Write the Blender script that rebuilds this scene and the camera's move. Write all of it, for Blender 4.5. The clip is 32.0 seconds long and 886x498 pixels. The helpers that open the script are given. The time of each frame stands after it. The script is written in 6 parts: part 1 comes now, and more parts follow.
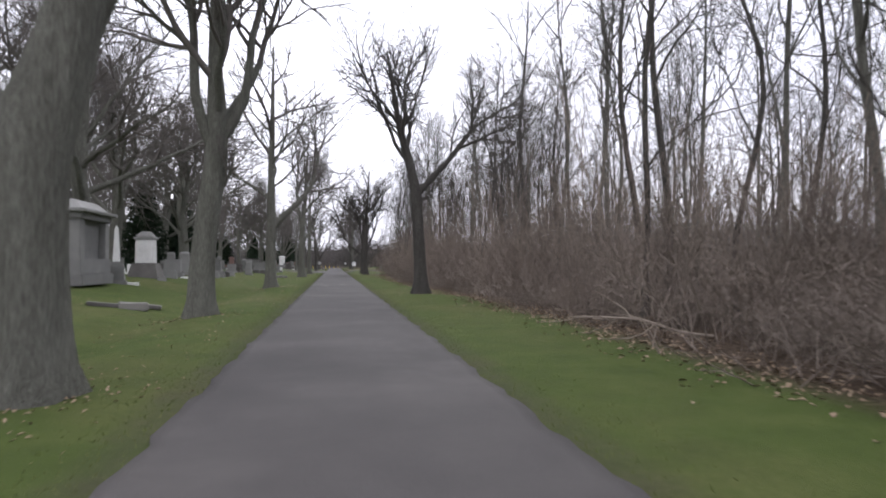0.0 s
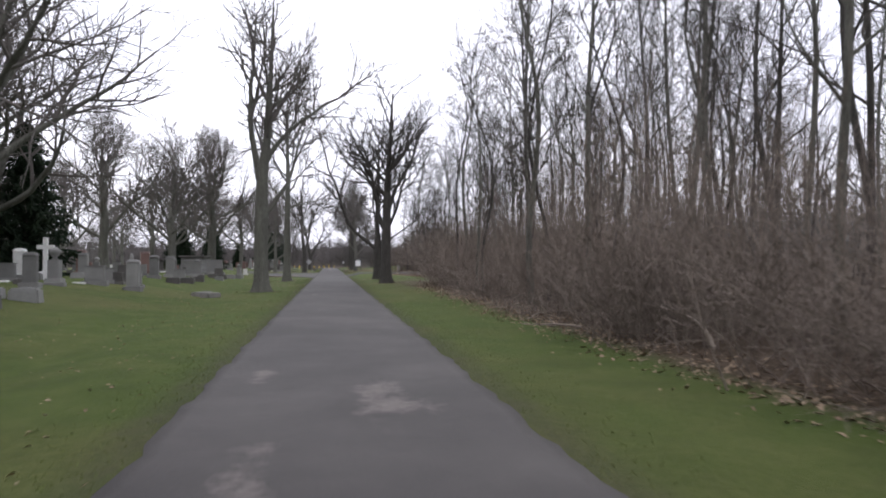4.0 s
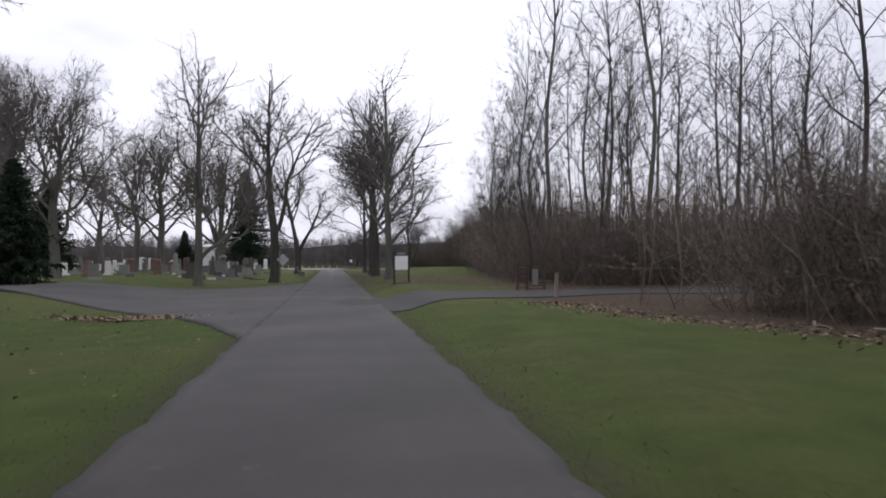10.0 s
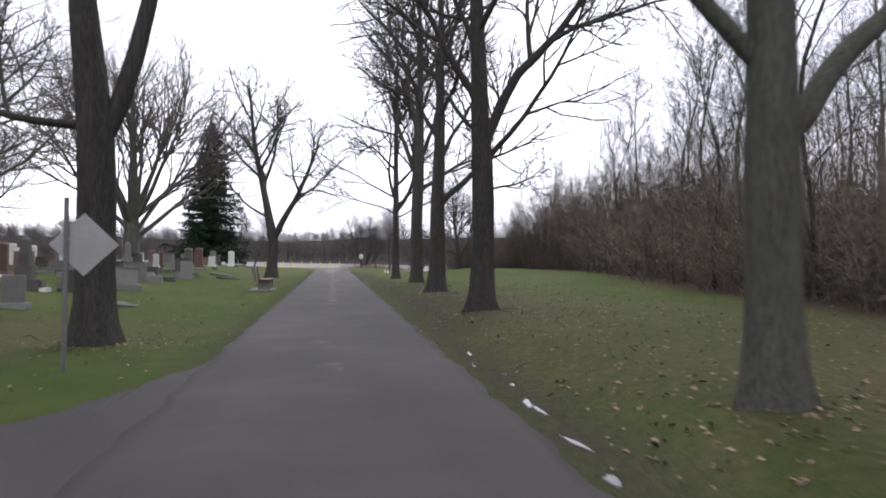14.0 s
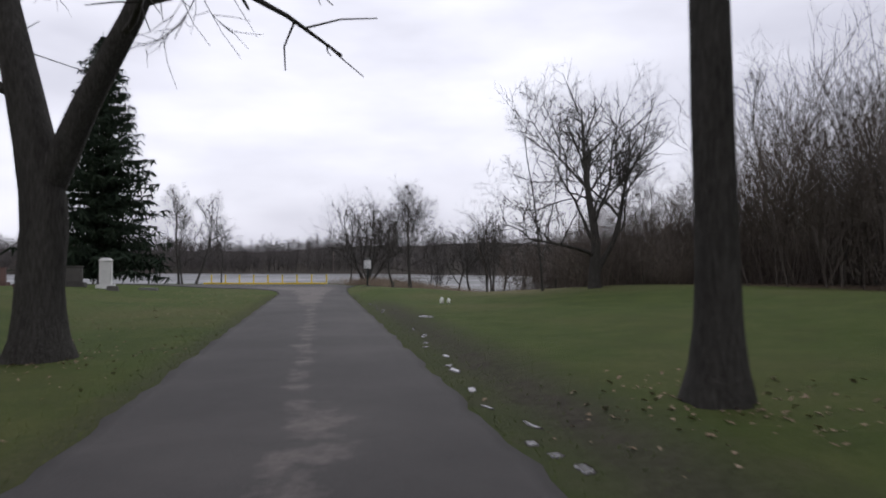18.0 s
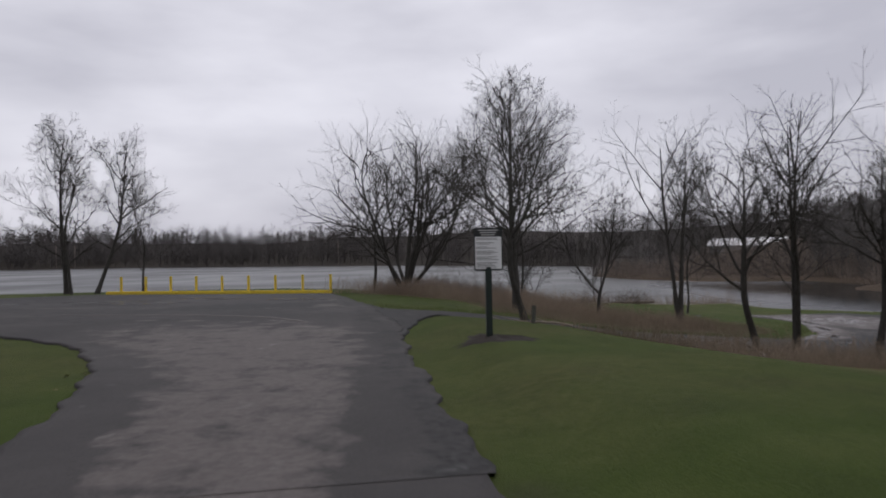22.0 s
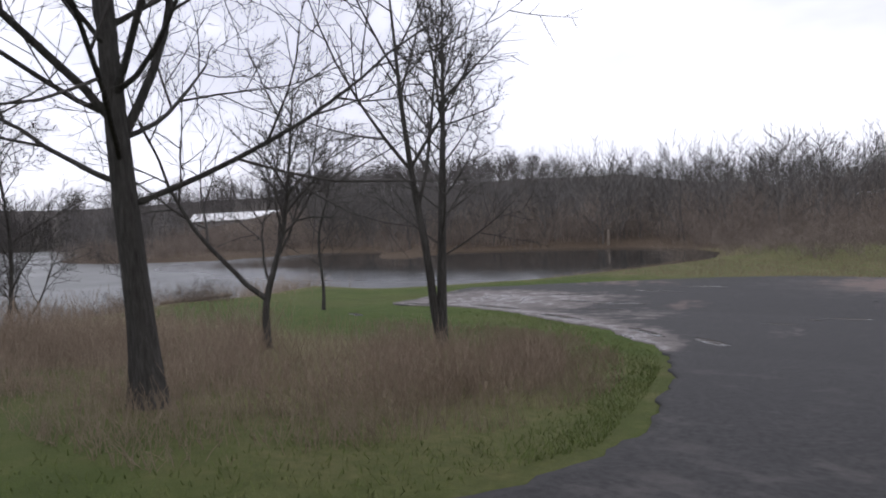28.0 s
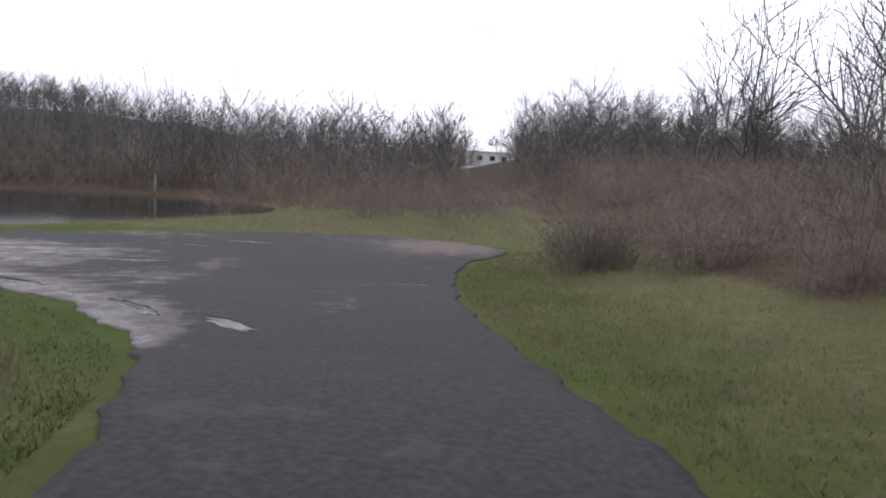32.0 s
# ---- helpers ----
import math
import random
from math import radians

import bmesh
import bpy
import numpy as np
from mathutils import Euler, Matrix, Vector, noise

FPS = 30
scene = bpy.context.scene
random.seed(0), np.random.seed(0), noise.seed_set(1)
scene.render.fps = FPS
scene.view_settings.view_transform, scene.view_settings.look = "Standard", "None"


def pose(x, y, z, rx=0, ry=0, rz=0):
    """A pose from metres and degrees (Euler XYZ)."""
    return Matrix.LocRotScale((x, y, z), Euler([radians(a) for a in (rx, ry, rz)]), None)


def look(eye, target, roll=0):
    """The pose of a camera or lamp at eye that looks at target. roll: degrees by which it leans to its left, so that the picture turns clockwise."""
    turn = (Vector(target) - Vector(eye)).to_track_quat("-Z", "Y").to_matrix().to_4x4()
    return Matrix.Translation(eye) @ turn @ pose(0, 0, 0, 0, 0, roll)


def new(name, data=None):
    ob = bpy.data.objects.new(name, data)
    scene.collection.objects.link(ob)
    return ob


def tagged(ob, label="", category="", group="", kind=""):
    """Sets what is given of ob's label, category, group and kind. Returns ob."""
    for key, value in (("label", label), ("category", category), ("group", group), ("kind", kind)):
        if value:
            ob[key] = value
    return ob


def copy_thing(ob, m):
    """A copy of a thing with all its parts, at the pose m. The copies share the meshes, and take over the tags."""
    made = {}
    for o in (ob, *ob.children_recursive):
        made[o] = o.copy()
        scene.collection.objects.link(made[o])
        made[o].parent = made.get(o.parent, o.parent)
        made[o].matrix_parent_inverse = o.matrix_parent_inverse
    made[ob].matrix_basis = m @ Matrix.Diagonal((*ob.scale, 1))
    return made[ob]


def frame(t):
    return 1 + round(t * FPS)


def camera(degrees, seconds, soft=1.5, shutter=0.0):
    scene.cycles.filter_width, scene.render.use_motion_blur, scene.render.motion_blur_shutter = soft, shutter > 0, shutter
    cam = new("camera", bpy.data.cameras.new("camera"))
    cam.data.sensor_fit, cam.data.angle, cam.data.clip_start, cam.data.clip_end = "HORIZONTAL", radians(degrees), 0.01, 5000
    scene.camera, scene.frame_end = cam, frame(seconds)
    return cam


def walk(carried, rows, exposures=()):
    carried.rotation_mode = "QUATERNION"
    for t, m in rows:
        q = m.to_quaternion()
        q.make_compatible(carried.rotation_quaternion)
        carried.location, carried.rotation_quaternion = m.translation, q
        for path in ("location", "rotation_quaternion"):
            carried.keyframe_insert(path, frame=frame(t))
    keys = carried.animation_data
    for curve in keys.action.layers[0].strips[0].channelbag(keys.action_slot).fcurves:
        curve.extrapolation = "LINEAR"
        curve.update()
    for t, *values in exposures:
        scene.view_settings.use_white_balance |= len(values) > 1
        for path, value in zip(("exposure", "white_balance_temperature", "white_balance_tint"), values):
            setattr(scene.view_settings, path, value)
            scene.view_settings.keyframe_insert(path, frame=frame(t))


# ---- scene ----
cam = camera(67.2, 32.0, soft=1.9, shutter=0.2)
PATH = [
    (0, (-0.2, 14.717, 1.435), (0.122, 16.69, 1.479), -0.0),
    (0.5, (-0.184, 19.395, 1.438), (0.166, 21.363, 1.477), -0.0),
    (1, (-0.15, 24.066, 1.457), (0.194, 26.036, 1.497), 0.2),
    (1.5, (-0.092, 28.744, 1.478), (0.259, 30.712, 1.526), 0.7),
    (2, (-0.074, 33.45, 1.498), (0.256, 35.421, 1.545), 0.3),
    (2.5, (-0.11, 38.206, 1.502), (0.219, 40.178, 1.535), -0.0),
    (3, (-0.155, 43.069, 1.511), (0.17, 45.042, 1.546), -0.1),
    (3.5, (-0.177, 47.949, 1.533), (0.156, 49.921, 1.571), -0.3),
    (5.5, (-0.071, 66.688, 1.460), (0.27, 68.658, 1.498), 0.0),
    (6, (-0.068, 70.992, 1.466), (0.252, 72.966, 1.503), -0.1),
    (6.5, (-0.067, 75.272, 1.469), (0.249, 77.246, 1.503), -0.0),
    (7, (-0.109, 79.588, 1.468), (0.214, 81.562, 1.497), -0.1),
    (7.5, (-0.113, 83.906, 1.466), (0.208, 85.879, 1.495), -0.1),
    (8, (-0.099, 88.268, 1.461), (0.245, 90.238, 1.481), -0.3),
    (8.5, (-0.037, 92.727, 1.465), (0.305, 94.697, 1.480), -0.5),
    (9, (0.068, 97.267, 1.472), (0.407, 99.237, 1.498), -0.6),
    (9.5, (0.085, 101.703, 1.468), (0.414, 103.675, 1.498), -0.6),
    (10, (0.03, 106.104, 1.459), (0.359, 108.076, 1.493), -0.4),
    (10.5, (0.007, 110.438, 1.460), (0.334, 112.41, 1.499), -0.3),
    (11, (-0.089, 114.718, 1.485), (0.231, 116.692, 1.515), -0.3),
    (11.5, (-0.153, 119.049, 1.500), (0.16, 121.024, 1.530), -0.2),
    (12, (-0.191, 123.483, 1.504), (0.133, 125.456, 1.538), -0.1),
    (12.5, (-0.269, 128.069, 1.504), (0.063, 130.041, 1.538), 0.2),
    (13, (-0.25, 132.554, 1.484), (0.068, 134.528, 1.502), 0.3),
    (13.5, (-0.181, 137.145, 1.463), (0.155, 139.116, 1.481), 0.3),
    (14, (-0.042, 141.673, 1.468), (0.286, 143.646, 1.493), 0.7),
    (14.5, (-0.036, 145.951, 1.510), (0.287, 147.925, 1.540), 0.7),
    (16.5, (-0.028, 163.272, 1.416), (0.326, 165.24, 1.454), 0.5),
    (17, (0.029, 167.418, 1.397), (0.387, 169.385, 1.434), 0.3),
    (17.5, (0.096, 171.571, 1.375), (0.461, 173.537, 1.405), 0.1),
    (18, (0.21, 175.568, 1.392), (0.579, 177.533, 1.440), -0.3),
    (18.5, (0.291, 179.583, 1.368), (0.65, 181.55, 1.402), -0.3),
    (19, (0.327, 183.508, 1.340), (0.676, 185.477, 1.383), -0.2),
    (19.5, (0.337, 187.264, 1.330), (0.675, 189.235, 1.377), 0.0),
    (20, (0.362, 191.101, 1.327), (0.705, 193.071, 1.372), -0.0),
    (20.5, (0.43, 194.918, 1.328), (0.773, 196.888, 1.370), -0.3),
    (21, (0.443, 198.613, 1.327), (0.801, 200.58, 1.368), -0.5),
    (21.5, (0.513, 201.908, 1.342), (0.859, 203.878, 1.379), -0.3),
    (22, (0.609, 204.87, 1.422), (0.966, 206.838, 1.441), -1.0),
    (22.5, (0.586, 207.534, 1.482), (0.916, 209.507, 1.486), -0.7),
    (23, (0.548, 209.89, 1.501), (0.864, 211.865, 1.508), -0.6),
    (23.5, (0.502, 211.93, 1.455), (0.81, 213.906, 1.469), -0.3),
    (24, (0.477, 213.694, 1.403), (0.796, 215.669, 1.423), 0.4),
    (24.5, (0.493, 215.194, 1.412), (0.841, 217.163, 1.437), 0.6),
    (25, (0.719, 216.713, 1.391), (1.224, 218.648, 1.418), 0.7),
    (25.5, (1.107, 218.145, 1.354), (1.801, 220.02, 1.376), 0.6),
    (26, (1.61, 219.386, 1.312), (2.492, 221.181, 1.321), 0.2),
    (26.5, (2.189, 220.328, 1.276), (3.275, 222.007, 1.263), -0.5),
    (27, (2.81, 220.834, 1.261), (4.152, 222.316, 1.213), -1.3),
    (27.5, (3.377, 221.173, 1.186), (4.894, 222.474, 1.104), -2.8),
    (28, (3.808, 221.384, 1.106), (5.435, 222.543, 1.008), -2.8),
    (28.5, (4.069, 221.492, 1.063), (5.753, 222.564, 0.939), -3.1),
    (29, (4.262, 221.546, 1.059), (5.991, 222.542, 0.922), -3.3),
    (29.5, (4.664, 221.65, 1.012), (6.463, 222.506, 0.840), -2.9),
    (30, (5.323, 221.794, 0.926), (7.203, 222.438, 0.710), -1.3),
    (30.5, (6.043, 221.861, 0.838), (7.988, 222.264, 0.608), -0.3),
    (31, (7.017, 221.95, 0.703), (8.998, 222.106, 0.477), 1.8),
    (31.5, (8.153, 222.072, 0.518), (10.141, 222.087, 0.298), 2.7),
    (32, (9.523, 222.281, 0.325), (11.51, 222.248, 0.107), 3.4),
]
EXPOSURES = [(0, 0.2, 6330, 10), (3.5, 0.15, 6330, 10), (6, 0.15, 6330, 10), (7, 0.35, 6330, 10), (8, 0.2, 6330, 10), (9, -0.1, 6330, 10), (10, -0.45, 6330, 10), (10.5, -0.42, 6330, 10), (11, -0.2, 6330, 10), (12, 0.05, 6330, 10), (13, 0.1, 6330, 10), (14.5, 0.05, 6330, 10), (16.5, -0.3, 6330, 10), (18, -0.8, 6330, 10), (19, -1.2, 6330, 10), (24.5, -1.2, 6500, 10), (26.5, -0.6, 6230, 10), (28, -0.45, 6230, 10), (30, -0.45, 6230, 10), (32, -0.25, 6230, 10)]
walk(cam, [(t, look(eye, target, roll)) for t, eye, target, roll in PATH], EXPOSURES)

# ---- world, sun, exposure ----
world = bpy.data.worlds.new("overcast_sky")
scene.world = world
world.use_nodes = True
wn, wl = world.node_tree.nodes, world.node_tree.links
wn.clear()
w_out = wn.new("ShaderNodeOutputWorld")
w_bg = wn.new("ShaderNodeBackground")
w_sky = wn.new("ShaderNodeTexSky")
w_sky.sky_type, w_sky.sun_disc = "NISHITA", False
w_sky.sun_elevation, w_sky.sun_rotation = radians(48), radians(200)
w_sky.dust_density = 6.0
w_co = wn.new("ShaderNodeTexCoord")
w_map = wn.new("ShaderNodeMapping")
w_map.inputs["Scale"].default_value = (1.0, 1.0, 3.2)
w_noise = wn.new("ShaderNodeTexNoise")
w_noise.inputs["Scale"].default_value, w_noise.inputs["Detail"].default_value = 2.2, 5.0
w_ramp = wn.new("ShaderNodeValToRGB")
w_ramp.color_ramp.elements[0].position, w_ramp.color_ramp.elements[0].color = 0.3, (5.7, 5.6, 6.3, 1)
w_ramp.color_ramp.elements[1].position, w_ramp.color_ramp.elements[1].color = 0.7, (9.5, 9.35, 10.1, 1)
w_mix = wn.new("ShaderNodeMix")
w_mix.data_type = "RGBA"
w_mix.inputs["Factor"].default_value = 0.9
wl.new(w_co.outputs["Generated"], w_map.inputs["Vector"])
wl.new(w_map.outputs["Vector"], w_noise.inputs["Vector"])
wl.new(w_noise.outputs["Fac"], w_ramp.inputs["Fac"])
wl.new(w_sky.outputs["Color"], w_mix.inputs["A"])
wl.new(w_ramp.outputs["Color"], w_mix.inputs["B"])
wl.new(w_mix.outputs["Result"], w_bg.inputs["Color"])
w_bg.inputs["Strength"].default_value = 0.22
wl.new(w_bg.outputs["Background"], w_out.inputs["Surface"])
sun_data = bpy.data.lights.new("sun", "SUN")
sun_data.energy, sun_data.angle, sun_data.color = 1.2, radians(30), (1.0, 0.97, 0.93)
sun = new("sun", sun_data)
sun.rotation_euler = Euler((radians(42), 0, radians(160)))


# ---- materials ----
def material(name, colours, big=0.6, fine=14.0, rough=0.85, bump=0.25, metal=0.0, spec=0.4, fine_mix=0.45, vary=0.0, stretch=(1, 1, 1), gain=0.68, deep=0.02):
    """Noise-mottled surface; its colours are scaled to set ground brightness against the sky."""
    colours = [tuple(gain * q for q in c) for c in colours]
    m = bpy.data.materials.new(name)
    m.use_nodes = True
    n, l = m.node_tree.nodes, m.node_tree.links
    b = n["Principled BSDF"]
    co = n.new("ShaderNodeTexCoord")
    mp = n.new("ShaderNodeMapping")
    mp.inputs["Scale"].default_value = stretch
    l.new(co.outputs["Object"], mp.inputs["Vector"])
    n1 = n.new("ShaderNodeTexNoise")
    n1.inputs["Scale"].default_value, n1.inputs["Detail"].default_value = big, 6.0
    n1.inputs["Roughness"].default_value = 0.6
    n2 = n.new("ShaderNodeTexNoise")
    n2.inputs["Scale"].default_value, n2.inputs["Detail"].default_value = fine, 5.0
    n2.inputs["Roughness"].default_value = 0.65
    for t in (n1, n2):
        l.new(mp.outputs["Vector"], t.inputs["Vector"])
    r = n.new("ShaderNodeValToRGB")
    e = r.color_ramp.elements
    e[0].position, e[1].position = 0.3, 0.7
    e[0].color, e[1].color = (*colours[0], 1), (*colours[-1], 1)
    for k, c in enumerate(colours[1:-1]):
        x = e.new(0.3 + 0.4 * (k + 1) / (len(colours) - 1))
        x.color = (*c, 1)
    mx = n.new("ShaderNodeMix")
    mx.data_type = "FLOAT"
    mx.inputs["Factor"].default_value = fine_mix
    l.new(n1.outputs["Fac"], mx.inputs["A"])
    l.new(n2.outputs["Fac"], mx.inputs["B"])
    l.new(mx.outputs["Result"], r.inputs["Fac"])
    colour = r.outputs["Color"]
    if vary:
        oi = n.new("ShaderNodeObjectInfo")
        hs = n.new("ShaderNodeHueSaturation")
        mr = n.new("ShaderNodeMapRange")
        mr.inputs["To Min"].default_value, mr.inputs["To Max"].default_value = 1 - vary, 1 + vary
        l.new(oi.outputs["Random"], mr.inputs["Value"])
        l.new(mr.outputs["Result"], hs.inputs["Value"])
        l.new(colour, hs.inputs["Color"])
        colour = hs.outputs["Color"]
    l.new(colour, b.inputs["Base Color"])
    bp = n.new("ShaderNodeBump")
    bp.inputs["Strength"].default_value, bp.inputs["Distance"].default_value = bump, deep
    l.new(n2.outputs["Fac"], bp.inputs["Height"])
    l.new(bp.outputs["Normal"], b.inputs["Normal"])
    b.inputs["Roughness"].default_value, b.inputs["Metallic"].default_value = rough, metal
    b.inputs["Specular IOR Level"].default_value = spec
    return m


def plain(name, colour, rough=0.6, metal=0.0, spec=0.5):
    m = bpy.data.materials.new(name)
    m.use_nodes = True
    b = m.node_tree.nodes["Principled BSDF"]
    b.inputs["Base Color"].default_value = (*colour, 1)
    b.inputs["Roughness"].default_value, b.inputs["Metallic"].default_value = rough, metal
    b.inputs["Specular IOR Level"].default_value = spec
    return m


BARK_GREY = material("bark_grey", [(0.07, 0.07, 0.06), (0.15, 0.15, 0.13), (0.25, 0.25, 0.22)], 1.2, 12, 0.95, 1.0, stretch=(3, 3, 0.45), spec=0.15, gain=0.8, fine_mix=0.65, deep=0.07)
BARK_DARK = material("bark_dark", [(0.036, 0.034, 0.031), (0.078, 0.074, 0.068), (0.14, 0.134, 0.123)], 1.2, 12, 0.95, 1.0, stretch=(3, 3, 0.45), spec=0.15, gain=0.85, fine_mix=0.65, deep=0.07)
TWIG = material("twig", [(0.07, 0.064, 0.06), (0.13, 0.12, 0.112)], 2, 20, 0.9, 0.1, spec=0.15, gain=1.2)
TWIG_DARK = material("twig_dark", [(0.045, 0.042, 0.039), (0.09, 0.084, 0.078)], 2, 20, 0.9, 0.1, spec=0.15, gain=1.0)
BRUSH = material("brush", [(0.1, 0.084, 0.072), (0.185, 0.155, 0.133), (0.3, 0.252, 0.212)], 0.35, 9, 0.95, 0.1, spec=0.1, gain=1.0)
BRUSH_DARK = material("dark_brush", [(0.055, 0.047, 0.041), (0.1, 0.086, 0.075), (0.16, 0.138, 0.12)], 0.35, 9, 0.95, 0.1, spec=0.1, gain=1.15)
# far_wood is lifted in colour, partly to paint in the haze of distance
WOOD_FAR = material("far_wood", [(0.06, 0.055, 0.054), (0.09, 0.083, 0.08), (0.115, 0.105, 0.098)], 0.05, 0.6, 1.0, 0.1, spec=0.05, gain=1.0)
WOOD_MID = material("mid_wood", [(0.075, 0.071, 0.067), (0.12, 0.114, 0.108), (0.165, 0.156, 0.146)], 0.08, 0.8, 1.0, 0.1, spec=0.05, gain=1.0)
GRANITE = material("granite", [(0.18, 0.18, 0.1725), (0.27, 0.27, 0.2625), (0.345, 0.345, 0.33)], 1.1, 40, 0.8, 0.25, vary=0.25)
GRANITE_DARK = material("granite_dark", [(0.077, 0.0735, 0.07), (0.133, 0.126, 0.119), (0.189, 0.182, 0.168)], 1.3, 40, 0.8, 0.25, vary=0.3)
MARBLE = material("marble", [(0.5, 0.5, 0.49), (0.66, 0.66, 0.65), (0.75, 0.75, 0.74)], 0.9, 16, 0.6, 0.1, vary=0.08, gain=1.0)
STONE_RED = material("red_granite", [(0.18, 0.11, 0.095), (0.27, 0.17, 0.15)], 1.2, 40, 0.6, 0.2, vary=0.2)
CONCRETE = material("concrete", [(0.22, 0.215, 0.2), (0.33, 0.32, 0.3)], 1.5, 30, 0.9, 0.3)
TIMBER = material("timber", [(0.2, 0.15, 0.12), (0.31, 0.24, 0.2)], 2, 24, 0.85, 0.3, stretch=(6, 1, 6))
SIGN_GREEN = plain("sign_green", (0.012, 0.022, 0.02), 0.5)
SIGN_BLACK = plain("sign_black", (0.014, 0.016, 0.018), 0.5)
PAPER = material("sign_face", [(0.72, 0.73, 0.76), (0.8, 0.81, 0.83)], 1.5, 5, 0.5, 0.0, gain=1.0)
INK = plain("sign_ink", (0.1, 0.1, 0.11), 0.6)
INK_PALE = plain("sign_ink_pale", (0.5, 0.5, 0.5), 0.6)
METAL_GREY = material("bare_aluminium", [(0.36, 0.36, 0.36), (0.46, 0.46, 0.46)], 3, 30, 0.55, 0.05, metal=0.6, gain=1.0)
GALVANISED = material("galvanised_post", [(0.22, 0.22, 0.22), (0.34, 0.34, 0.34)], 4, 40, 0.55, 0.05, metal=0.5)
YELLOW = material("yellow_paint", [(0.62, 0.44, 0.03), (0.75, 0.56, 0.05)], 3, 30, 0.6, 0.15, gain=1.0)
RUST = material("rusty_iron", [(0.05, 0.034, 0.028), (0.09, 0.058, 0.046)], 4, 40, 0.8, 0.2, gain=1.0)
WHITE_PLASTIC = plain("white_plastic", (0.82, 0.82, 0.8), 0.4)
WHITE_ROOF = material("white_roof", [(0.68, 0.68, 0.69), (0.8, 0.8, 0.81)], 0.1, 1, 0.6, 0.05, gain=1.0)
SIDING = material("grey_siding", [(0.2, 0.2, 0.2), (0.28, 0.28, 0.28)], 0.2, 3, 0.8, 0.05, gain=1.0)
SIDING_PALE = material("pale_siding", [(0.5, 0.5, 0.5), (0.6, 0.6, 0.6)], 0.2, 3, 0.8, 0.05, gain=1.0)
WINDOW_DARK = plain("dark_pane", (0.02, 0.02, 0.025), 0.1)
NEEDLES = material("spruce_needles", [(0.012, 0.022, 0.014), (0.025, 0.042, 0.024), (0.045, 0.062, 0.032)], 0.8, 9, 0.9, 0.1, spec=0.2)
LEAF = material("dead_leaf", [(0.12, 0.085, 0.058), (0.22, 0.165, 0.115), (0.33, 0.265, 0.195)], 3, 9, 0.9, 0.1, spec=0.15, gain=1.0)
MULCH = material("mulch", [(0.02, 0.016, 0.013), (0.05, 0.038, 0.03)], 3, 40, 0.95, 0.8)
STRAW = material("dry_stalk", [(0.2, 0.16, 0.115), (0.32, 0.26, 0.19)], 2, 20, 0.9, 0.1, spec=0.15, gain=0.85)
REED = material("reddish_reed", [(0.14, 0.105, 0.08), (0.26, 0.205, 0.155), (0.42, 0.35, 0.27)], 0.6, 9, 0.95, 0.1, spec=0.1, gain=1.0)
DEADWOOD = material("deadwood", [(0.3, 0.25, 0.2), (0.42, 0.36, 0.3)], 2, 20, 0.9, 0.3)
BLADE = material("grass_blade", [(0.085, 0.12, 0.032), (0.135, 0.175, 0.05), (0.22, 0.22, 0.1)], 0.35, 5, 0.8, 0.05, spec=0.2)
OLIVE_BLADE = material("olive_blade", [(0.1, 0.1, 0.04), (0.17, 0.155, 0.07), (0.26, 0.22, 0.12)], 0.35, 5, 0.85, 0.05, spec=0.2, gain=0.85)

# lawn: grass, with leaf litter, dry grass and soil where the surface data say so
LAWN = bpy.data.materials.new("lawn")
LAWN.use_nodes = True
_n, _l = LAWN.node_tree.nodes, LAWN.node_tree.links
_b = _n["Principled BSDF"]
_co = _n.new("ShaderNodeTexCoord")


def noise_node(scale, detail=6.0, rough=0.6):
    t = _n.new("ShaderNodeTexNoise")
    t.inputs["Scale"].default_value, t.inputs["Detail"].default_value, t.inputs["Roughness"].default_value = scale, detail, rough
    _l.new(_co.outputs["Object"], t.inputs["Vector"])
    return t.outputs["Fac"]


def ramp_node(fac, stops):
    r = _n.new("ShaderNodeValToRGB")
    e = r.color_ramp.elements
    e[0].position, e[0].color = stops[0][0], (*stops[0][1], 1)
    e[1].position, e[1].color = stops[-1][0], (*stops[-1][1], 1)
    for p, c in stops[1:-1]:
        e.new(p).color = (*c, 1)
    _l.new(fac, r.inputs["Fac"])
    return r.outputs["Color"]


def mix_node(fac, a, b):
    m = _n.new("ShaderNodeMix")
    m.data_type = "RGBA"
    _l.new(fac, m.inputs["Factor"])
    _l.new(a, m.inputs["A"])
    _l.new(b, m.inputs["B"])
    return m.outputs["Result"]


def math_node(op, a, b):
    m = _n.new("ShaderNodeMath")
    m.operation, m.use_clamp = op, True
    for k, v in enumerate((a, b)):
        if isinstance(v, float):
            m.inputs[k].default_value = v
        else:
            _l.new(v, m.inputs[k])
    return m.outputs["Value"]


_attr = _n.new("ShaderNodeVertexColor")
_attr.layer_name = "cover"
_sep = _n.new("ShaderNodeSeparateColor")
_l.new(_attr.outputs["Color"], _sep.inputs["Color"])
_big, _mid, _fine, _tiny = noise_node(0.16), noise_node(1.1), noise_node(9.0), noise_node(55.0, 4.0)
_grass_a = ramp_node(_mid, [(0.3, (0.03, 0.049, 0.012)), (0.5, (0.05, 0.077, 0.018)), (0.7, (0.08, 0.102, 0.032))])
_grass_b = ramp_node(_tiny, [(0.3, (0.022, 0.034, 0.009)), (0.65, (0.098, 0.12, 0.036))])
_half = _n.new("ShaderNodeValue")
_half.outputs[0].default_value = 0.42
_grass = mix_node(_half.outputs[0], _grass_a, _grass_b)
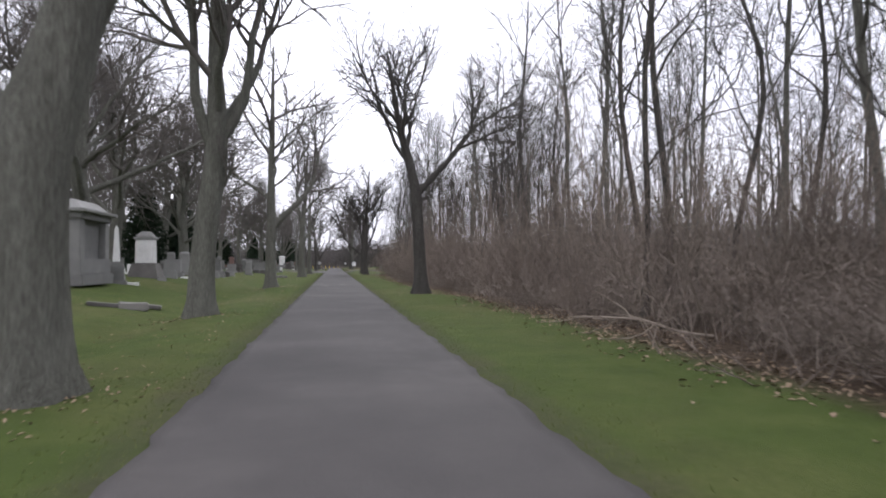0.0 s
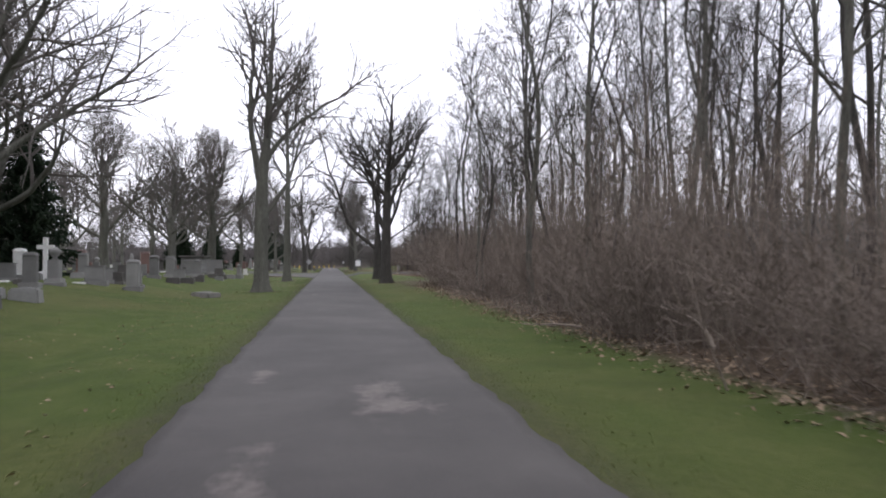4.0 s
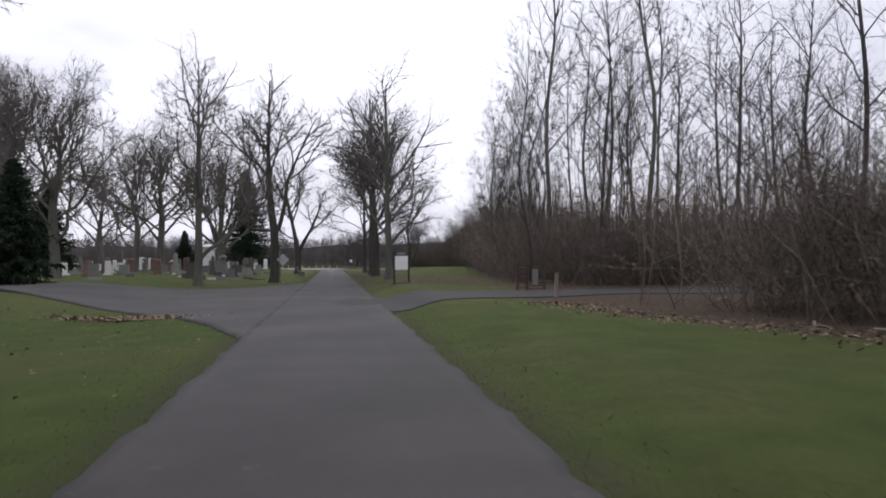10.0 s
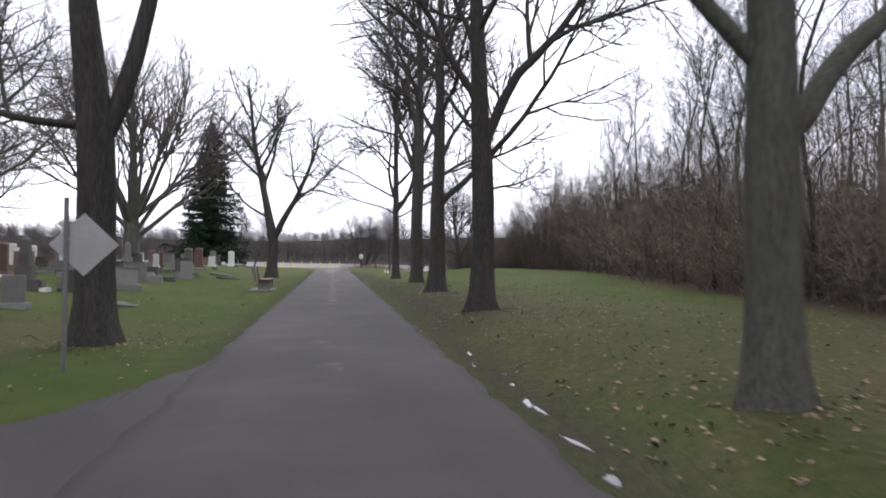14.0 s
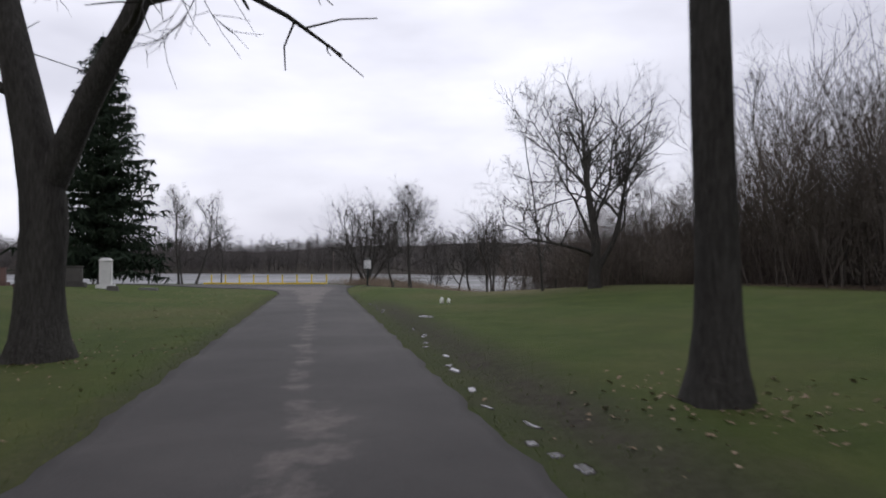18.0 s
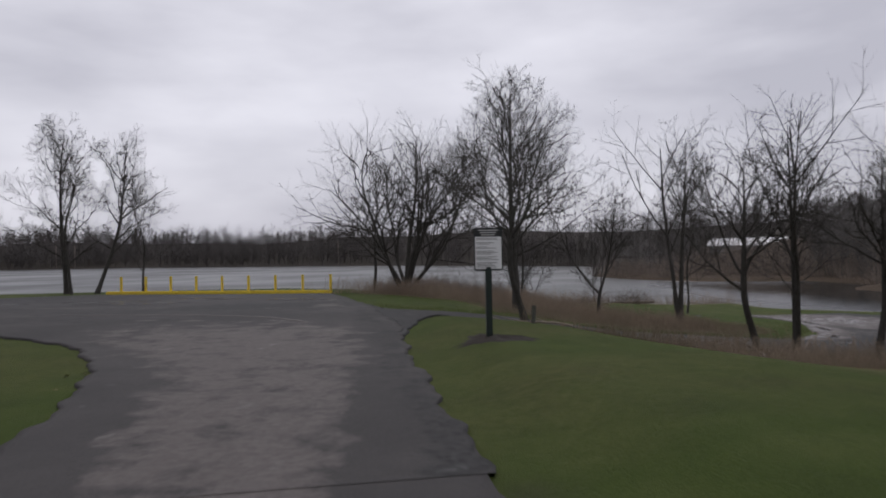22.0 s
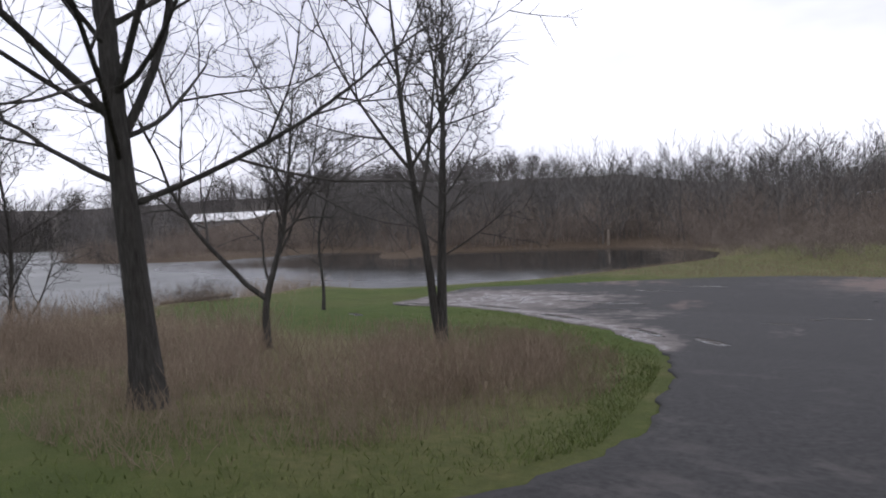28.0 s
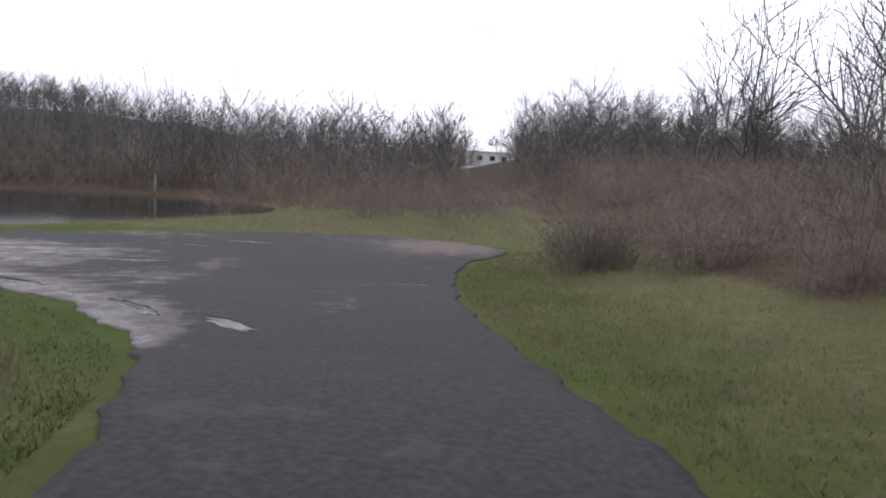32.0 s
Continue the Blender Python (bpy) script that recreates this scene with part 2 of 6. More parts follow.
_olive = ramp_node(_fine, [(0.3, (0.06, 0.06, 0.024)), (0.7, (0.14, 0.13, 0.06))])
_patch = ramp_node(_big, [(0.45, (0, 0, 0)), (0.66, (0.55, 0.55, 0.55))])
_pv = _n.new("ShaderNodeRGBToBW")
_l.new(_patch, _pv.inputs["Color"])
_grass = mix_node(_pv.outputs["Val"], _grass, _olive)
_litter = ramp_node(_fine, [(0.3, (0.033, 0.0231, 0.0165)), (0.5, (0.0715, 0.05225, 0.0374)), (0.72, (0.143, 0.11, 0.0825))])
_dry = ramp_node(_fine, [(0.3, (0.08, 0.072, 0.036)), (0.7, (0.2, 0.17, 0.1))])
_mud = ramp_node(_fine, [(0.3, (0.03, 0.0255, 0.022)), (0.7, (0.062, 0.0535, 0.0455))])


def cover(chan):
    s = math_node("MULTIPLY_ADD", _mid, 1.4)
    s.node.inputs[2].default_value = -0.7
    t = math_node("ADD", _sep.outputs[chan], s)
    u = math_node("MULTIPLY", _sep.outputs[chan], 6.0)
    return math_node("MULTIPLY", t, u)


_c = mix_node(cover("Green"), _grass, _dry)
_c = mix_node(cover("Red"), _c, _litter)
_c = mix_node(cover("Blue"), _c, _mud)
# overall colour level of the lawn, set to balance it against the sky
_lawn_gain = _n.new("ShaderNodeHueSaturation")
_lawn_gain.inputs["Value"].default_value, _lawn_gain.inputs["Saturation"].default_value = 0.88, 1.08
_l.new(_c, _lawn_gain.inputs["Color"])
_l.new(_lawn_gain.outputs["Color"], _b.inputs["Base Color"])
_b.inputs["Roughness"].default_value, _b.inputs["Specular IOR Level"].default_value = 0.95, 0.15
_bp = _n.new("ShaderNodeBump")
_bp.inputs["Strength"].default_value, _bp.inputs["Distance"].default_value = 0.7, 0.04
_l.new(_tiny, _bp.inputs["Height"])
_l.new(_bp.outputs["Normal"], _b.inputs["Normal"])

# paving: worn asphalt with pale, dark, gravelly and wet areas where the surface data say so
PAVING = bpy.data.materials.new("paving")
PAVING.use_nodes = True
_n, _l = PAVING.node_tree.nodes, PAVING.node_tree.links
_b = _n["Principled BSDF"]
_co = _n.new("ShaderNodeTexCoord")
_attr = _n.new("ShaderNodeVertexColor")
_attr.layer_name = "tone"
_sep = _n.new("ShaderNodeSeparateColor")
_l.new(_attr.outputs["Color"], _sep.inputs["Color"])
_big, _mid, _fine, _tiny = noise_node(0.35, 7.0, 0.62), noise_node(1.6, 8.0, 0.68), noise_node(14.0, 5.0), noise_node(70.0, 3.0, 0.7)
_wide = ramp_node(_big, [(0.32, (0.021, 0.0196, 0.0196)), (0.5, (0.04, 0.037, 0.0366)), (0.68, (0.068, 0.063, 0.061))])
_grain = ramp_node(_tiny, [(0.3, (0.012, 0.011, 0.011)), (0.5, (0.036, 0.032, 0.0322)), (0.74, (0.1, 0.092, 0.089))])
_half = _n.new("ShaderNodeValue")
_half.outputs[0].default_value = 0.38
_base = mix_node(_half.outputs[0], _wide, _grain)
_pale = ramp_node(_fine, [(0.3, (0.08, 0.069, 0.066)), (0.7, (0.125, 0.11, 0.105))])
_dark = ramp_node(_fine, [(0.32, (0.01, 0.0098, 0.0105)), (0.68, (0.034, 0.0325, 0.033))])
_red = ramp_node(_tiny, [(0.3, (0.075, 0.054, 0.048)), (0.7, (0.15, 0.113, 0.1))])


def spread_mask(value, sharp):
    """Ragged mask: the surface value pushed up and down by the noise."""
    s = math_node("MULTIPLY_ADD", _mid, 1.7)
    s.node.inputs[2].default_value = -0.85
    s.node.use_clamp = False
    t = math_node("ADD", value, s)
    t.node.use_clamp = False
    u = math_node("MULTIPLY_ADD", t, sharp)
    u.node.inputs[2].default_value = -0.5 * sharp
    return math_node("MULTIPLY", u, math_node("MULTIPLY", value, 8.0))


_pm, _dm, _rm = spread_mask(_sep.outputs["Red"], 4.0), spread_mask(_sep.outputs["Green"], 5.0), spread_mask(_sep.outputs["Blue"], 3.0)
_c = mix_node(_dm, _base, _dark)
_c = mix_node(_rm, _c, _red)
_c = mix_node(_pm, _c, _pale)
_l.new(_c, _b.inputs["Base Color"])
_wet = spread_mask(_attr.outputs["Alpha"], 3.0)
_ro = _n.new("ShaderNodeMapRange")
_ro.inputs["To Min"].default_value, _ro.inputs["To Max"].default_value = 0.8, 0.24
_l.new(_wet, _ro.inputs["Value"])
_l.new(_ro.outputs["Result"], _b.inputs["Roughness"])
_b.inputs["Specular IOR Level"].default_value = 0.3
_bp = _n.new("ShaderNodeBump")
_bp.inputs["Strength"].default_value, _bp.inputs["Distance"].default_value = 0.35, 0.01
_l.new(_tiny, _bp.inputs["Height"])
_l.new(_bp.outputs["Normal"], _b.inputs["Normal"])

WATER = bpy.data.materials.new("lake_water")
WATER.use_nodes = True
_wb = WATER.node_tree.nodes["Principled BSDF"]
_wb.inputs["Base Color"].default_value = (0.02, 0.022, 0.022, 1)
_wb.inputs["IOR"].default_value = 1.33
_n, _l = WATER.node_tree.nodes, WATER.node_tree.links
_co = _n.new("ShaderNodeTexCoord")
_xyz = _n.new("ShaderNodeSeparateXYZ")
_l.new(_co.outputs["Object"], _xyz.inputs["Vector"])


def span_node(value, low, high, first, last):
    m = _n.new("ShaderNodeMapRange")
    for key, v in zip(("From Min", "From Max", "To Min", "To Max"), (low, high, first, last)):
        m.inputs[key].default_value = v
    _l.new(value, m.inputs["Value"])
    return m.outputs["Result"]


_calm = math_node("MULTIPLY", span_node(_xyz.outputs["X"], 33.0, 47.0, 0.0, 1.0), span_node(_xyz.outputs["Y"], 272.0, 300.0, 1.0, 0.0))
_streak = span_node(noise_node(0.03, 3.0), 0.4, 0.62, 0.0, 1.0)
_open = math_node("MULTIPLY", math_node("SUBTRACT", 1.0, _calm), math_node("MULTIPLY_ADD", _streak, 0.35))
_open.node.inputs[1].links[0].from_node.inputs[2].default_value = 0.65
_l.new(span_node(_open, 0.0, 1.0, 0.06, 0.44), _wb.inputs["Roughness"])
_wm = _n.new("ShaderNodeMapping")
_wm.inputs["Scale"].default_value = (0.7, 2.2, 1)
_wno = _n.new("ShaderNodeTexNoise")
_wno.inputs["Scale"].default_value, _wno.inputs["Detail"].default_value = 1.6, 4.0
_wbp = _n.new("ShaderNodeBump")
_wbp.inputs["Distance"].default_value = 0.05
_l.new(span_node(_open, 0.0, 1.0, 0.08, 0.5), _wbp.inputs["Strength"])
_l.new(_co.outputs["Object"], _wm.inputs["Vector"])
_l.new(_wm.outputs["Vector"], _wno.inputs["Vector"])
_l.new(_wno.outputs["Fac"], _wbp.inputs["Height"])
_l.new(_wbp.outputs["Normal"], _wb.inputs["Normal"])
PUDDLE = plain("puddle_water", (0.045, 0.042, 0.04), 0.12, 0.0, 0.5)


# ---- mesh helpers ----
def mesh_from(name, verts, faces):
    """faces: an array of quads or of triangles, or a list of both kinds of array."""
    me = bpy.data.meshes.new(name)
    verts = np.asarray(verts, np.float32)
    groups = [np.asarray(f, np.int32) for f in (faces if isinstance(faces, list) else [faces]) if len(f)]
    loops = np.concatenate([g.ravel() for g in groups])
    sizes = np.concatenate([np.full(len(g), g.shape[1], np.int32) for g in groups])
    me.vertices.add(len(verts))
    me.vertices.foreach_set("co", verts.ravel())
    me.loops.add(len(loops))
    me.loops.foreach_set("vertex_index", loops)
    me.polygons.add(len(sizes))
    me.polygons.foreach_set("loop_start", np.concatenate([[0], np.cumsum(sizes)[:-1]]).astype(np.int32))
    me.update(calc_edges=True)
    me.validate()
    return me


def smooth(me):
    me.polygons.foreach_set("use_smooth", np.ones(len(me.polygons), bool))
    return me


def thing(name, x, y, z=0.0, rz=0.0, label="", category="", group="", kind=""):
    ob = new(name)
    ob.matrix_basis = pose(x, y, z, 0, 0, rz)
    ob.empty_display_size = 0.1
    return tagged(ob, label, category, group, kind)


def part(name, bm, mat, parent, label=""):
    if isinstance(bm, bmesh.types.BMesh):
        me = bpy.data.meshes.new(name)
        bm.to_mesh(me)
        bm.free()
    else:
        me = bm
    if not me.materials:
        me.materials.append(mat)
    ob = new(name, me)
    ob.parent = parent
    return tagged(ob, label)


def box(sx, sy, sz, x=0, y=0, z=0, bevel=0.01, rot=None, taper=1.0):
    """A bevelled block that stands at height z; taper narrows its top."""
    bm = bmesh.new()
    bmesh.ops.create_cube(bm, size=1)
    for v in bm.verts:
        k = taper if v.co.z > 0 else 1
        v.co = Vector((v.co.x * sx * k, v.co.y * sy * k, (v.co.z + 0.5) * sz))
    if bevel:
        bmesh.ops.bevel(bm, geom=bm.edges[:], offset=min(bevel, 0.3 * min(sx, sy, sz)), segments=2, affect="EDGES")
    if rot is not None:
        bmesh.ops.transform(bm, matrix=rot, verts=bm.verts)
    bmesh.ops.translate(bm, vec=(x, y, z), verts=bm.verts)
    return bm


def lathe(profile, sides=24):
    """A turned solid from (radius, height) pairs."""
    prof = np.array(profile, float)
    a = np.linspace(0, 2 * np.pi, sides, endpoint=False)
    v = np.stack([prof[:, :1] * np.cos(a), prof[:, :1] * np.sin(a), prof[:, 1:] + 0 * a], -1).reshape(-1, 3)
    i, j = np.meshgrid(np.arange(len(prof) - 1), np.arange(sides), indexing="ij")
    k = (j + 1) % sides
    quads = np.stack([i * sides + j, i * sides + k, (i + 1) * sides + k, (i + 1) * sides + j], -1).reshape(-1, 4)
    n = len(v)
    v = np.concatenate([v, [[0, 0, prof[0, 1]], [0, 0, prof[-1, 1]]]])
    js = np.arange(sides)
    top = (len(prof) - 1) * sides
    caps = np.concatenate([np.stack([js * 0 + n, (js + 1) % sides, js], -1), np.stack([js * 0 + n + 1, top + js, top + (js + 1) % sides], -1)])
    return smooth(mesh_from("turned", v, [quads, caps]))


def norm(v):
    return v / np.maximum(np.linalg.norm(v, axis=-1, keepdims=True), 1e-9)


def tubes(paths, radii, sides):
    """Round limbs along many polylines (count, points, 3) at once; one side gives narrow blades for the finest twigs."""
    c, n, _ = paths.shape
    t = norm(np.gradient(paths, axis=1))
    ref = norm(np.cross(paths[:, -1] - paths[:, 0], np.array([0.31, 0.87, 0.22])))[:, None, :]
    u = norm(np.cross(t, np.broadcast_to(ref, t.shape)))
    if sides == 1:
        v = np.stack([paths - radii[..., None] * u, paths + radii[..., None] * u], 2)
        b, i = np.meshgrid(np.arange(c), np.arange(n - 1), indexing="ij")
        q = (b * n + i) * 2
        return v.reshape(-1, 3), np.stack([q, q + 1, q + 3, q + 2], -1).reshape(-1, 4)
    w = np.cross(t, u)
    a = np.linspace(0, 2 * np.pi, sides, endpoint=False)
    ring = u[:, :, None] * np.cos(a)[:, None] + w[:, :, None] * np.sin(a)[:, None]
    v = paths[:, :, None] + radii[:, :, None, None] * ring
    b, i, j = np.meshgrid(np.arange(c), np.arange(n - 1), np.arange(sides), indexing="ij")
    k = (j + 1) % sides
    at = lambda i, j: (b * n + i) * sides + j  # noqa: E731
    f = np.stack([at(i, j), at(i, k), at(i + 1, k), at(i + 1, j)], -1)
    return v.reshape(-1, 3), f.reshape(-1, 4)


def merged(pieces):
    vs, fs, n = [], [], 0
    for v, f in pieces:
        vs.append(v)
        fs.append(f + n)
        n += len(v)
    return np.concatenate(vs), np.concatenate(fs)


def grow(start, way, length, radius, steps, wobble, up, rng, taper=0.35):
    p, d, out = start, way, [start]
    for _ in range(steps):
        d = norm(d + wobble * rng.normal(size=d.shape) + np.array([0, 0, up]))
        p = p + d * (length / steps)[:, None]
        out.append(p)
    return np.stack(out, 1), radius[:, None] * np.linspace(1, taper, steps + 1)


def sprout(paths, radii, lengths, count, first, last, spread, ratio, rng, thick=0.7, thin=0.004):
    """Start, way, length and radius of the side shoots of each limb."""
    c, n, _ = paths.shape
    t = first + (last - first) * (np.arange(count) + rng.random((c, count))) / count
    s = t * (n - 1)
    i = np.minimum(s.astype(int), n - 2)
    f = (s - i)[..., None]
    rows = np.arange(c)[:, None]
    p = paths[rows, i] * (1 - f) + paths[rows, i + 1] * f
    r = radii[rows, i] * (1 - f[..., 0]) + radii[rows, i + 1] * f[..., 0]
    tan = norm(paths[rows, i + 1] - paths[rows, i])
    az = rng.random((c, 1)) * 6.28 + np.arange(count) * 2.4 + rng.normal(size=(c, count)) * 0.5
    a = norm(np.cross(tan, np.array([0.2, 0.3, 0.93])))
    b = np.cross(tan, a)
    side = a * np.cos(az)[..., None] + b * np.sin(az)[..., None]
    ang = np.radians(spread) * (0.75 + 0.5 * rng.random((c, count)))[..., None]
    way = norm(tan * np.cos(ang) + side * np.sin(ang))
    ln = lengths[:, None] * ratio * (1.15 - 0.6 * t) * (0.7 + 0.6 * rng.random((c, count)))
    rad = np.maximum(np.minimum(r * thick, ln * 0.022 + 0.003), thin)
    return p.reshape(-1, 3), way.reshape(-1, 3), ln.ravel(), rad.ravel()


def spline(points, count):
    """Evenly spaced points on a smooth curve through the given ones."""
    p = np.array(points, float)
    t = np.linspace(0, len(p) - 1, count)
    i = np.minimum(t.astype(int), len(p) - 2)
    f = (t - i)[:, None]
    q = np.concatenate([[2 * p[0] - p[1]], p, [2 * p[-1] - p[-2]]])
    a, b, c, d = q[i], q[i + 1], q[i + 2], q[i + 3]
    return 0.5 * (2 * b + (c - a) * f + (2 * a - 5 * b + 4 * c - d) * f**2 + (3 * b - a - 3 * c + d) * f**3)


def tree_meshes(trunk, limbs, seed, shoots=(8, 8, 6), ratios=(0.55, 0.52, 0.52), up=(0.05, 0.06, 0.06), wobble=0.13, flare=0.34, twig=0.005, fan=(42, 45, 45), segs=(6, 4, 2), bare=0.3):
    """trunk: (x, y, z, radius) upwards; limbs: (height, azimuth, elevation, length, radius). Gives the meshes of trunk and crown."""
    rng = np.random.default_rng(seed)
    tp = spline(trunk, 16)
    tr = np.array(tp[:, 3])
    v, f = tubes(tp[None, :, :3], tr[None], 16)
    h = v[:, 2:3]
    centre = np.repeat(tp[:, :3], 16, 0)
    ang = np.arctan2(v[:, 1] - centre[:, 1], v[:, 0] - centre[:, 0])
    lobes = 1 + flare * np.exp(-np.maximum(h[:, 0], 0) / 0.28) * (0.75 + 0.45 * np.sin(ang * 5 + seed)) + 0.06 * np.sin(3 * ang + v[:, 2] * 1.3 + seed)
    v = centre + (v - centre) * lobes[:, None]
    pieces = [(v, f)]
    zs = tp[:, 2]
    st, wy, ln, rd = [], [], [], []
    for hh, az, el, length, radius in limbs:
        a, e = radians(az), radians(el)
        st.append([np.interp(hh, zs, tp[:, k]) for k in (0, 1)] + [hh])
        wy.append([math.cos(a) * math.cos(e), math.sin(a) * math.cos(e), math.sin(e)])
        ln.append(length)
        rd.append(radius)
    ln = np.array(ln, float)
    p1, r1 = grow(np.array(st, float), np.array(wy), ln, np.array(rd, float), 10, wobble, up[0] * 0.8, rng, 0.22)
    pieces.append(tubes(p1, r1, 8))
    # the leader counts as a limb as well
    half = len(tp) // 2
    lead = np.stack([np.interp(np.linspace(half, 15, 11), np.arange(16), tp[:, k]) for k in range(4)], -1)
    allp = np.concatenate([p1, lead[None, :, :3]])
    allr = np.concatenate([r1, lead[None, :, 3]])
    alll = np.append(ln, max(2.0, zs[-1] - zs[half]))
    crown = []
    p2, r2 = grow(*sprout(allp, allr, alll, shoots[0], bare, 1.0, fan[0], ratios[0], rng), segs[0], wobble, up[1], rng, 0.25)
    l2 = np.linalg.norm(np.diff(p2, axis=1), axis=-1).sum(1)
    crown.append(tubes(p2, r2, 5))
    p3, r3 = grow(*sprout(p2, r2, l2, shoots[1], 0.15, 1.0, fan[1], ratios[1], rng, thin=twig * 1.4), segs[1], wobble * 1.2, up[2], rng, 0.4)
    l3 = np.linalg.norm(np.diff(p3, axis=1), axis=-1).sum(1)
    crown.append(tubes(p3, r3, 4))
    if shoots[2]:
        p4, r4 = grow(*sprout(p3, r3, l3, shoots[2], 0.15, 1.0, fan[2], ratios[2], rng, thin=twig), segs[2], wobble * 1.2, up[2], rng, 0.5)
        crown.append(tubes(p4, r4, 3))
    return smooth(mesh_from("trunk", *merged(pieces))), smooth(mesh_from("crown", *merged(crown)))


def plant(meshes, x, y, bark, twig, label, category="tree", group="", name="tree", rz=0.0, scale=1.0, sink=0.06, base=None):
    ob = new(name)
    ob.empty_display_size = 0.1
    z = gz(x, y) if base is None else base
    ob.matrix_basis = pose(x, y, z - sink, 0, 0, rz) @ Matrix.Scale(scale, 4)
    tagged(ob, label, category, group)
    part("trunk", meshes[0], bark, ob)
    part("crown", meshes[1], twig, ob)
    return ob


# ---- lie of the land ----
def step(a, b, x):
    t = np.clip((np.asarray(x, float) - a) / (b - a), 0, 1)
    return t * t * (3 - 2 * t)


WATER_Z = -2.85
LAKE = [(-900, 262), (-60, 258), (-20, 250), (-12, 249.5), (0, 248.5), (3, 245.5), (6, 244), (10, 243.5), (14, 246.2), (18, 249.2), (24, 250), (30, 251.5), (32.5, 250), (31.8, 244.5), (36.5, 240),
        (42, 237.2), (47, 235.5), (54, 233.5), (60, 234.5), (65, 238.5), (67.5, 244), (67.5, 250), (65, 257), (63, 262.5), (56, 262), (53.5, 264), (57, 268), (65, 274), (64, 283), (52, 289), (48, 300),
        (47.5, 312), (50, 324), (64, 345), (76, 372), (82, 400), (60, 450), (30, 500), (0, 536), (-60, 580), (-100, 615), (-250, 640), (-900, 660)]


def wet(x, y):
    """Over nought in the lake, in metres from its shore, below nought on land."""
    x, y = np.broadcast_arrays(np.asarray(x, float), np.asarray(y, float))
    best, inside = np.full(x.shape, 1e9), np.zeros(x.shape, bool)
    for (ax, ay), (bx, by) in zip(LAKE, LAKE[1:] + LAKE[:1]):
        ux, uy = bx - ax, by - ay
        t = np.clip(((x - ax) * ux + (y - ay) * uy) / (ux * ux + uy * uy), 0, 1)
        best = np.minimum(best, np.hypot(x - ax - t * ux, y - ay - t * uy))
        if ay != by:
            inside = inside ^ (((ay > y) != (by > y)) & (x < (bx - ax) * (y - ay) / (by - ay) + ax))
    return np.where(inside, best, -best)


DOWN_X = [2, 4, 6, 9.5, 16.7, 25, 31, 60]
DOWN_Z = [0, -0.2, -0.45, -1.0, -1.72, -2.25, -2.35, -2.45]


def gz(x, y):
    """Height of the ground."""
    x, y = np.asarray(x, float), np.asarray(y, float)
    w = wet(x, y)
    rise = np.where(y < 130, 0.75, 0.5) * step(-5.2, -12.5, x) * (1 - step(205, 240, y))
    rise = rise - 0.2 * np.exp(-(((x + 5.0) / 0.9) ** 2)) * (1 - step(60, 85, y))
    down = np.interp(x, DOWN_X, DOWN_Z) * step(207, 221, y) * (1 - 0.12 * np.exp(-(((x - 8) / 4) ** 2 + ((y - 228) / 4) ** 2)))
    north = -0.34 * step(221, 240, y) * (1 - step(2, 8, x))
    hump = 0.035 * np.sin(x * 0.9 + y * 0.31) * np.sin(y * 0.23 + 1.3) * step(2.0, 4.5, np.abs(x)) * (1 - step(205, 212, y))
    hill = 3.8 * step(66, 118, x) * step(110, 190, y)
    hill = hill + 0.5 * step(4, 14, x) * step(150, 190, y) * (1 - step(200, 212, y))
    hill = hill + np.interp(y, [84, 95, 118, 134, 160, 173, 184, 198, 206], [0, 0.1, 0.15, 0.32, 0.34, 0.24, 0.16, 0.08, 0]) * step(1.9, 3.4, x)
    hill = hill + 0.24 * step(1.9, 3.2, x) * (1 - step(5, 9, x)) * step(204, 210, y) * (1 - step(218.9, 220.4, y))
    west = 5.0 * step(90, 260, -x) * (1 - step(200, 250, y))
    z = rise + down + north + hump + hill + west
    back = np.maximum(-w, 0)
    beyond = WATER_Z + 0.5 + (4.5 + 1.5 * np.sin(x * 0.021) + 1.0 * np.sin(x * 0.057 + 1)) * step(0, 60, back) + 14.0 * step(10, 190, back)
    far = step(300, 345, y)
    z = z * (1 - far) + beyond * far
    bank = step(-3.5, 0.6, w)
    z = z * (1 - bank) + (WATER_Z - 0.06) * bank
    z = np.where(w > 0.6, WATER_Z - 0.06 - np.minimum(0.25 * (w - 0.6), 2.0), z)
    return z if z.ndim else float(z)


def wood_edge(y):
    return np.interp(y, [-60, 18, 42, 62, 94, 101, 110, 115, 117, 120.5, 125.3, 134, 140, 151, 167, 183, 200, 207, 214], [5.2, 5.2, 5.6, 5.0, 5.6, 8.5, 9.0, 8.7, 8.1, 6.7, 5.9, 7.5, 8.8, 10.8, 13.0, 17.2, 15.8, 17.5, 20.0])


def axis(*spans):
    return np.unique(np.concatenate([np.arange(a, b, s) for a, b, s in spans]).round(3))


gx = axis((-900, -100, 40), (-100, -30, 5), (-30, -8, 1.0), (-8, 8, 0.25), (8, 34, 0.5), (34, 72, 1.2), (72, 140, 4), (140, 900, 40))
gy = axis((-300, -20, 20), (-20, 200, 1.0), (200, 256, 0.5), (256, 300, 1.5), (300, 420, 5), (420, 700, 10), (700, 1100, 40))
GX, GY = np.meshgrid(gx, gy, indexing="ij")
GZ = gz(GX, GY)
ni, nj = GX.shape
ii, jj = np.meshgrid(np.arange(ni - 1), np.arange(nj - 1), indexing="ij")
gf = np.stack([ii * nj + jj, (ii + 1) * nj + jj, (ii + 1) * nj + jj + 1, ii * nj + jj + 1], -1).reshape(-1, 4)
ground_me = smooth(mesh_from("ground", np.stack([GX, GY, GZ], -1).reshape(-1, 3), gf))
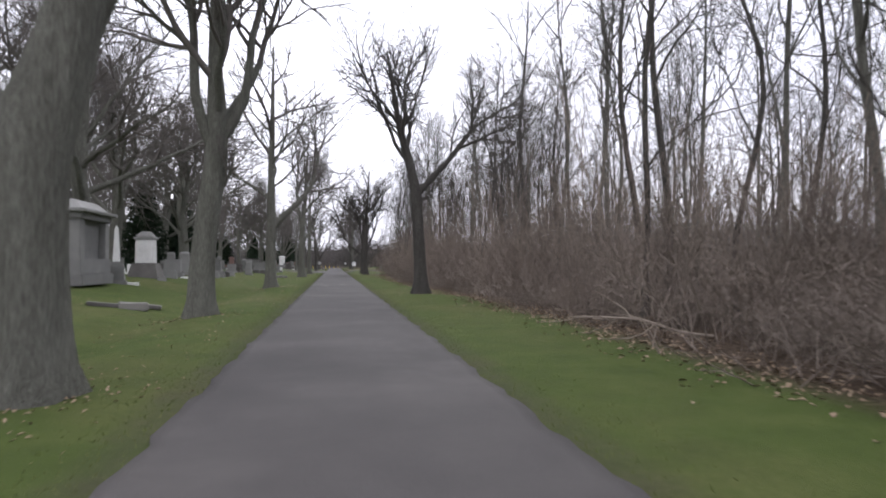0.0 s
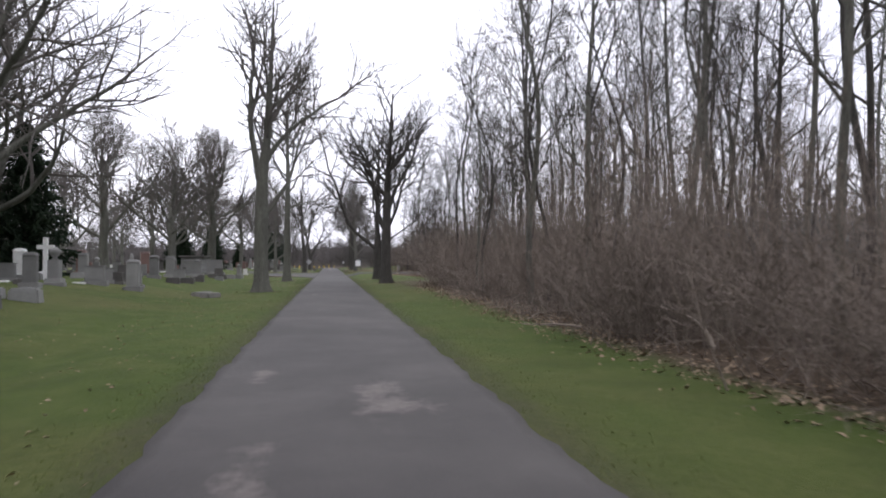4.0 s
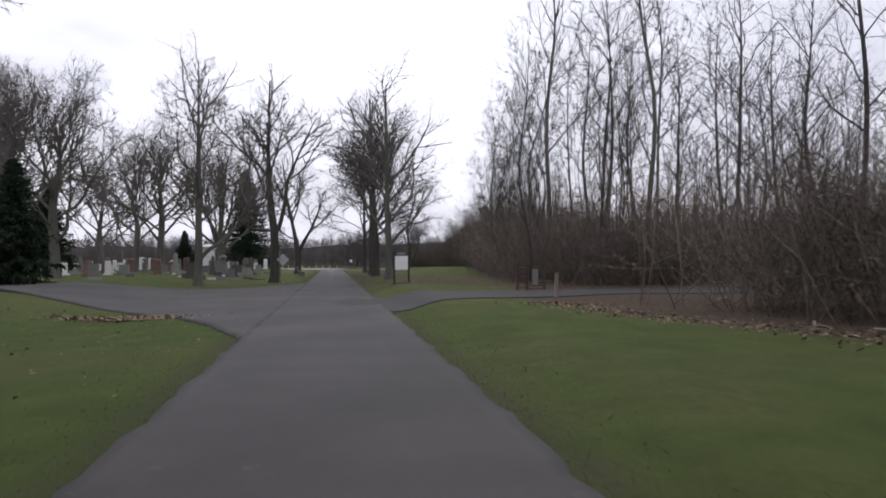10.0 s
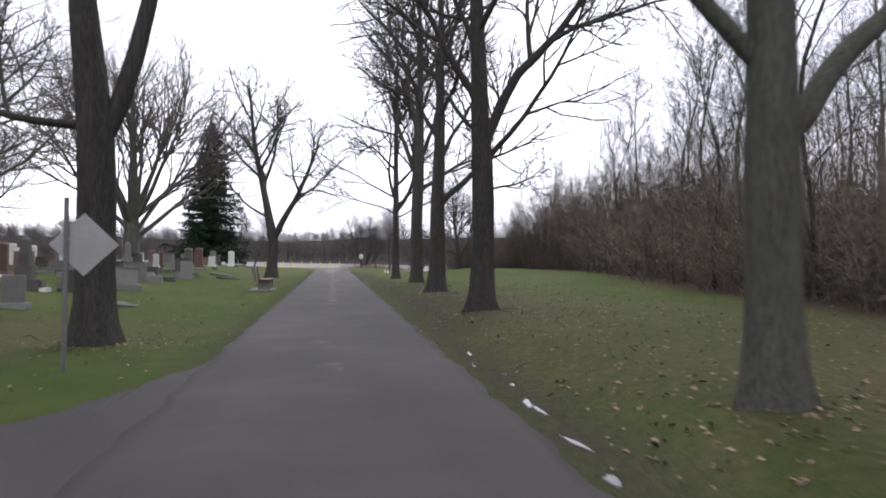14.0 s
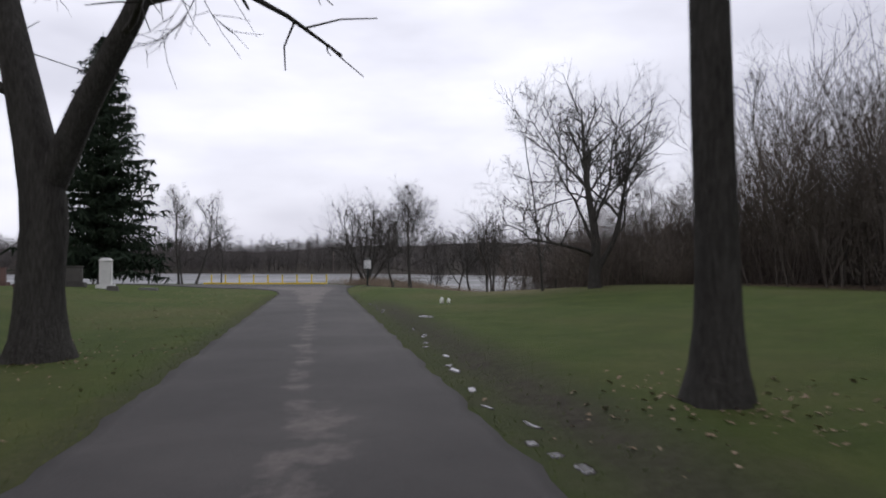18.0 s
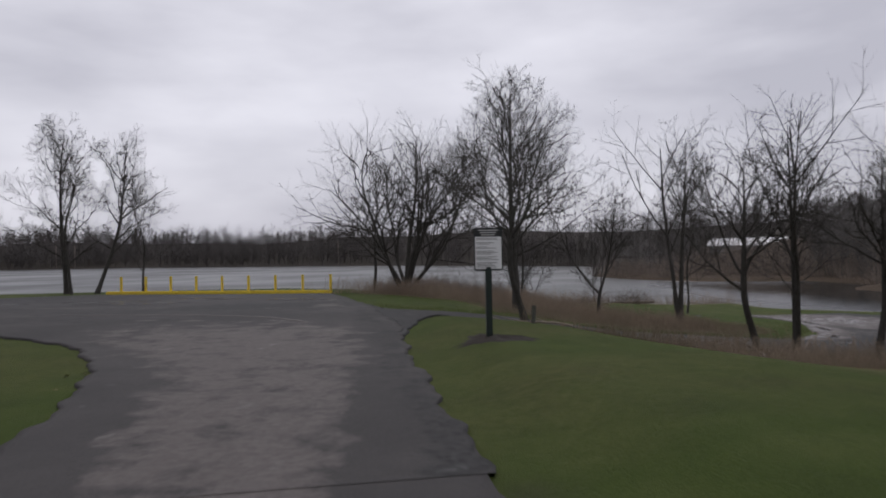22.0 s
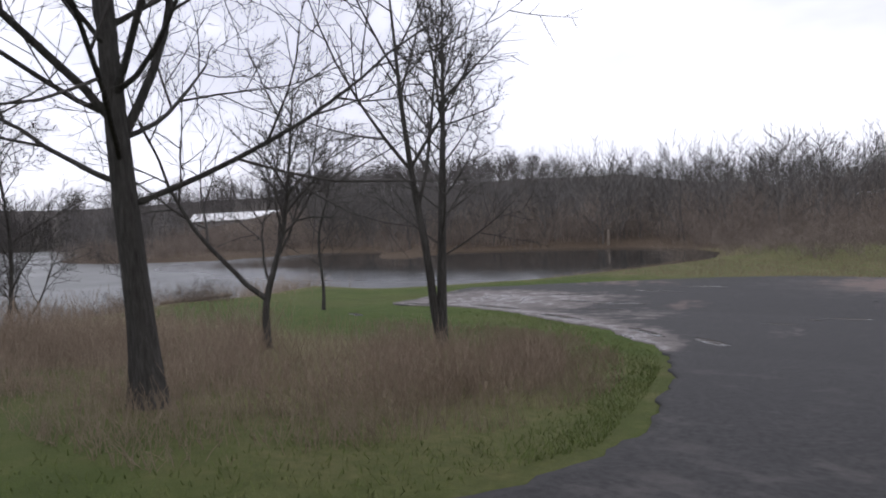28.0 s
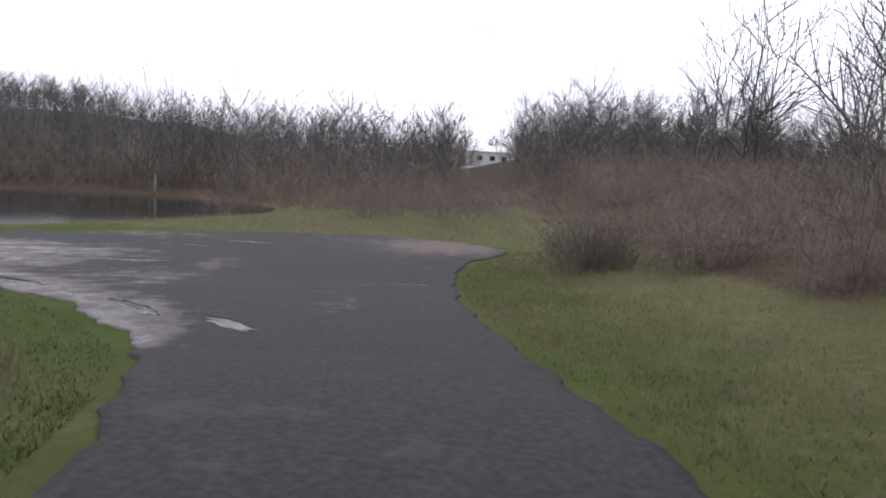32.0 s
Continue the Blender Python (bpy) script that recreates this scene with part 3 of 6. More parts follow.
ground_me.materials.append(LAWN)
x_, y_ = GX.ravel(), GY.ravel()
edge_d = x_ - wood_edge(y_)
litter = step(-0.7, 0.5, edge_d) * (y_ < 216)
litter = np.maximum(litter, 0.36 * np.exp(-(((x_ - 4.5) / 3.2) ** 2)) * step(134, 139, y_) * (1 - step(160, 170, y_)))
litter = np.maximum(litter, 0.55 * np.exp(-((x_ - 9.5) / 4.5) ** 2) * step(132, 136, y_) * (1 - step(150, 162, y_)))
litter = np.maximum(litter, 0.75 * step(2.9, 4.2, x_) * step(136.6, 138.2, y_) * (1 - step(143, 152, y_)))
litter = np.maximum(litter, 0.9 * (y_ > 300))
litter = np.maximum(litter, 0.95 * step(60, 66, x_) * step(150, 200, y_))
litter = np.maximum(litter, 0.95 * (x_ > 46) * step(252, 258, y_))
litter = np.maximum(litter, 0.5 * np.exp(-(((x_ + 7) / 3) ** 2 + ((y_ - 154) / 4) ** 2)))
WEED_X, WEED_Y = [1.9, 3.0, 4.8, 6.3, 7.9, 9.2, 14], [242.0, 237.8, 234.5, 232.2, 230.8, 228.6, 228.0]  # where the lawn turns to weeds
litter = np.maximum(litter, 0.8 * np.exp(-(((x_ - 6.2) / 1.9) ** 2)) * step(86, 91, y_) * (1 - step(100, 104, y_)))
wx = wet(x_, y_)
dry = 0.8 * step(5.5, 9, x_) * (1 - step(217, 220.3, y_)) * step(196, 207, y_) * (x_ < 70) * (1 - 0.2 * step(11, 14, x_))
dry = np.maximum(dry, 0.85 * np.exp(-(((x_ - 10.6) / 4.0) ** 2 + ((y_ - 227.8) / 3.3) ** 2)))
dry = np.maximum(dry, 0.85 * step(-0.4, 0.8, y_ - np.interp(x_, WEED_X, WEED_Y)) * step(2.2, 3, x_) * (1 - step(13, 16, x_)) * (wx < 0.5))
dry = np.maximum(dry, 0.8 * step(-5, -1.5, wx) * (y_ < 270) * (x_ > 2))
dry = np.maximum(dry, 0.45 * step(34, 38, x_) * step(212, 218, y_))
mud = 0.42 * np.exp(-(((np.abs(x_) - 1.8) / 0.22) ** 2)) * (y_ < 209)
mud = np.maximum(mud, 0.75 * np.exp(-(((x_ - 2.4) / 0.55) ** 2)) * step(150, 158, y_) * (1 - step(196, 205, y_)))
mud = np.maximum(mud, 0.55 * np.exp(-(((x_ - 3.3) / 1.2) ** 2)) * step(152, 158, y_) * (1 - step(168, 176, y_)))
mud = np.maximum(mud, 0.7 * np.exp(-(((x_ - 1.95) / 0.35) ** 2)) * step(142, 146, y_) * (1 - step(154, 158, y_)))
mud = np.maximum(mud, 0.95 * (y_ > 345))
mud = np.maximum(mud, 0.6 * step(70, 84, x_) * step(150, 200, y_))
col = ground_me.color_attributes.new("cover", "FLOAT_COLOR", "POINT")
col.data.foreach_set("color", np.stack([litter, dry, mud, np.ones_like(mud)], -1).astype(np.float32).ravel())
tagged(new("ground", ground_me), "green lawn with leaf litter, dry grass and mud", "ground", "", "structure")

wv = np.array([[-900, 225, WATER_Z], [90, 225, WATER_Z], [90, 680, WATER_Z], [-900, 680, WATER_Z]], float)
water_me = mesh_from("water", wv, np.array([[0, 1, 2, 3]]))
water_me.materials.append(WATER)
tagged(new("water", water_me), "grey rippled lake water under an overcast sky", "lake", "", "structure")


# ---- roads ----
def bump_at(x, y, cx, cy, rx, ry):
    return np.exp(-(((x - cx) / rx) ** 2 + ((y - cy) / ry) ** 2))


def tone_lane(x, y):
    """Pale wear, dark patches, gravel and wetness of the lane."""
    pale = 0.3 * np.exp(-(((np.abs(x) - 1.62) / 0.1) ** 2)) + 0.62 * np.exp(-((x / 0.3) ** 2)) * step(154, 164, y)
    for cx, cy, rx, ry in ((-0.9, 84, 0.35, 1.2), (-0.7, 57.5, 0.4, 1.5), (0.5, 60, 0.6, 2), (-1, 62, 0.3, 1.2), (0.05, 150.5, 0.3, 0.9), (-0.25, 153, 0.4, 0.4), (0.35, 171, 0.45, 2), (0.2, 181, 0.5, 2.5), (-0.9, 139.5, 0.3, 0.4), (-0.1, 139.2, 0.25, 0.5)):
        pale = np.maximum(pale, 0.66 * bump_at(x, y, cx, cy, rx, ry))
    pale = np.maximum(pale, 0.8 * np.exp(-(((x + 0.1) / np.interp(y, [195, 203, 210, 214], [0.4, 0.6, 1.0, 1.4])) ** 4)) * step(194, 202, y))
    dark = 0.3 * np.exp(-(((np.abs(x) - 0.75) / 0.3) ** 2)) * step(20, 40, y) + 1.15 * bump_at(x, y, 1.3, 129.6, 1.6, 2.2)
    red = 0.22 * step(50, 70, y) * (1 - step(110, 120, y)) + 0.1
    return pale, dark, red, 0.25 * step(195, 209, y) + 0.0 * x


def tone_side(x, y):
    pale = 0.3 + 0.0 * x
    for cx, cy, rx, ry in ((-2.6, 136.5, 0.3, 0.5), (-2.0, 135.2, 0.25, 0.5)):
        pale = np.maximum(pale, 0.65 * bump_at(x, y, cx, cy, rx, ry))
    return pale, 0.2 + 0 * x, 0.2 + 0 * x, 0.1 + 0 * x


def tone_gate(x, y):
    return 0 * x, 0.95 + 0 * x, 0 * x, 0.15 + 0 * x


def tone_shore(x, y):
    tongue = np.exp(-(((x + 0.1 + 0.28 * np.maximum(y - 214, 0)) / np.interp(y, [209, 213, 218, 224], [1.0, 1.4, 3.0, 4.5])) ** 4)) * (1 - step(217, 224, y))
    pale = np.maximum(0.78 * tongue, 0.55 * bump_at(x, y, 0.6, 231, 1.3, 4.5))
    pale = np.maximum(pale, 0.25 * step(231, 236, y))
    # pale patches that paint the wet sheen of the asphalt as colour
    for cx, cy, rx, ry in ((-2.4, 220.8, 0.7, 0.3), (-3.4, 221.3, 0.5, 0.2), (-1.4, 227.6, 1.6, 0.25), (-4.6, 226.4, 1.8, 0.3), (-0.8, 224.4, 1.0, 0.2), (0.7, 225.2, 0.8, 1.6), (-3.0, 230.6, 2.2, 0.3), (-7.5, 227.5, 2.0, 0.5)):
        pale = np.maximum(pale, 0.75 * bump_at(x, y, cx, cy, rx, ry))
    dark = np.maximum(0.95 * bump_at(x, y, -1.2, 226.0, 4.0, 3.0), 0.6 * np.exp(-(((x - 1.6) / 0.7) ** 2)) * (1 - step(222, 227, y)))
    return pale, np.maximum(dark, 0.5 * step(216, 222, y)), 0.12 + 0 * x, 0.3 + 0.08 * step(224, 230, y)


def tone_branch(x, y):
    return 0 * x, 0.8 - 0.2 * bump_at(x, y, 6.5, 222, 2.5, 1.5), 0.12 + 0 * x, 0.2 + 0 * x


ISLE = [(16.0, 225.1), (17.1, 225.7), (18.1, 226.6), (19.6, 227.9), (20.9, 230.0), (22.2, 231.8), (23.2, 234.5), (23.0, 237.5), (26.6, 238.4)]


def tone_pond(x, y):
    near = np.interp(x, [p[0] for p in ISLE[:7]], [p[1] for p in ISLE[:7]]) - y
    # pale ground, with the sky's sheen on wet asphalt also put into the colour
    pale = 1.15 * np.exp(-((near / np.interp(x, [16, 17, 19, 21, 24, 28], [0.4, 0.7, 1.9, 3.0, 4.5, 5.5])) ** 2)) * step(15.8, 17, x) * (1 - step(27, 32, x))
    pale = np.maximum(pale, 0.55 * bump_at(x, y, 20.5, 223.9, 2.2, 0.6))
    pale = np.maximum(pale, 0.62 * bump_at(x, y, 23.6, 228.6, 3.4, 2.6))
    pale = np.maximum(pale, 0.45 * bump_at(x, y, 29, 233, 5, 1.4))
    pale = np.maximum(pale, 0.4 * bump_at(x, y, 14.5, 222.6, 2.5, 1.0))
    red = np.maximum(0.95 * bump_at(x, y, 34.5, 222.0, 3.4, 3.6), 0.7 * bump_at(x, y, 26.5, 227.8, 2.4, 1.0))
    red = np.maximum(red, 0.7 * bump_at(x, y, 33.5, 233.0, 2.0, 5.0))
    dark = 0.85 - 0.6 * bump_at(x, y, 34.5, 222, 4, 4)
    return pale, dark, red, np.maximum(0.22, 0.6 * pale)


def paved(name, left, right, rows, tone, lift, label, cols=10, ragged=0.05, seed=1):
    """A paved sheet between two kerbless edges; tone gives its surface data."""
    rng = np.random.default_rng(seed)
    a, b = spline([(*p, 0) for p in left], rows), spline([(*p, 0) for p in right], rows)
    for e in (a, b):
        d = np.gradient(e[:, :2], axis=0)
        nrm = norm(np.stack([-d[:, 1], d[:, 0]], -1))
        s = np.concatenate([[0], np.cumsum(np.linalg.norm(np.diff(e[:, :2], axis=0), axis=1))]) + 40 * rng.random()
        e[:, :2] += nrm * (ragged * (np.sin(2.3 * s) + np.sin(5.1 * s + 1) + 0.7 * np.sin(11.7 * s + 2)) * 0.6)[:, None]
    t = np.linspace(0, 1, cols)[None, :, None]
    p = a[:, None] * (1 - t) + b[:, None] * t
    p[..., 2] = gz(p[..., 0], p[..., 1]) + lift
    low = np.stack([a, b], 1)
    low[..., 2] = gz(low[..., 0], low[..., 1]) - 0.05
    i, j = np.meshgrid(np.arange(rows - 1), np.arange(cols - 1), indexing="ij")
    f = np.stack([i * cols + j, i * cols + j + 1, (i + 1) * cols + j + 1, (i + 1) * cols + j], -1).reshape(-1, 4)
    n = rows * cols
    k = np.arange(rows - 1)
    side = [np.stack([n + k, k * cols, (k + 1) * cols, n + k + 1], -1), np.stack([k * cols + cols - 1, n + rows + k, n + rows + k + 1, (k + 1) * cols + cols - 1], -1)]
    v = np.concatenate([p.reshape(-1, 3), low[:, 0], low[:, 1]])
    me = mesh_from(name, v, np.concatenate([f, *side]))
    me.materials.append(PAVING)
    layer = me.color_attributes.new("tone", "FLOAT_COLOR", "POINT")
    layer.data.foreach_set("color", np.stack([np.broadcast_to(q, (len(v),)) for q in tone(v[:, 0], v[:, 1])], -1).astype(np.float32).ravel())
    return tagged(new(name, me), label, "road", "", "structure")


paved("road_main", [(-1.65, y) for y in range(-60, 213, 8)], [(1.65, y) for y in range(-60, 213, 8)], 900, tone_lane, 0.03, "narrow worn grey asphalt cemetery lane", 24, 0.04, 1)
paved("road_side", [(-1.3, 116.8), (-2.1, 120.2), (-4.1, 124.2), (-8, 128.2), (-15, 131), (-28, 132), (-60, 134)],
      [(-1.3, 153.4), (-1.8, 150.5), (-2.8, 147.6), (-5.3, 143.4), (-10, 140.4), (-28, 139), (-60, 139.5)], 160, tone_side, 0.0275, "grey asphalt side road joining the lane", 40, 0.04, 2)
paved("road_gate", [(1.3, 124.6), (1.9, 124.9), (3.2, 125.8), (5.5, 126.8), (9.2, 127.3), (18, 127.6)],
      [(1.3, 132.6), (1.9, 132.3), (3, 131.5), (6, 130.7), (10, 130.5), (18, 130.8)], 70, tone_gate, 0.024, "dark fresh asphalt drive to the gate", 20, 0.05, 3)
paved("lot_shore", [(-1.65, 209), (-1.85, 211.2), (-2.2, 213.5), (-3.3, 216.4), (-5.4, 218.7), (-8.6, 219.9), (-20, 221), (-20, 232), (-15.5, 240), (-10.9, 242.1)],
      [(1.65, 209), (1.75, 212), (1.85, 215), (2.1, 218), (2.0, 221), (1.9, 225), (1.7, 227.4), (1.5, 231.4), (1.2, 235), (1.05, 237.2)], 200, tone_shore, 0.034, "wet patched asphalt turning lot by the lake", 60, 0.06, 4)
paved("lot_seam", [(-6.2, 224.0), (-3.78, 223.15), (-2.15, 222.32), (-0.45, 220.95), (0.3, 219.6)], [(-6.2, 223.87), (-3.82, 223.0), (-2.22, 222.18), (-0.55, 220.85), (0.2, 219.5)],
      80, lambda x, y: (1.0 + 0 * x, 0 * x, 0.1 + 0 * x, 0 * x), 0.039, "pale worn seam across the lot's asphalt", 3, 0.05, 14)
paved("road_west", [(-18, 221), (-26, 221.5), (-45, 222), (-80, 224)], [(-18, 236), (-26, 230.5), (-45, 229), (-80, 231)], 60, tone_side, 0.03, "grey asphalt road along the lake", 8, 0.06, 5)
paved("road_branch", [(1.2, 225.2), (1.9, 225.0), (2.3, 223.5), (3.1, 223.5), (4.7, 224.0), (6.4, 223.7), (9.0, 223.4), (11.8, 223.9), (14.2, 224.5), (16.3, 225.3)],
      [(1.2, 215.2), (1.9, 216.4), (2.3, 217.7), (2.9, 218.9), (4.1, 219.9), (5.6, 220.3), (9.0, 220.3), (12.5, 220.6), (14.5, 220.8), (16.6, 221.0)], 110, tone_branch, 0.03, "dark asphalt branch road running downhill", 30, 0.06, 6)
paved("lot_pond", ISLE, [(16.3, 221.0), (19.3, 221.4), (22.2, 221.7), (26.8, 221.6), (30.4, 221.0), (33.4, 219.6), (36.6, 221.3), (37.2, 226), (34.6, 231.8), (30, 238.6)],
      160, tone_pond, 0.0315, "wet dark asphalt lot beside the pond", 60, 0.06, 7)


# ---- roadside trees ----
def auto_limbs(seed, count, low, high, length, radius, el=(35, 65)):
    """Limbs set round a trunk between two heights, the upper ones shorter and steeper."""
    r = random.Random(seed)
    out = []
    for k in range(count):
        t = k / max(1, count - 1)
        out.append((low + (high - low) * t, r.uniform(0, 40) + k * 137.5, el[0] + (el[1] - el[0]) * t + r.uniform(-8, 8),
                    length * (1 - 0.45 * t) * r.uniform(0.8, 1.15), radius * (1 - 0.5 * t)))
    return out


ROADSIDE = "old trees along the lane"
OLD = "old bare maple with grey bark, on the grass beside the lane"
DARK = "old bare tree with dark bark, on the grass beside the lane"
OLD_FEET = []


def old_tree(k, x, y, bark, trunk, limbs, size=1.0):
    """A large roadside tree: its trunk as x, y, z, radius and its limbs as height, azimuth, rise, length, radius."""
    OLD_FEET.append((x, y))
    meshes = tree_meshes(trunk, limbs, 100 + k)
    plant(meshes, x, y, bark, TWIG if bark is BARK_GREY else TWIG_DARK, OLD if bark is BARK_GREY else DARK, group=ROADSIDE, scale=size)


old_tree(0, -3.5, 22.5, BARK_GREY, [(0, 0, 0, 0.5), (0, 0, 1.2, 0.44), (0.05, 0, 2.6, 0.42), (0.5, 0.1, 4.5, 0.3), (0.9, 0.2, 8, 0.2), (1.0, 0.2, 13, 0.06)],
     [(2.3, 170, 66, 10, 0.26), (2.8, 60, 62, 9, 0.2), (4.6, 10, 55, 6, 0.12), (6.5, 120, 50, 5, 0.1), (8, 300, 55, 5, 0.09)])
old_tree(1, -3.95, 34.5, BARK_GREY, [(0, 0, 0, 0.42), (0.05, 0, 1.5, 0.34), (0.25, 0, 3.2, 0.32), (0.42, 0, 5.0, 0.3), (0.35, 0, 8.5, 0.15), (0.4, 0, 13, 0.05)],
     [(4.6, 165, 72, 9, 0.17), (4.9, 15, 58, 8.5, 0.16), (5.1, 70, 68, 8, 0.14), (5.6, 290, 62, 7, 0.12), (6.8, 190, 55, 5, 0.09), (8, 40, 52, 5, 0.08), (3.4, 20, 35, 2.2, 0.06)])
old_tree(2, -4.05, 56.9, BARK_GREY, [(0, 0, 0, 0.4), (0, 0, 1.2, 0.32), (0.02, 0, 3.2, 0.3), (0.0, 0, 6, 0.22), (0.05, 0, 10, 0.15), (0.1, 0, 15, 0.05)],
     [(3.6, 0, 52, 10, 0.2), (5.2, 175, 58, 6, 0.1), (6.5, 80, 50, 6, 0.1), (7.5, 280, 52, 5, 0.09), (8.5, 10, 45, 5, 0.08), (9.5, 190, 48, 4.5, 0.07), (4.4, 180, 30, 1.6, 0.05), (6.2, 10, 25, 5.5, 0.08)])
old_tree(3, -3.65, 88.5, BARK_GREY, [(0, 0, 0, 0.46), (0, 0, 1.2, 0.37), (-0.02, 0, 3.5, 0.34), (0.05, 0, 6.0, 0.3), (0.35, 0, 9, 0.18), (0.6, 0, 15, 0.05)],
     [(5.2, 170, 70, 9.5, 0.2), (3.9, 5, 48, 8, 0.13), (6.5, 10, 66, 8, 0.14), (7.2, 90, 60, 6, 0.1), (8.2, 270, 58, 6, 0.1), (9.5, 30, 52, 5, 0.08)])
old_tree(4, -3.55, 108.2, BARK_GREY, [(0, 0, 0, 0.38), (0, 0, 1.2, 0.29), (0, 0, 4, 0.25), (0.05, 0, 8, 0.19), (0, 0, 12, 0.1), (0, 0, 16, 0.03)],
     auto_limbs(4, 14, 6.0, 14, 5.2, 0.09, (36, 66)))
old_tree(5, -7.4, 145.6, BARK_GREY, [(0, 0, 0, 0.36), (0, 0, 1.2, 0.28), (0, 0, 4, 0.24), (0, 0, 8, 0.17), (0, 0, 12, 0.09), (0, 0, 16, 0.03)],
     [(1.9, 8, 38, 9.5, 0.17)] + auto_limbs(5, 11, 4.5, 13, 6.2, 0.1, (32, 66)), 0.8)
old_tree(6, -3.85, 153.3, BARK_DARK, [(0, 0, 0, 0.36), (0, 0, 1.2, 0.3), (0, 0, 3.4, 0.28), (-0.3, 0, 6, 0.2), (-0.4, 0, 9, 0.13), (-0.3, 0, 14, 0.04)],
     [(3.2, 8, 72, 9, 0.17), (3.6, 178, 12, 4.5, 0.08), (5.5, 175, 55, 6, 0.1), (6.5, 70, 55, 6, 0.1), (7.5, 280, 52, 5, 0.08), (8.5, 10, 50, 4.5, 0.07)])
old_tree(7, -3.95, 186.6, BARK_DARK, [(0, 0, 0, 0.42), (0.03, 0, 1.2, 0.33), (0.08, 0, 2.6, 0.32), (-0.45, 0, 5.2, 0.22), (-1.2, 0, 9, 0.13), (-1.6, 0, 13, 0.04)],
     [(2.5, 5, 66, 7.5, 0.24), (4.0, 172, 14, 6.5, 0.09), (5.2, 100, 60, 6, 0.11), (6, 15, 62, 6.5, 0.12), (6.6, 185, 48, 5, 0.09), (7.5, 290, 55, 5, 0.08), (8.6, 40, 50, 4.5, 0.07)])
old_tree(8, 3.85, 46.2, BARK_DARK, [(0, 0, 0, 0.42), (-0.02, 0, 1.2, 0.3), (-0.1, 0, 3.2, 0.27), (-0.35, 0, 5.5, 0.24), (-1.0, 0, 8, 0.16), (-1.6, 0, 11.5, 0.05)],
     [(4.7, 8, 52, 7.5, 0.17), (4.3, 15, 25, 2, 0.06), (6.2, 170, 58, 6, 0.11), (6.8, 95, 55, 5.5, 0.1), (7.2, 265, 52, 5.5, 0.1), (8, 185, 45, 5, 0.08), (7.8, 5, 50, 4.5, 0.07)])
old_tree(9, 3.6, 98.0, BARK_DARK, [(0, 0, 0, 0.44), (0, 0, 1.2, 0.34), (0.02, 0, 3, 0.31), (0.05, 0, 5, 0.28), (0.2, 0, 8, 0.18), (0.5, 0, 13, 0.05)],
     [(3.3, 172, 62, 8, 0.17), (4.6, 10, 58, 7, 0.15), (5.4, 95, 60, 6, 0.12), (6.0, 265, 56, 6, 0.11), (6.8, 185, 50, 5, 0.09), (7.6, 0, 42, 5.5, 0.09), (3.0, 350, 14, 4, 0.06)])
old_tree(10, 3.75, 107.9, BARK_DARK, [(0, 0, 0, 0.4), (0.0, 0, 1.2, 0.32), (0.0, 0, 2.4, 0.32), (-0.05, 0, 4.5, 0.19), (0.1, 0, 8, 0.12), (0.1, 0, 12, 0.04)],
     [(2.4, 175, 32, 11.5, 0.17), (2.6, 5, 52, 9, 0.17), (3.2, 120, 72, 7, 0.1), (4.2, 300, 70, 6, 0.08), (5.4, 20, 64, 5, 0.07), (6.6, 200, 62, 4.5, 0.06)])
old_tree(11, 3.45, 146.5, BARK_GREY, [(0, 0, 0, 0.34), (0, 0, 1.1, 0.27), (-0.02, 0, 2.6, 0.26), (-0.1, 0, 5, 0.22), (-0.15, 0, 9, 0.15), (-0.2, 0, 15, 0.05)],
     [(2.7, 12, 40, 5.5, 0.16), (3.4, 168, 40, 7, 0.11), (4.4, 10, 50, 6.5, 0.12), (5.6, 100, 58, 6, 0.1), (6.4, 185, 55, 5.5, 0.1), (7.3, 280, 56, 5.5, 0.09), (8.6, 20, 52, 5, 0.08), (9.8, 170, 52, 4.5, 0.07)], 0.78)
old_tree(12, 3.3, 156.3, BARK_DARK, [(0, 0, 0, 0.4), (0, 0, 1.2, 0.31), (-0.05, 0, 4, 0.28), (-0.2, 0, 7, 0.2), (-0.4, 0, 11, 0.12), (-0.5, 0, 16, 0.04)],
     [(4.3, 6, 58, 8, 0.16), (5.2, 170, 62, 7, 0.12), (6.4, 90, 58, 6, 0.1), (7.4, 275, 58, 5.5, 0.09), (3.2, 8, 22, 1.8, 0.04), (9, 10, 52, 5, 0.08), (3.8, 350, 42, 6.0, 0.08), (4.6, 200, 40, 5.0, 0.06)], 0.84)
old_tree(13, 3.5, 164.2, BARK_DARK, [(0, 0, 0, 0.4), (0, 0, 1.2, 0.32), (0, 0, 3.2, 0.28), (0.05, 0, 7, 0.19), (0.05, 0, 12, 0.1), (0, 0, 16, 0.03)],
     [(3.4, 10, 58, 7, 0.14)] + auto_limbs(11, 9, 5, 13, 5.5, 0.11, (45, 70)), 0.86)
old_tree(14, 3.98, 173.6, BARK_DARK, [(0, 0, 0, 0.32), (0, 0, 1.2, 0.285), (0, 0, 3.5, 0.275), (0.05, 0, 6, 0.25), (0.05, 0, 10, 0.16), (0, 0, 15, 0.05)],
     [(4.4, 12, 40, 5, 0.12), (5.2, 170, 55, 6.5, 0.13), (6, 5, 58, 6, 0.12), (6.8, 95, 58, 5.5, 0.1), (7.8, 270, 56, 5, 0.09), (9, 190, 52, 4.5, 0.08)])
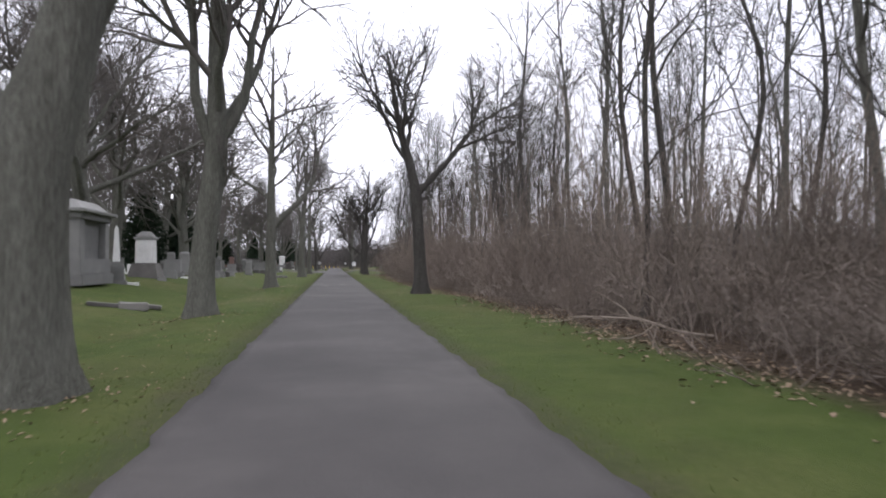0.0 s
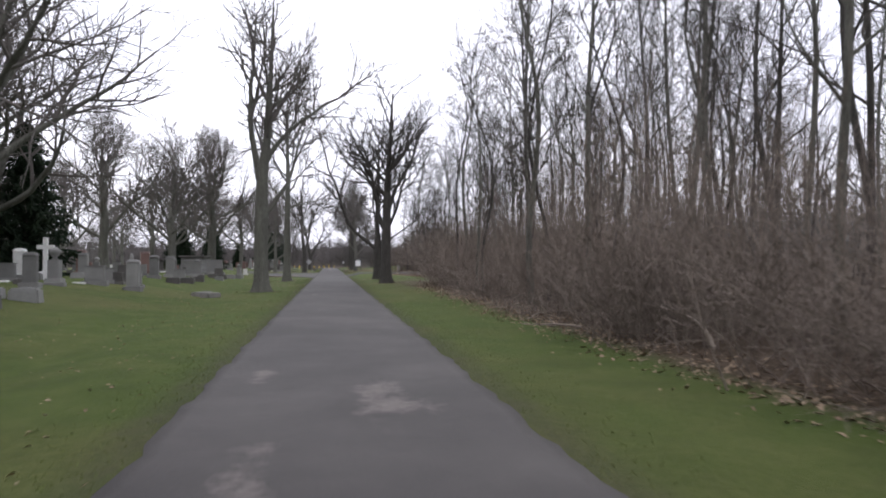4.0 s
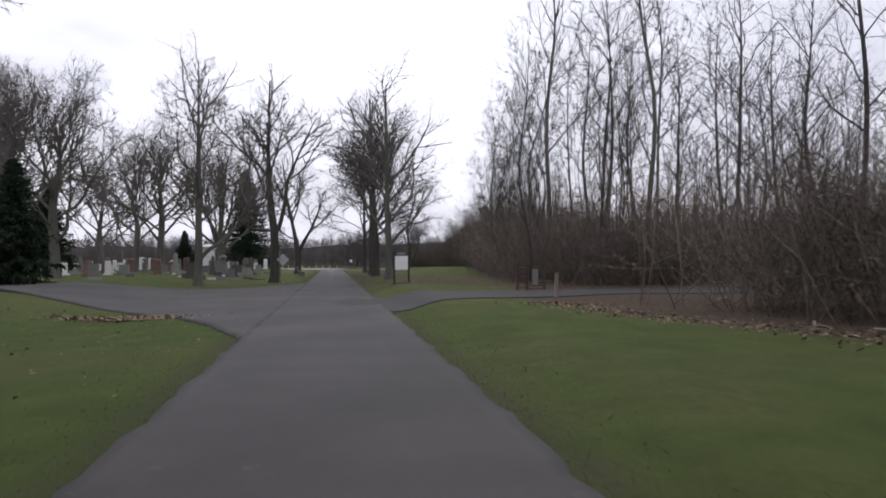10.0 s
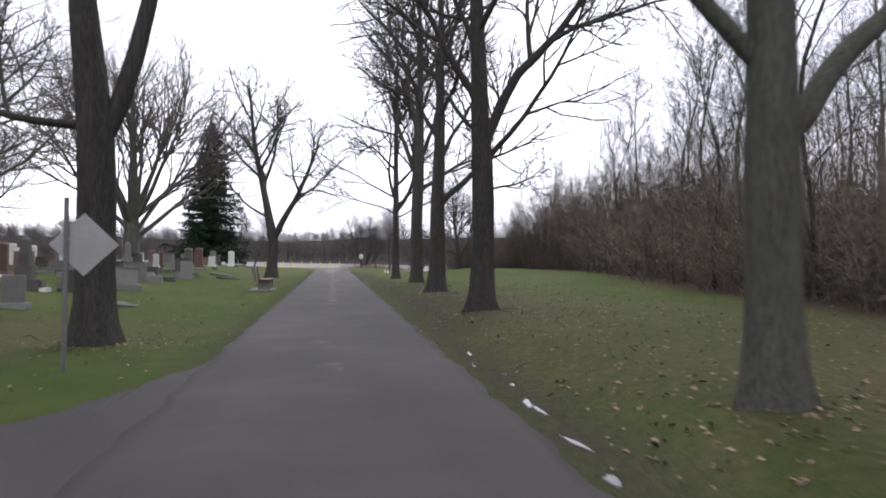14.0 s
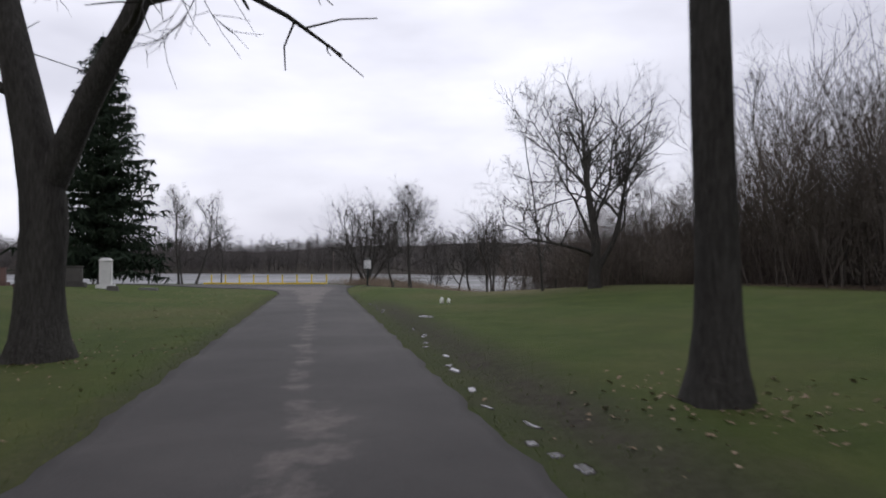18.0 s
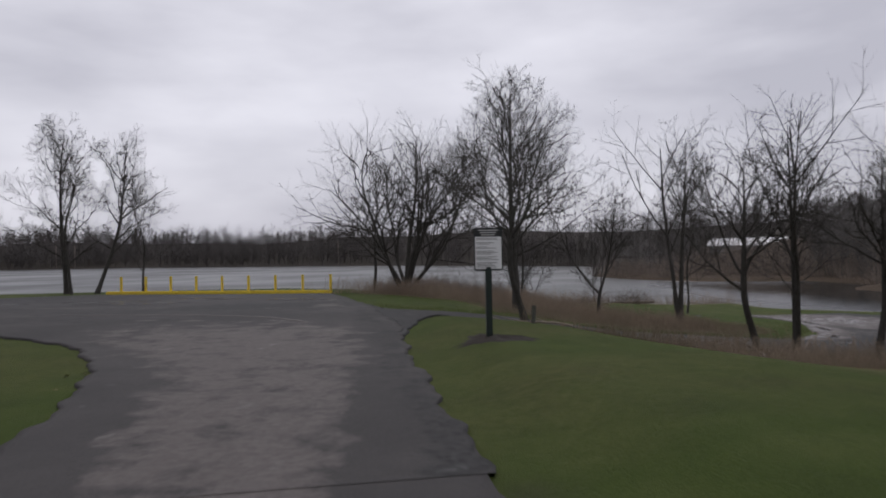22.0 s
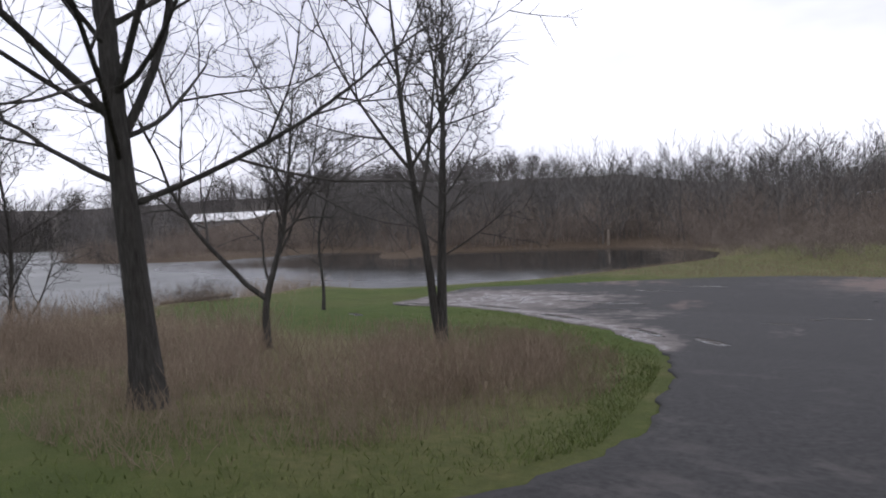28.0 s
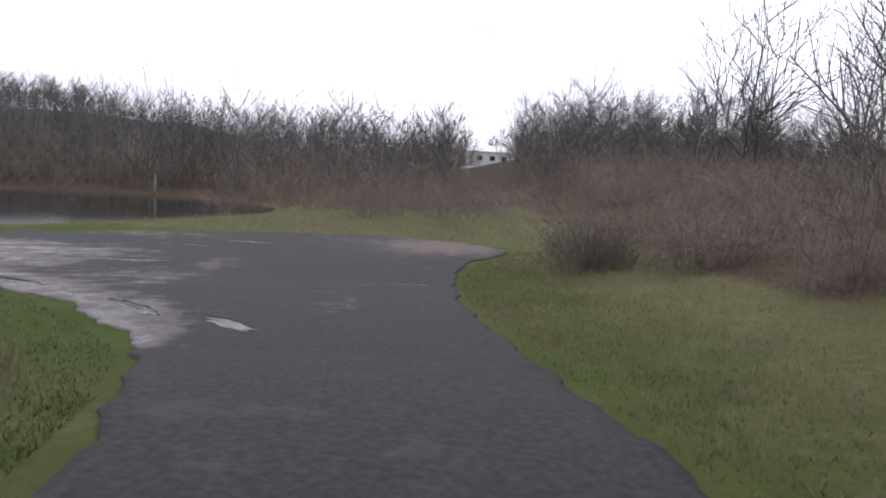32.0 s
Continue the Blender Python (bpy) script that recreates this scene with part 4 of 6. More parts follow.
old_tree(15, 3.66, 180.9, BARK_DARK, [(0, 0, 0, 0.26), (0, 0, 1.2, 0.19), (-0.02, 0, 3.6, 0.175), (-0.05, 0, 7, 0.14), (-0.05, 0, 11, 0.1), (0, 0, 15, 0.03)],
     [(4.0, 10, 62, 7, 0.13), (4.6, 165, 66, 6, 0.1), (3.9, 185, 26, 5.5, 0.05), (3.6, 345, 24, 5.0, 0.05), (4.8, 200, 34, 6, 0.06), (4.4, 20, 32, 5.5, 0.06)] + auto_limbs(13, 8, 5.5, 12, 4.8, 0.09, (45, 68)))


# ---- shared tree forms ----
def form(seed, height, radius, fork, count, spread, shoots, el, curve=0.3, twig=0.006, segs=(5, 3, 2), leader=1.0, fan=(40, 44, 44)):
    r = random.Random(seed)
    top = height * leader
    trunk = [(0, 0, 0, radius * 1.25), (r.uniform(-curve, curve) * 0.3, r.uniform(-curve, curve) * 0.3, top * 0.15, radius), (r.uniform(-curve, curve), r.uniform(-curve, curve), top * 0.45, radius * 0.8),
             (r.uniform(-curve, curve), r.uniform(-curve, curve), top * 0.75, radius * 0.42), (0, 0, top, radius * 0.1)]
    return tree_meshes(trunk, auto_limbs(seed, count, fork, top * 0.85, spread, radius * 0.42, el), seed, shoots, twig=twig, segs=segs, fan=fan, flare=0.3)


WOODLAND = [form(31, 17, 0.11, 5, 10, 5.0, (6, 5, 4), (48, 70), 0.7), form(32, 20, 0.14, 7, 10, 5.5, (6, 5, 4), (50, 72), 0.8), form(33, 14, 0.075, 3.5, 9, 4.2, (6, 5, 4), (45, 70), 0.9),
            form(34, 19, 0.1, 8, 9, 4.6, (6, 5, 4), (55, 75), 0.5), form(35, 11, 0.05, 2.5, 9, 3.4, (6, 5, 4), (45, 70), 0.8)]
PARK = [form(41, 13, 0.4, 2.8, 14, 9, (8, 8, 6), (34, 74), 0.4, twig=0.008, leader=0.85), form(42, 14, 0.36, 3.2, 14, 8.5, (8, 8, 6), (38, 76), 0.4, twig=0.008, leader=0.85), form(43, 11.5, 0.3, 2.2, 13, 8, (8, 8, 6), (30, 72), 0.4, twig=0.008, leader=0.85)]
FAN = tree_meshes([(0, 0, 0, 0.5), (0, 0, 1.2, 0.45), (0, 0, 2.2, 0.42), (0.1, 0, 5, 0.22), (0, 0, 9, 0.1), (0, 0, 12, 0.03)],
                  [(1.7 + 0.1 * k, k * 31, 38 + (k * 17) % 40, 9.5, 0.15) for k in range(14)], 44, (9, 7, 5), wobble=0.06, segs=(5, 3, 2), fan=(28, 34, 36))

rw = random.Random(5)
BRUSHY = "slim bare woodland tree in the thicket"
spots = []
tries = 0
while len(spots) < 215 and tries < 12000:
    tries += 1
    y = rw.uniform(2, 205)
    d = rw.choice([rw.uniform(0.8, 7), rw.uniform(3, 22), rw.uniform(10, 42)])
    x = float(wood_edge(y)) + d + (2.5 if 111 < y < 136 else 0)
    if 123.5 < y < 132.5 and x < 24:
        continue
    if y > 190 and x < 40 or y < 104 and d < 6 and rw.random() < 0.35:
        continue
    if all((x - a) ** 2 + (y - b) ** 2 > 1.7 for a, b in spots):
        spots.append((x, y))
        big = d > 6
        plant(WOODLAND[rw.choice([0, 1, 3] if big else [0, 2, 4, 2])], x, y, BARK_DARK if rw.random() < (0.25 if y < 112 else 0.4) else BARK_GREY, TWIG_DARK if y > 112 else TWIG, BRUSHY,
              group="woodland trees", rz=rw.uniform(0, 360), scale=rw.uniform(0.7, 1.2))

for k in range(52):
    y = rw.uniform(150, 206)
    x = float(wood_edge(y)) + rw.uniform(0.6, 9)
    plant(WOODLAND[rw.choice([2, 4, 4, 0])], x, y, BARK_DARK, TWIG_DARK, BRUSHY, group="woodland trees", rz=rw.uniform(0, 360), scale=rw.uniform(0.4, 0.72))

for k in range(20):
    plant(WOODLAND[rw.choice([4, 4, 2])], rw.uniform(12.5, 21), rw.uniform(200.5, 214), BARK_DARK, TWIG_DARK, BRUSHY, group="woodland trees", rz=rw.uniform(0, 360), scale=rw.uniform(0.36, 0.58))

# big trees among the graves and behind them
PARK_FEET = []


def park_tree(x, y, k, s):
    """A shade tree of one of the shared forms."""
    PARK_FEET.append((x, y))
    plant(PARK[k], x, y, BARK_GREY, TWIG, "spreading bare shade tree among the gravestones", group="cemetery trees", rz=(x * 37 + y * 11) % 360, scale=s)


park_tree(-13, 52.3, 0, 1.15)
park_tree(-16, 66.1, 1, 1.2)
park_tree(-11.5, 68.1, 2, 1.0)
park_tree(-20, 50.3, 1, 1.1)
park_tree(-24, 74.1, 0, 1.2)
park_tree(-14.5, 82.0, 1, 1.25)
park_tree(-19, 93.8, 0, 1.2)
park_tree(-26, 101.7, 1, 1.1)
park_tree(-13.5, 113.6, 2, 1.0)
park_tree(-11.2, 118.5, 0, 0.95)
park_tree(-22, 122.5, 0, 1.1)
park_tree(-30, 85.9, 2, 1.2)
park_tree(-33, 113.6, 1, 1.2)
park_tree(-17, 151.1, 2, 1.0)
park_tree(-24, 161.0, 0, 1.1)
park_tree(-14.5, 166.9, 1, 0.85)
park_tree(-30, 172.9, 1, 1.1)
park_tree(-21, 182.8, 2, 1.1)
park_tree(-36, 151.1, 0, 1.1)
park_tree(-42, 131.4, 1, 1.2)
park_tree(-40, 190.7, 2, 1.1)
park_tree(-30, 200.5, 0, 1.0)
park_tree(-46, 206.5, 1, 1.0)
park_tree(-38, 62.2, 0, 1.2)
park_tree(-46, 91.8, 1, 1.2)
park_tree(-50, 161.0, 2, 1.2)
park_tree(-60, 121.5, 0, 1.2)
park_tree(-60, 190.7, 1, 1.2)
park_tree(-62, 72.1, 2, 1.2)
park_tree(-28, 38.5, 1, 1.15)
park_tree(-44, 42.4, 0, 1.2)
park_tree(-17, 36.5, 2, 1.1)
plant(FAN, -13.0, 188.0, BARK_GREY, TWIG, "broad many-stemmed bare tree fanning out from a short trunk", rz=20, scale=1.1)

# trees by the lake
SHORE = "slender bare tree on the lake shore"
SLIM = [form(51, 8.6, 0.1, 1.4, 13, 3.4, (7, 6, 5), (38, 66), 0.35, twig=0.005), form(52, 8.0, 0.085, 1.6, 13, 3.2, (7, 6, 5), (40, 68), 0.5, twig=0.005), form(53, 6.2, 0.055, 1.2, 11, 2.5, (6, 6, 5), (38, 64), 0.5, twig=0.005)]
TALL = tree_meshes([(0, 0, 0, 0.15), (-0.03, 0, 0.8, 0.115), (-0.1, 0, 2.0, 0.1), (-0.14, 0, 3.2, 0.08), (-0.14, 0, 5.0, 0.05), (-0.1, 0, 7.4, 0.01)],
                   [(2.3, 30, 56, 3.8, 0.045), (2.5, 200, 54, 3.6, 0.042), (2.6, 110, 60, 3.6, 0.038), (2.7, 290, 58, 3.4, 0.036)] + [(1.8 + 0.19 * k, k * 137.5, 14 + k * 2.2, 3.4 - 0.085 * k, 0.03 - 0.0008 * k) for k in range(24)], 61, (8, 7, 5), wobble=0.08, segs=(5, 4, 2), twig=0.0035)
TWIN = tree_meshes([(0.0, 0.0, 0, 0.1), (0.05, 0.0, 1.2, 0.08), (0.12, 0.0, 2.6, 0.064), (0.22, 0.03, 4.2, 0.038), (0.3, 0.06, 6.4, 0.008)],
                   [(0.04, 170, 83, 6.2, 0.085)] + [(1.6 + 0.2 * k, k * 137.5, 30 + 1.4 * k, 1.9 - 0.05 * k, 0.017) for k in range(18)] , 62, (7, 6, 5), wobble=0.045, segs=(5, 3, 2), twig=0.0035)
VEE = tree_meshes([(0, 0, 0, 0.06), (0, 0, 0.35, 0.05), (0.05, 0, 0.75, 0.044), (0.3, -0.15, 1.8, 0.03), (0.5, -0.25, 3.6, 0.008)],
                  [(0.7, 150, 52, 3.4, 0.04), (1.2, 330, 50, 2.0, 0.02), (1.6, 200, 55, 1.8, 0.018), (0.9, 100, 55, 2.0, 0.02), (2.1, 300, 55, 1.6, 0.016), (1.4, 40, 45, 1.6, 0.016)], 63, (8, 7, 5), segs=(5, 3, 2), twig=0.0035)
CLUMP = tree_meshes([(0, 0, 0, 0.14), (0.1, 0, 1.0, 0.12), (0.3, 0, 3, 0.09), (0.6, 0, 5, 0.06), (0.7, 0, 8, 0.02)],
                    [(0.1, 180, 70, 8, 0.11), (0.15, 120, 66, 7.5, 0.1), (0.2, 20, 58, 8, 0.11), (0.2, 330, 40, 7.5, 0.1), (0.2, 210, 48, 6.5, 0.09), (0.3, 280, 64, 7, 0.09), (0.3, 60, 74, 8, 0.1), (0.3, 350, 22, 6, 0.08)], 64, (9, 8, 5), segs=(5, 4, 2), twig=0.0035, bare=0.2)
LEAN = tree_meshes([(0, 0, 0, 0.12), (0.35, 0, 1.0, 0.1), (0.9, 0, 2.6, 0.08), (1.3, 0, 4.5, 0.06), (1.6, 0, 8, 0.02)], auto_limbs(8, 12, 2.0, 7, 3.2, 0.05, (40, 65)), 65, (7, 6, 5), segs=(5, 3, 2))
for x, y, form_, rz, s in ((-13.1, 244.2, SLIM[0], 10, 1.05), (-12.7, 243.8, SLIM[2], 80, 1.3), (-9.1, 244.0, SLIM[2], 200, 1.0), (-20.5, 243, SLIM[1], 120, 0.9), (3.2, 240.0, SLIM[1], 40, 0.85),
                           (11.4, 242.2, SLIM[2], 190, 1.05), (12.0, 242.7, SLIM[2], 250, 1.15), (19.0, 248.0, SLIM[2], 70, 0.75), (20.1, 238.2, SLIM[2], 310, 0.95)):
    plant(form_, x, y, BARK_DARK, TWIG_DARK, SHORE, group="lake shore trees", rz=rz, scale=s)
plant(LEAN, -11.5, 244.0, BARK_DARK, TWIG_DARK, "leaning bare tree on the lake shore", group="lake shore trees")
plant(CLUMP, 4.7, 238.3, BARK_DARK, TWIG_DARK, "many-stemmed bare tree clump leaning over the lake", group="lake shore trees", rz=0, scale=1.0)
plant(TALL, 7.3, 227.4, BARK_DARK, TWIG_DARK, "tall bare tree with many fine level branches by the lot", group="lake shore trees", rz=-35, scale=1.1)
plant(VEE, 12.1, 231.5, BARK_DARK, TWIG_DARK, "small bare tree forked low into a vee", group="lake shore trees", scale=1.4)
plant(VEE, 13.0, 244.0, BARK_DARK, TWIG_DARK, "small dark forked tree at the water's edge", group="lake shore trees", rz=160, scale=0.9)
plant(TWIN, 14.45, 229.1, BARK_DARK, TWIG_DARK, "twin-stemmed slender bare tree on the dry grass", group="lake shore trees", rz=-47, scale=1.15)
BENT = tree_meshes([(0, 0, 0, 0.1), (-0.1, 0.05, 0.5, 0.08), (-0.32, 0.1, 1.3, 0.07), (-0.36, 0.1, 2.0, 0.066), (-0.3, 0.1, 3.2, 0.035), (-0.3, 0.1, 4.8, 0.008)],
                   [(1.6, 165, 36, 2.4, 0.034), (1.85, 5, 50, 2.8, 0.04), (1.95, 150, 62, 2.9, 0.036), (2.1, 60, 52, 2.5, 0.03), (2.3, 280, 48, 2.4, 0.03), (2.8, 200, 50, 2.0, 0.02), (3.2, 20, 52, 1.8, 0.02)], 67, (8, 7, 5), segs=(5, 3, 2), twig=0.0035)
BENT_LABEL = "bent bare tree forking low beside the branch road"
plant(BENT, 5.1, 219.35, BARK_DARK, TWIG_DARK, BENT_LABEL, group="lake shore trees", scale=0.86)
plant(BENT, 10.2, 218.3, BARK_DARK, TWIG_DARK, BENT_LABEL, group="lake shore trees", rz=15, scale=0.95)
plant(BENT, 11.7, 216.7, BARK_DARK, TWIG_DARK, BENT_LABEL, group="lake shore trees", rz=-150, scale=0.9)
plant(TWIN, 11.2, 218.4, BARK_DARK, TWIG_DARK, "slender bare tree beside the branch road", group="lake shore trees", rz=60, scale=0.85)
plant(tree_meshes([(0, 0, 0, 0.3), (0, 0, 1, 0.25), (0.1, 0, 2.4, 0.22), (-0.3, 0, 5, 0.15), (-0.6, 0, 9, 0.04)], [(0.4, 10, 74, 8, 0.16), (1.6, 190, 40, 6.5, 0.1), (2.2, 170, 55, 6.5, 0.09), (2.6, 90, 55, 6, 0.09), (3.2, 270, 50, 6, 0.08), (3.6, 20, 45, 5, 0.07), (5, 180, 50, 5, 0.07), (6, 0, 50, 4, 0.06)], 66, (9, 8, 6)),
      11.0, 200.5, BARK_DARK, TWIG_DARK, "dark two-stemmed bare tree at the wood's edge", rz=0, scale=0.8)
plant(WOODLAND[4], 9.5, 202.4, BARK_GREY, TWIG, "thin pale bare tree at the wood's edge", rz=50, scale=0.8)


# ---- conifers ----
def spruce_meshes(height, width, seed, tiers=34):
    rng = np.random.default_rng(seed)
    zt = np.linspace(0, height, 12)
    path = np.stack([0 * zt, 0 * zt, zt], -1)[None]
    trunk = tubes(path, np.linspace(width * 0.035, 0.02, 12)[None], 10)
    starts, ways, lens = [], [], []
    for k in range(tiers):
        f = k / (tiers - 1)
        z = height * (0.07 + 0.91 * f**0.9)
        reach = width / 2 * (1 - f) ** 0.72 * (0.8 + 0.35 * rng.random()) + 0.15
        m = int(9 + 4 * (1 - f))
        for a in rng.random() * 6.28 + np.arange(m) * 6.283 / m + rng.normal(size=m) * 0.2:
            starts.append((0, 0, z))
            ways.append((math.cos(a), math.sin(a), 0.05 - 0.25 * (1 - f)))
            lens.append(reach * rng.uniform(0.7, 1.15))
    lens = np.array(lens)
    p, r = grow(np.array(starts, float), norm(np.array(ways)), lens, 0.008 + lens * 0.009, 6, 0.05, 0.035, rng, 0.3)
    twigs = tubes(p, r, 3)
    # hanging sprays of needles along each bough
    count = 46
    c, n, _ = p.shape
    t = rng.uniform(0.12, 1.0, (c, count)) * (n - 1)
    i = np.minimum(t.astype(int), n - 2)
    f = (t - i)[..., None]
    rows = np.arange(c)[:, None]
    q = (p[rows, i] * (1 - f) + p[rows, i + 1] * f).reshape(-1, 3)
    side = rng.normal(size=q.shape)
    side[:, 2] = -np.abs(side[:, 2]) * 0.9 - 0.25
    side = norm(side)
    ln = np.repeat(0.2 + lens * 0.1, count)[:, None] * rng.uniform(0.6, 1.3, (len(q), 1))
    wide = norm(np.cross(side, rng.normal(size=q.shape))) * ln * 0.2
    v = np.stack([q - wide * 0.5, q + wide * 0.5, q + side * ln + wide * 0.3, q + side * ln - wide * 0.3], 1).reshape(-1, 3)
    quads = np.arange(len(v)).reshape(-1, 4)
    return smooth(mesh_from("trunk", *merged([trunk]))), mesh_from("boughs", *merged([twigs, (v, quads)]))


SPRUCE = spruce_meshes(20.2, 10.0, 7, 54)
YEW = spruce_meshes(7.5, 4.2, 9, 26)
for x, y, m, s, label in ((-14.6, 225.6, SPRUCE, 0.88, "tall dark green spruce with drooping boughs"), (-18.0, 96, YEW, 1.25, "dense dark green conifer among the graves"), (-20.5, 91, YEW, 1.3, "dense dark green conifer among the graves"),
                          (-24, 168, YEW, 1.0, "dark green conifer among the graves"), (-26, 171, YEW, 0.9, "dark green conifer among the graves"), (-14.6, 140, YEW, 0.8, "dark green conifer among the graves"), (-40, 104, YEW, 1.3, "dark green conifer behind the graves"),
                          (-19, 198, YEW, 0.7, "small dark green conifer among the graves")):
    ob = new("spruce_tree" if m is SPRUCE else "conifer")
    ob.matrix_basis = pose(x, y, gz(x, y) - 0.05, 0, 0, x * 9 % 360) @ Matrix.Scale(s, 4)
    tagged(ob, label, "conifer", "conifers")
    part("trunk", m[0], BARK_DARK, ob)
    part("crown", m[1], NEEDLES, ob)


# ---- thickets and far woods ----
def stems(count, spread, height, seed, fork=4, thick=0.011, lean=0.35, angle=38, twigs=4):
    rng = np.random.default_rng(seed)
    s = np.stack([rng.normal(size=count) * spread, rng.normal(size=count) * spread, 0 * np.ones(count)], -1)
    w = norm(np.stack([rng.normal(size=count) * lean, rng.normal(size=count) * lean, np.ones(count)], -1))
    ln = height * rng.uniform(0.4, 1.15, count)
    p, r = grow(s, w, ln, thick * rng.uniform(0.7, 1.4, count), 4, 0.1, 0.02, rng, 0.35)
    q, k = grow(*sprout(p, r, ln, fork, 0.2, 1.0, angle, 0.45, rng, thin=0.005), 2, 0.15, 0.05, rng, 0.5)
    l2 = np.linalg.norm(np.diff(q, axis=1), axis=-1).sum(1)
    q2, k2 = grow(*sprout(q, k, l2, twigs, 0.2, 1.0, 40, 0.55, rng, thin=0.004), 1, 0.15, 0.03, rng, 0.5)
    return merged([tubes(p, r, 3), tubes(q, k, 3), tubes(q2, k2, 1)])


BUSHES = [stems(17, 0.6, 2.7, 70 + k, fork=5, thick=0.01, lean=0.5, angle=48, twigs=6) for k in range(5)]
WHIPS = [stems(7, 0.8, 6.2, 80 + k, fork=8, thick=0.02, lean=0.14, angle=26, twigs=6) for k in range(5)]
SCRUB = [stems(11, 0.8, 2.6, 90 + k, fork=5, thick=0.018, twigs=5) for k in range(4)]


def scatter(name, shapes, spots, mat, label, category):
    """Many bushes as one mass; spots: x, y, turn, size, height factor."""
    pieces = []
    for k, (x, y, a, s, h) in enumerate(spots):
        v, f = shapes[k % len(shapes)]
        c, d = math.cos(a), math.sin(a)
        w = np.stack([(v[:, 0] * c - v[:, 1] * d) * s + x, (v[:, 0] * d + v[:, 1] * c) * s + y, v[:, 2] * s * h + gz(x, y) - 0.05], -1)
        pieces.append((w, f))
    me = mesh_from(name, *merged(pieces))
    me.materials.append(mat)
    return tagged(new(name, me), label, category, "", "stuff")


rb = random.Random(9)
spots = []
for k in range(330):
    y = rb.uniform(6, 104)
    x = float(wood_edge(y)) + 0.35 + abs(rb.gauss(0, 3.4))
    tall = 0.25 + 0.7 * (0.5 + 0.5 * math.sin(y * 0.37 + 0.6 * x)) + 0.09 * (x - float(wood_edge(y)))
    spots.append((x, y, rb.uniform(0, 6.28), rb.uniform(0.6, 1.3), tall * rb.uniform(0.6, 1.25)))
scatter("thicket", BUSHES, spots, BRUSH, "dense brown leafless brush along the wood's edge", "brush")
spots = []
for k in range(190):
    y = rb.uniform(4, 108)
    x = float(wood_edge(y)) + 0.8 + abs(rb.gauss(0, 5.5))
    spots.append((x, y, rb.uniform(0, 6.28), rb.uniform(0.4, 0.95), rb.uniform(0.7, 1.2)))
scatter("sapling_thicket", WHIPS, spots, BRUSH, "tall thin grey-brown saplings crowding the wood's edge", "brush")
spots = []
for k in range(270):
    y = rb.uniform(100, 205)
    x = float(wood_edge(y)) + (3.0 if 111 < y < 136 else 0.8) + abs(rb.gauss(0, 5))
    if 123.5 < y < 132.5 and x < 20 or (y > 198 and x < 15):
        continue
    spots.append((x, y, rb.uniform(0, 6.28), rb.uniform(0.8, 1.9), rb.uniform(0.6, 1.2)))
for k in range(110):
    y = rb.uniform(104, 160)
    x = float(wood_edge(y)) + (3.2 if 111 < y < 136 else 0.8) + abs(rb.gauss(0, 4))
    if not (123.5 < y < 132.5 and x < 20):
        spots.append((x, y, rb.uniform(0, 6.28), rb.uniform(0.5, 1.6), rb.uniform(0.5, 1.15)))
spots += [(rb.uniform(20, 30), rb.uniform(124, 133), rb.uniform(0, 6.28), rb.uniform(1.1, 1.9), 0.9) for _ in range(30)]
spots += [(rb.uniform(13, 34), rb.uniform(116, 172), rb.uniform(0, 6.28), rb.uniform(1.3, 2.1), rb.uniform(0.8, 1.15)) for _ in range(130)]
spots = [s for s in spots if not (123.0 < s[1] < 133.0 and s[0] < 21)]
spots += [(rb.uniform(12, 24), rb.uniform(201, 214.8), rb.uniform(0, 6.28), rb.uniform(0.7, 1.3), rb.uniform(0.6, 1.1)) for _ in range(95)]
scatter("undergrowth", BUSHES, spots[::2], BRUSH_DARK, "dark leafless undergrowth below the woodland trees", "brush")
scatter("pale_undergrowth", BUSHES, spots[1::2], BRUSH, "grey-brown leafless undergrowth below the woodland trees", "brush")
spots = []
for k in range(330):
    y = rb.uniform(100, 206)
    x = float(wood_edge(y)) + 2.0 + abs(rb.gauss(0, 10))
    if 123.5 < y < 132.5 and x < 20 or (y > 196 and x < 16):
        continue
    spots.append((x, y, rb.uniform(0, 6.28), rb.uniform(0.4, 0.95) if y > 165 else rb.uniform(0.35, 0.75), rb.uniform(0.7, 1.1)))
spots += [(rb.uniform(11.5, 21), rb.uniform(203, 214.5), rb.uniform(0, 6.28), rb.uniform(0.4, 0.85), rb.uniform(0.7, 1.1)) for _ in range(110)]
spots += [(17 + abs(rb.gauss(0, 6)), rb.uniform(172, 204), rb.uniform(0, 6.28), rb.uniform(0.8, 1.35), rb.uniform(0.8, 1.1)) for _ in range(130)]
scatter("sapling_wood", WHIPS, spots, BRUSH_DARK, "dark crowded saplings between the woodland trees", "brush")


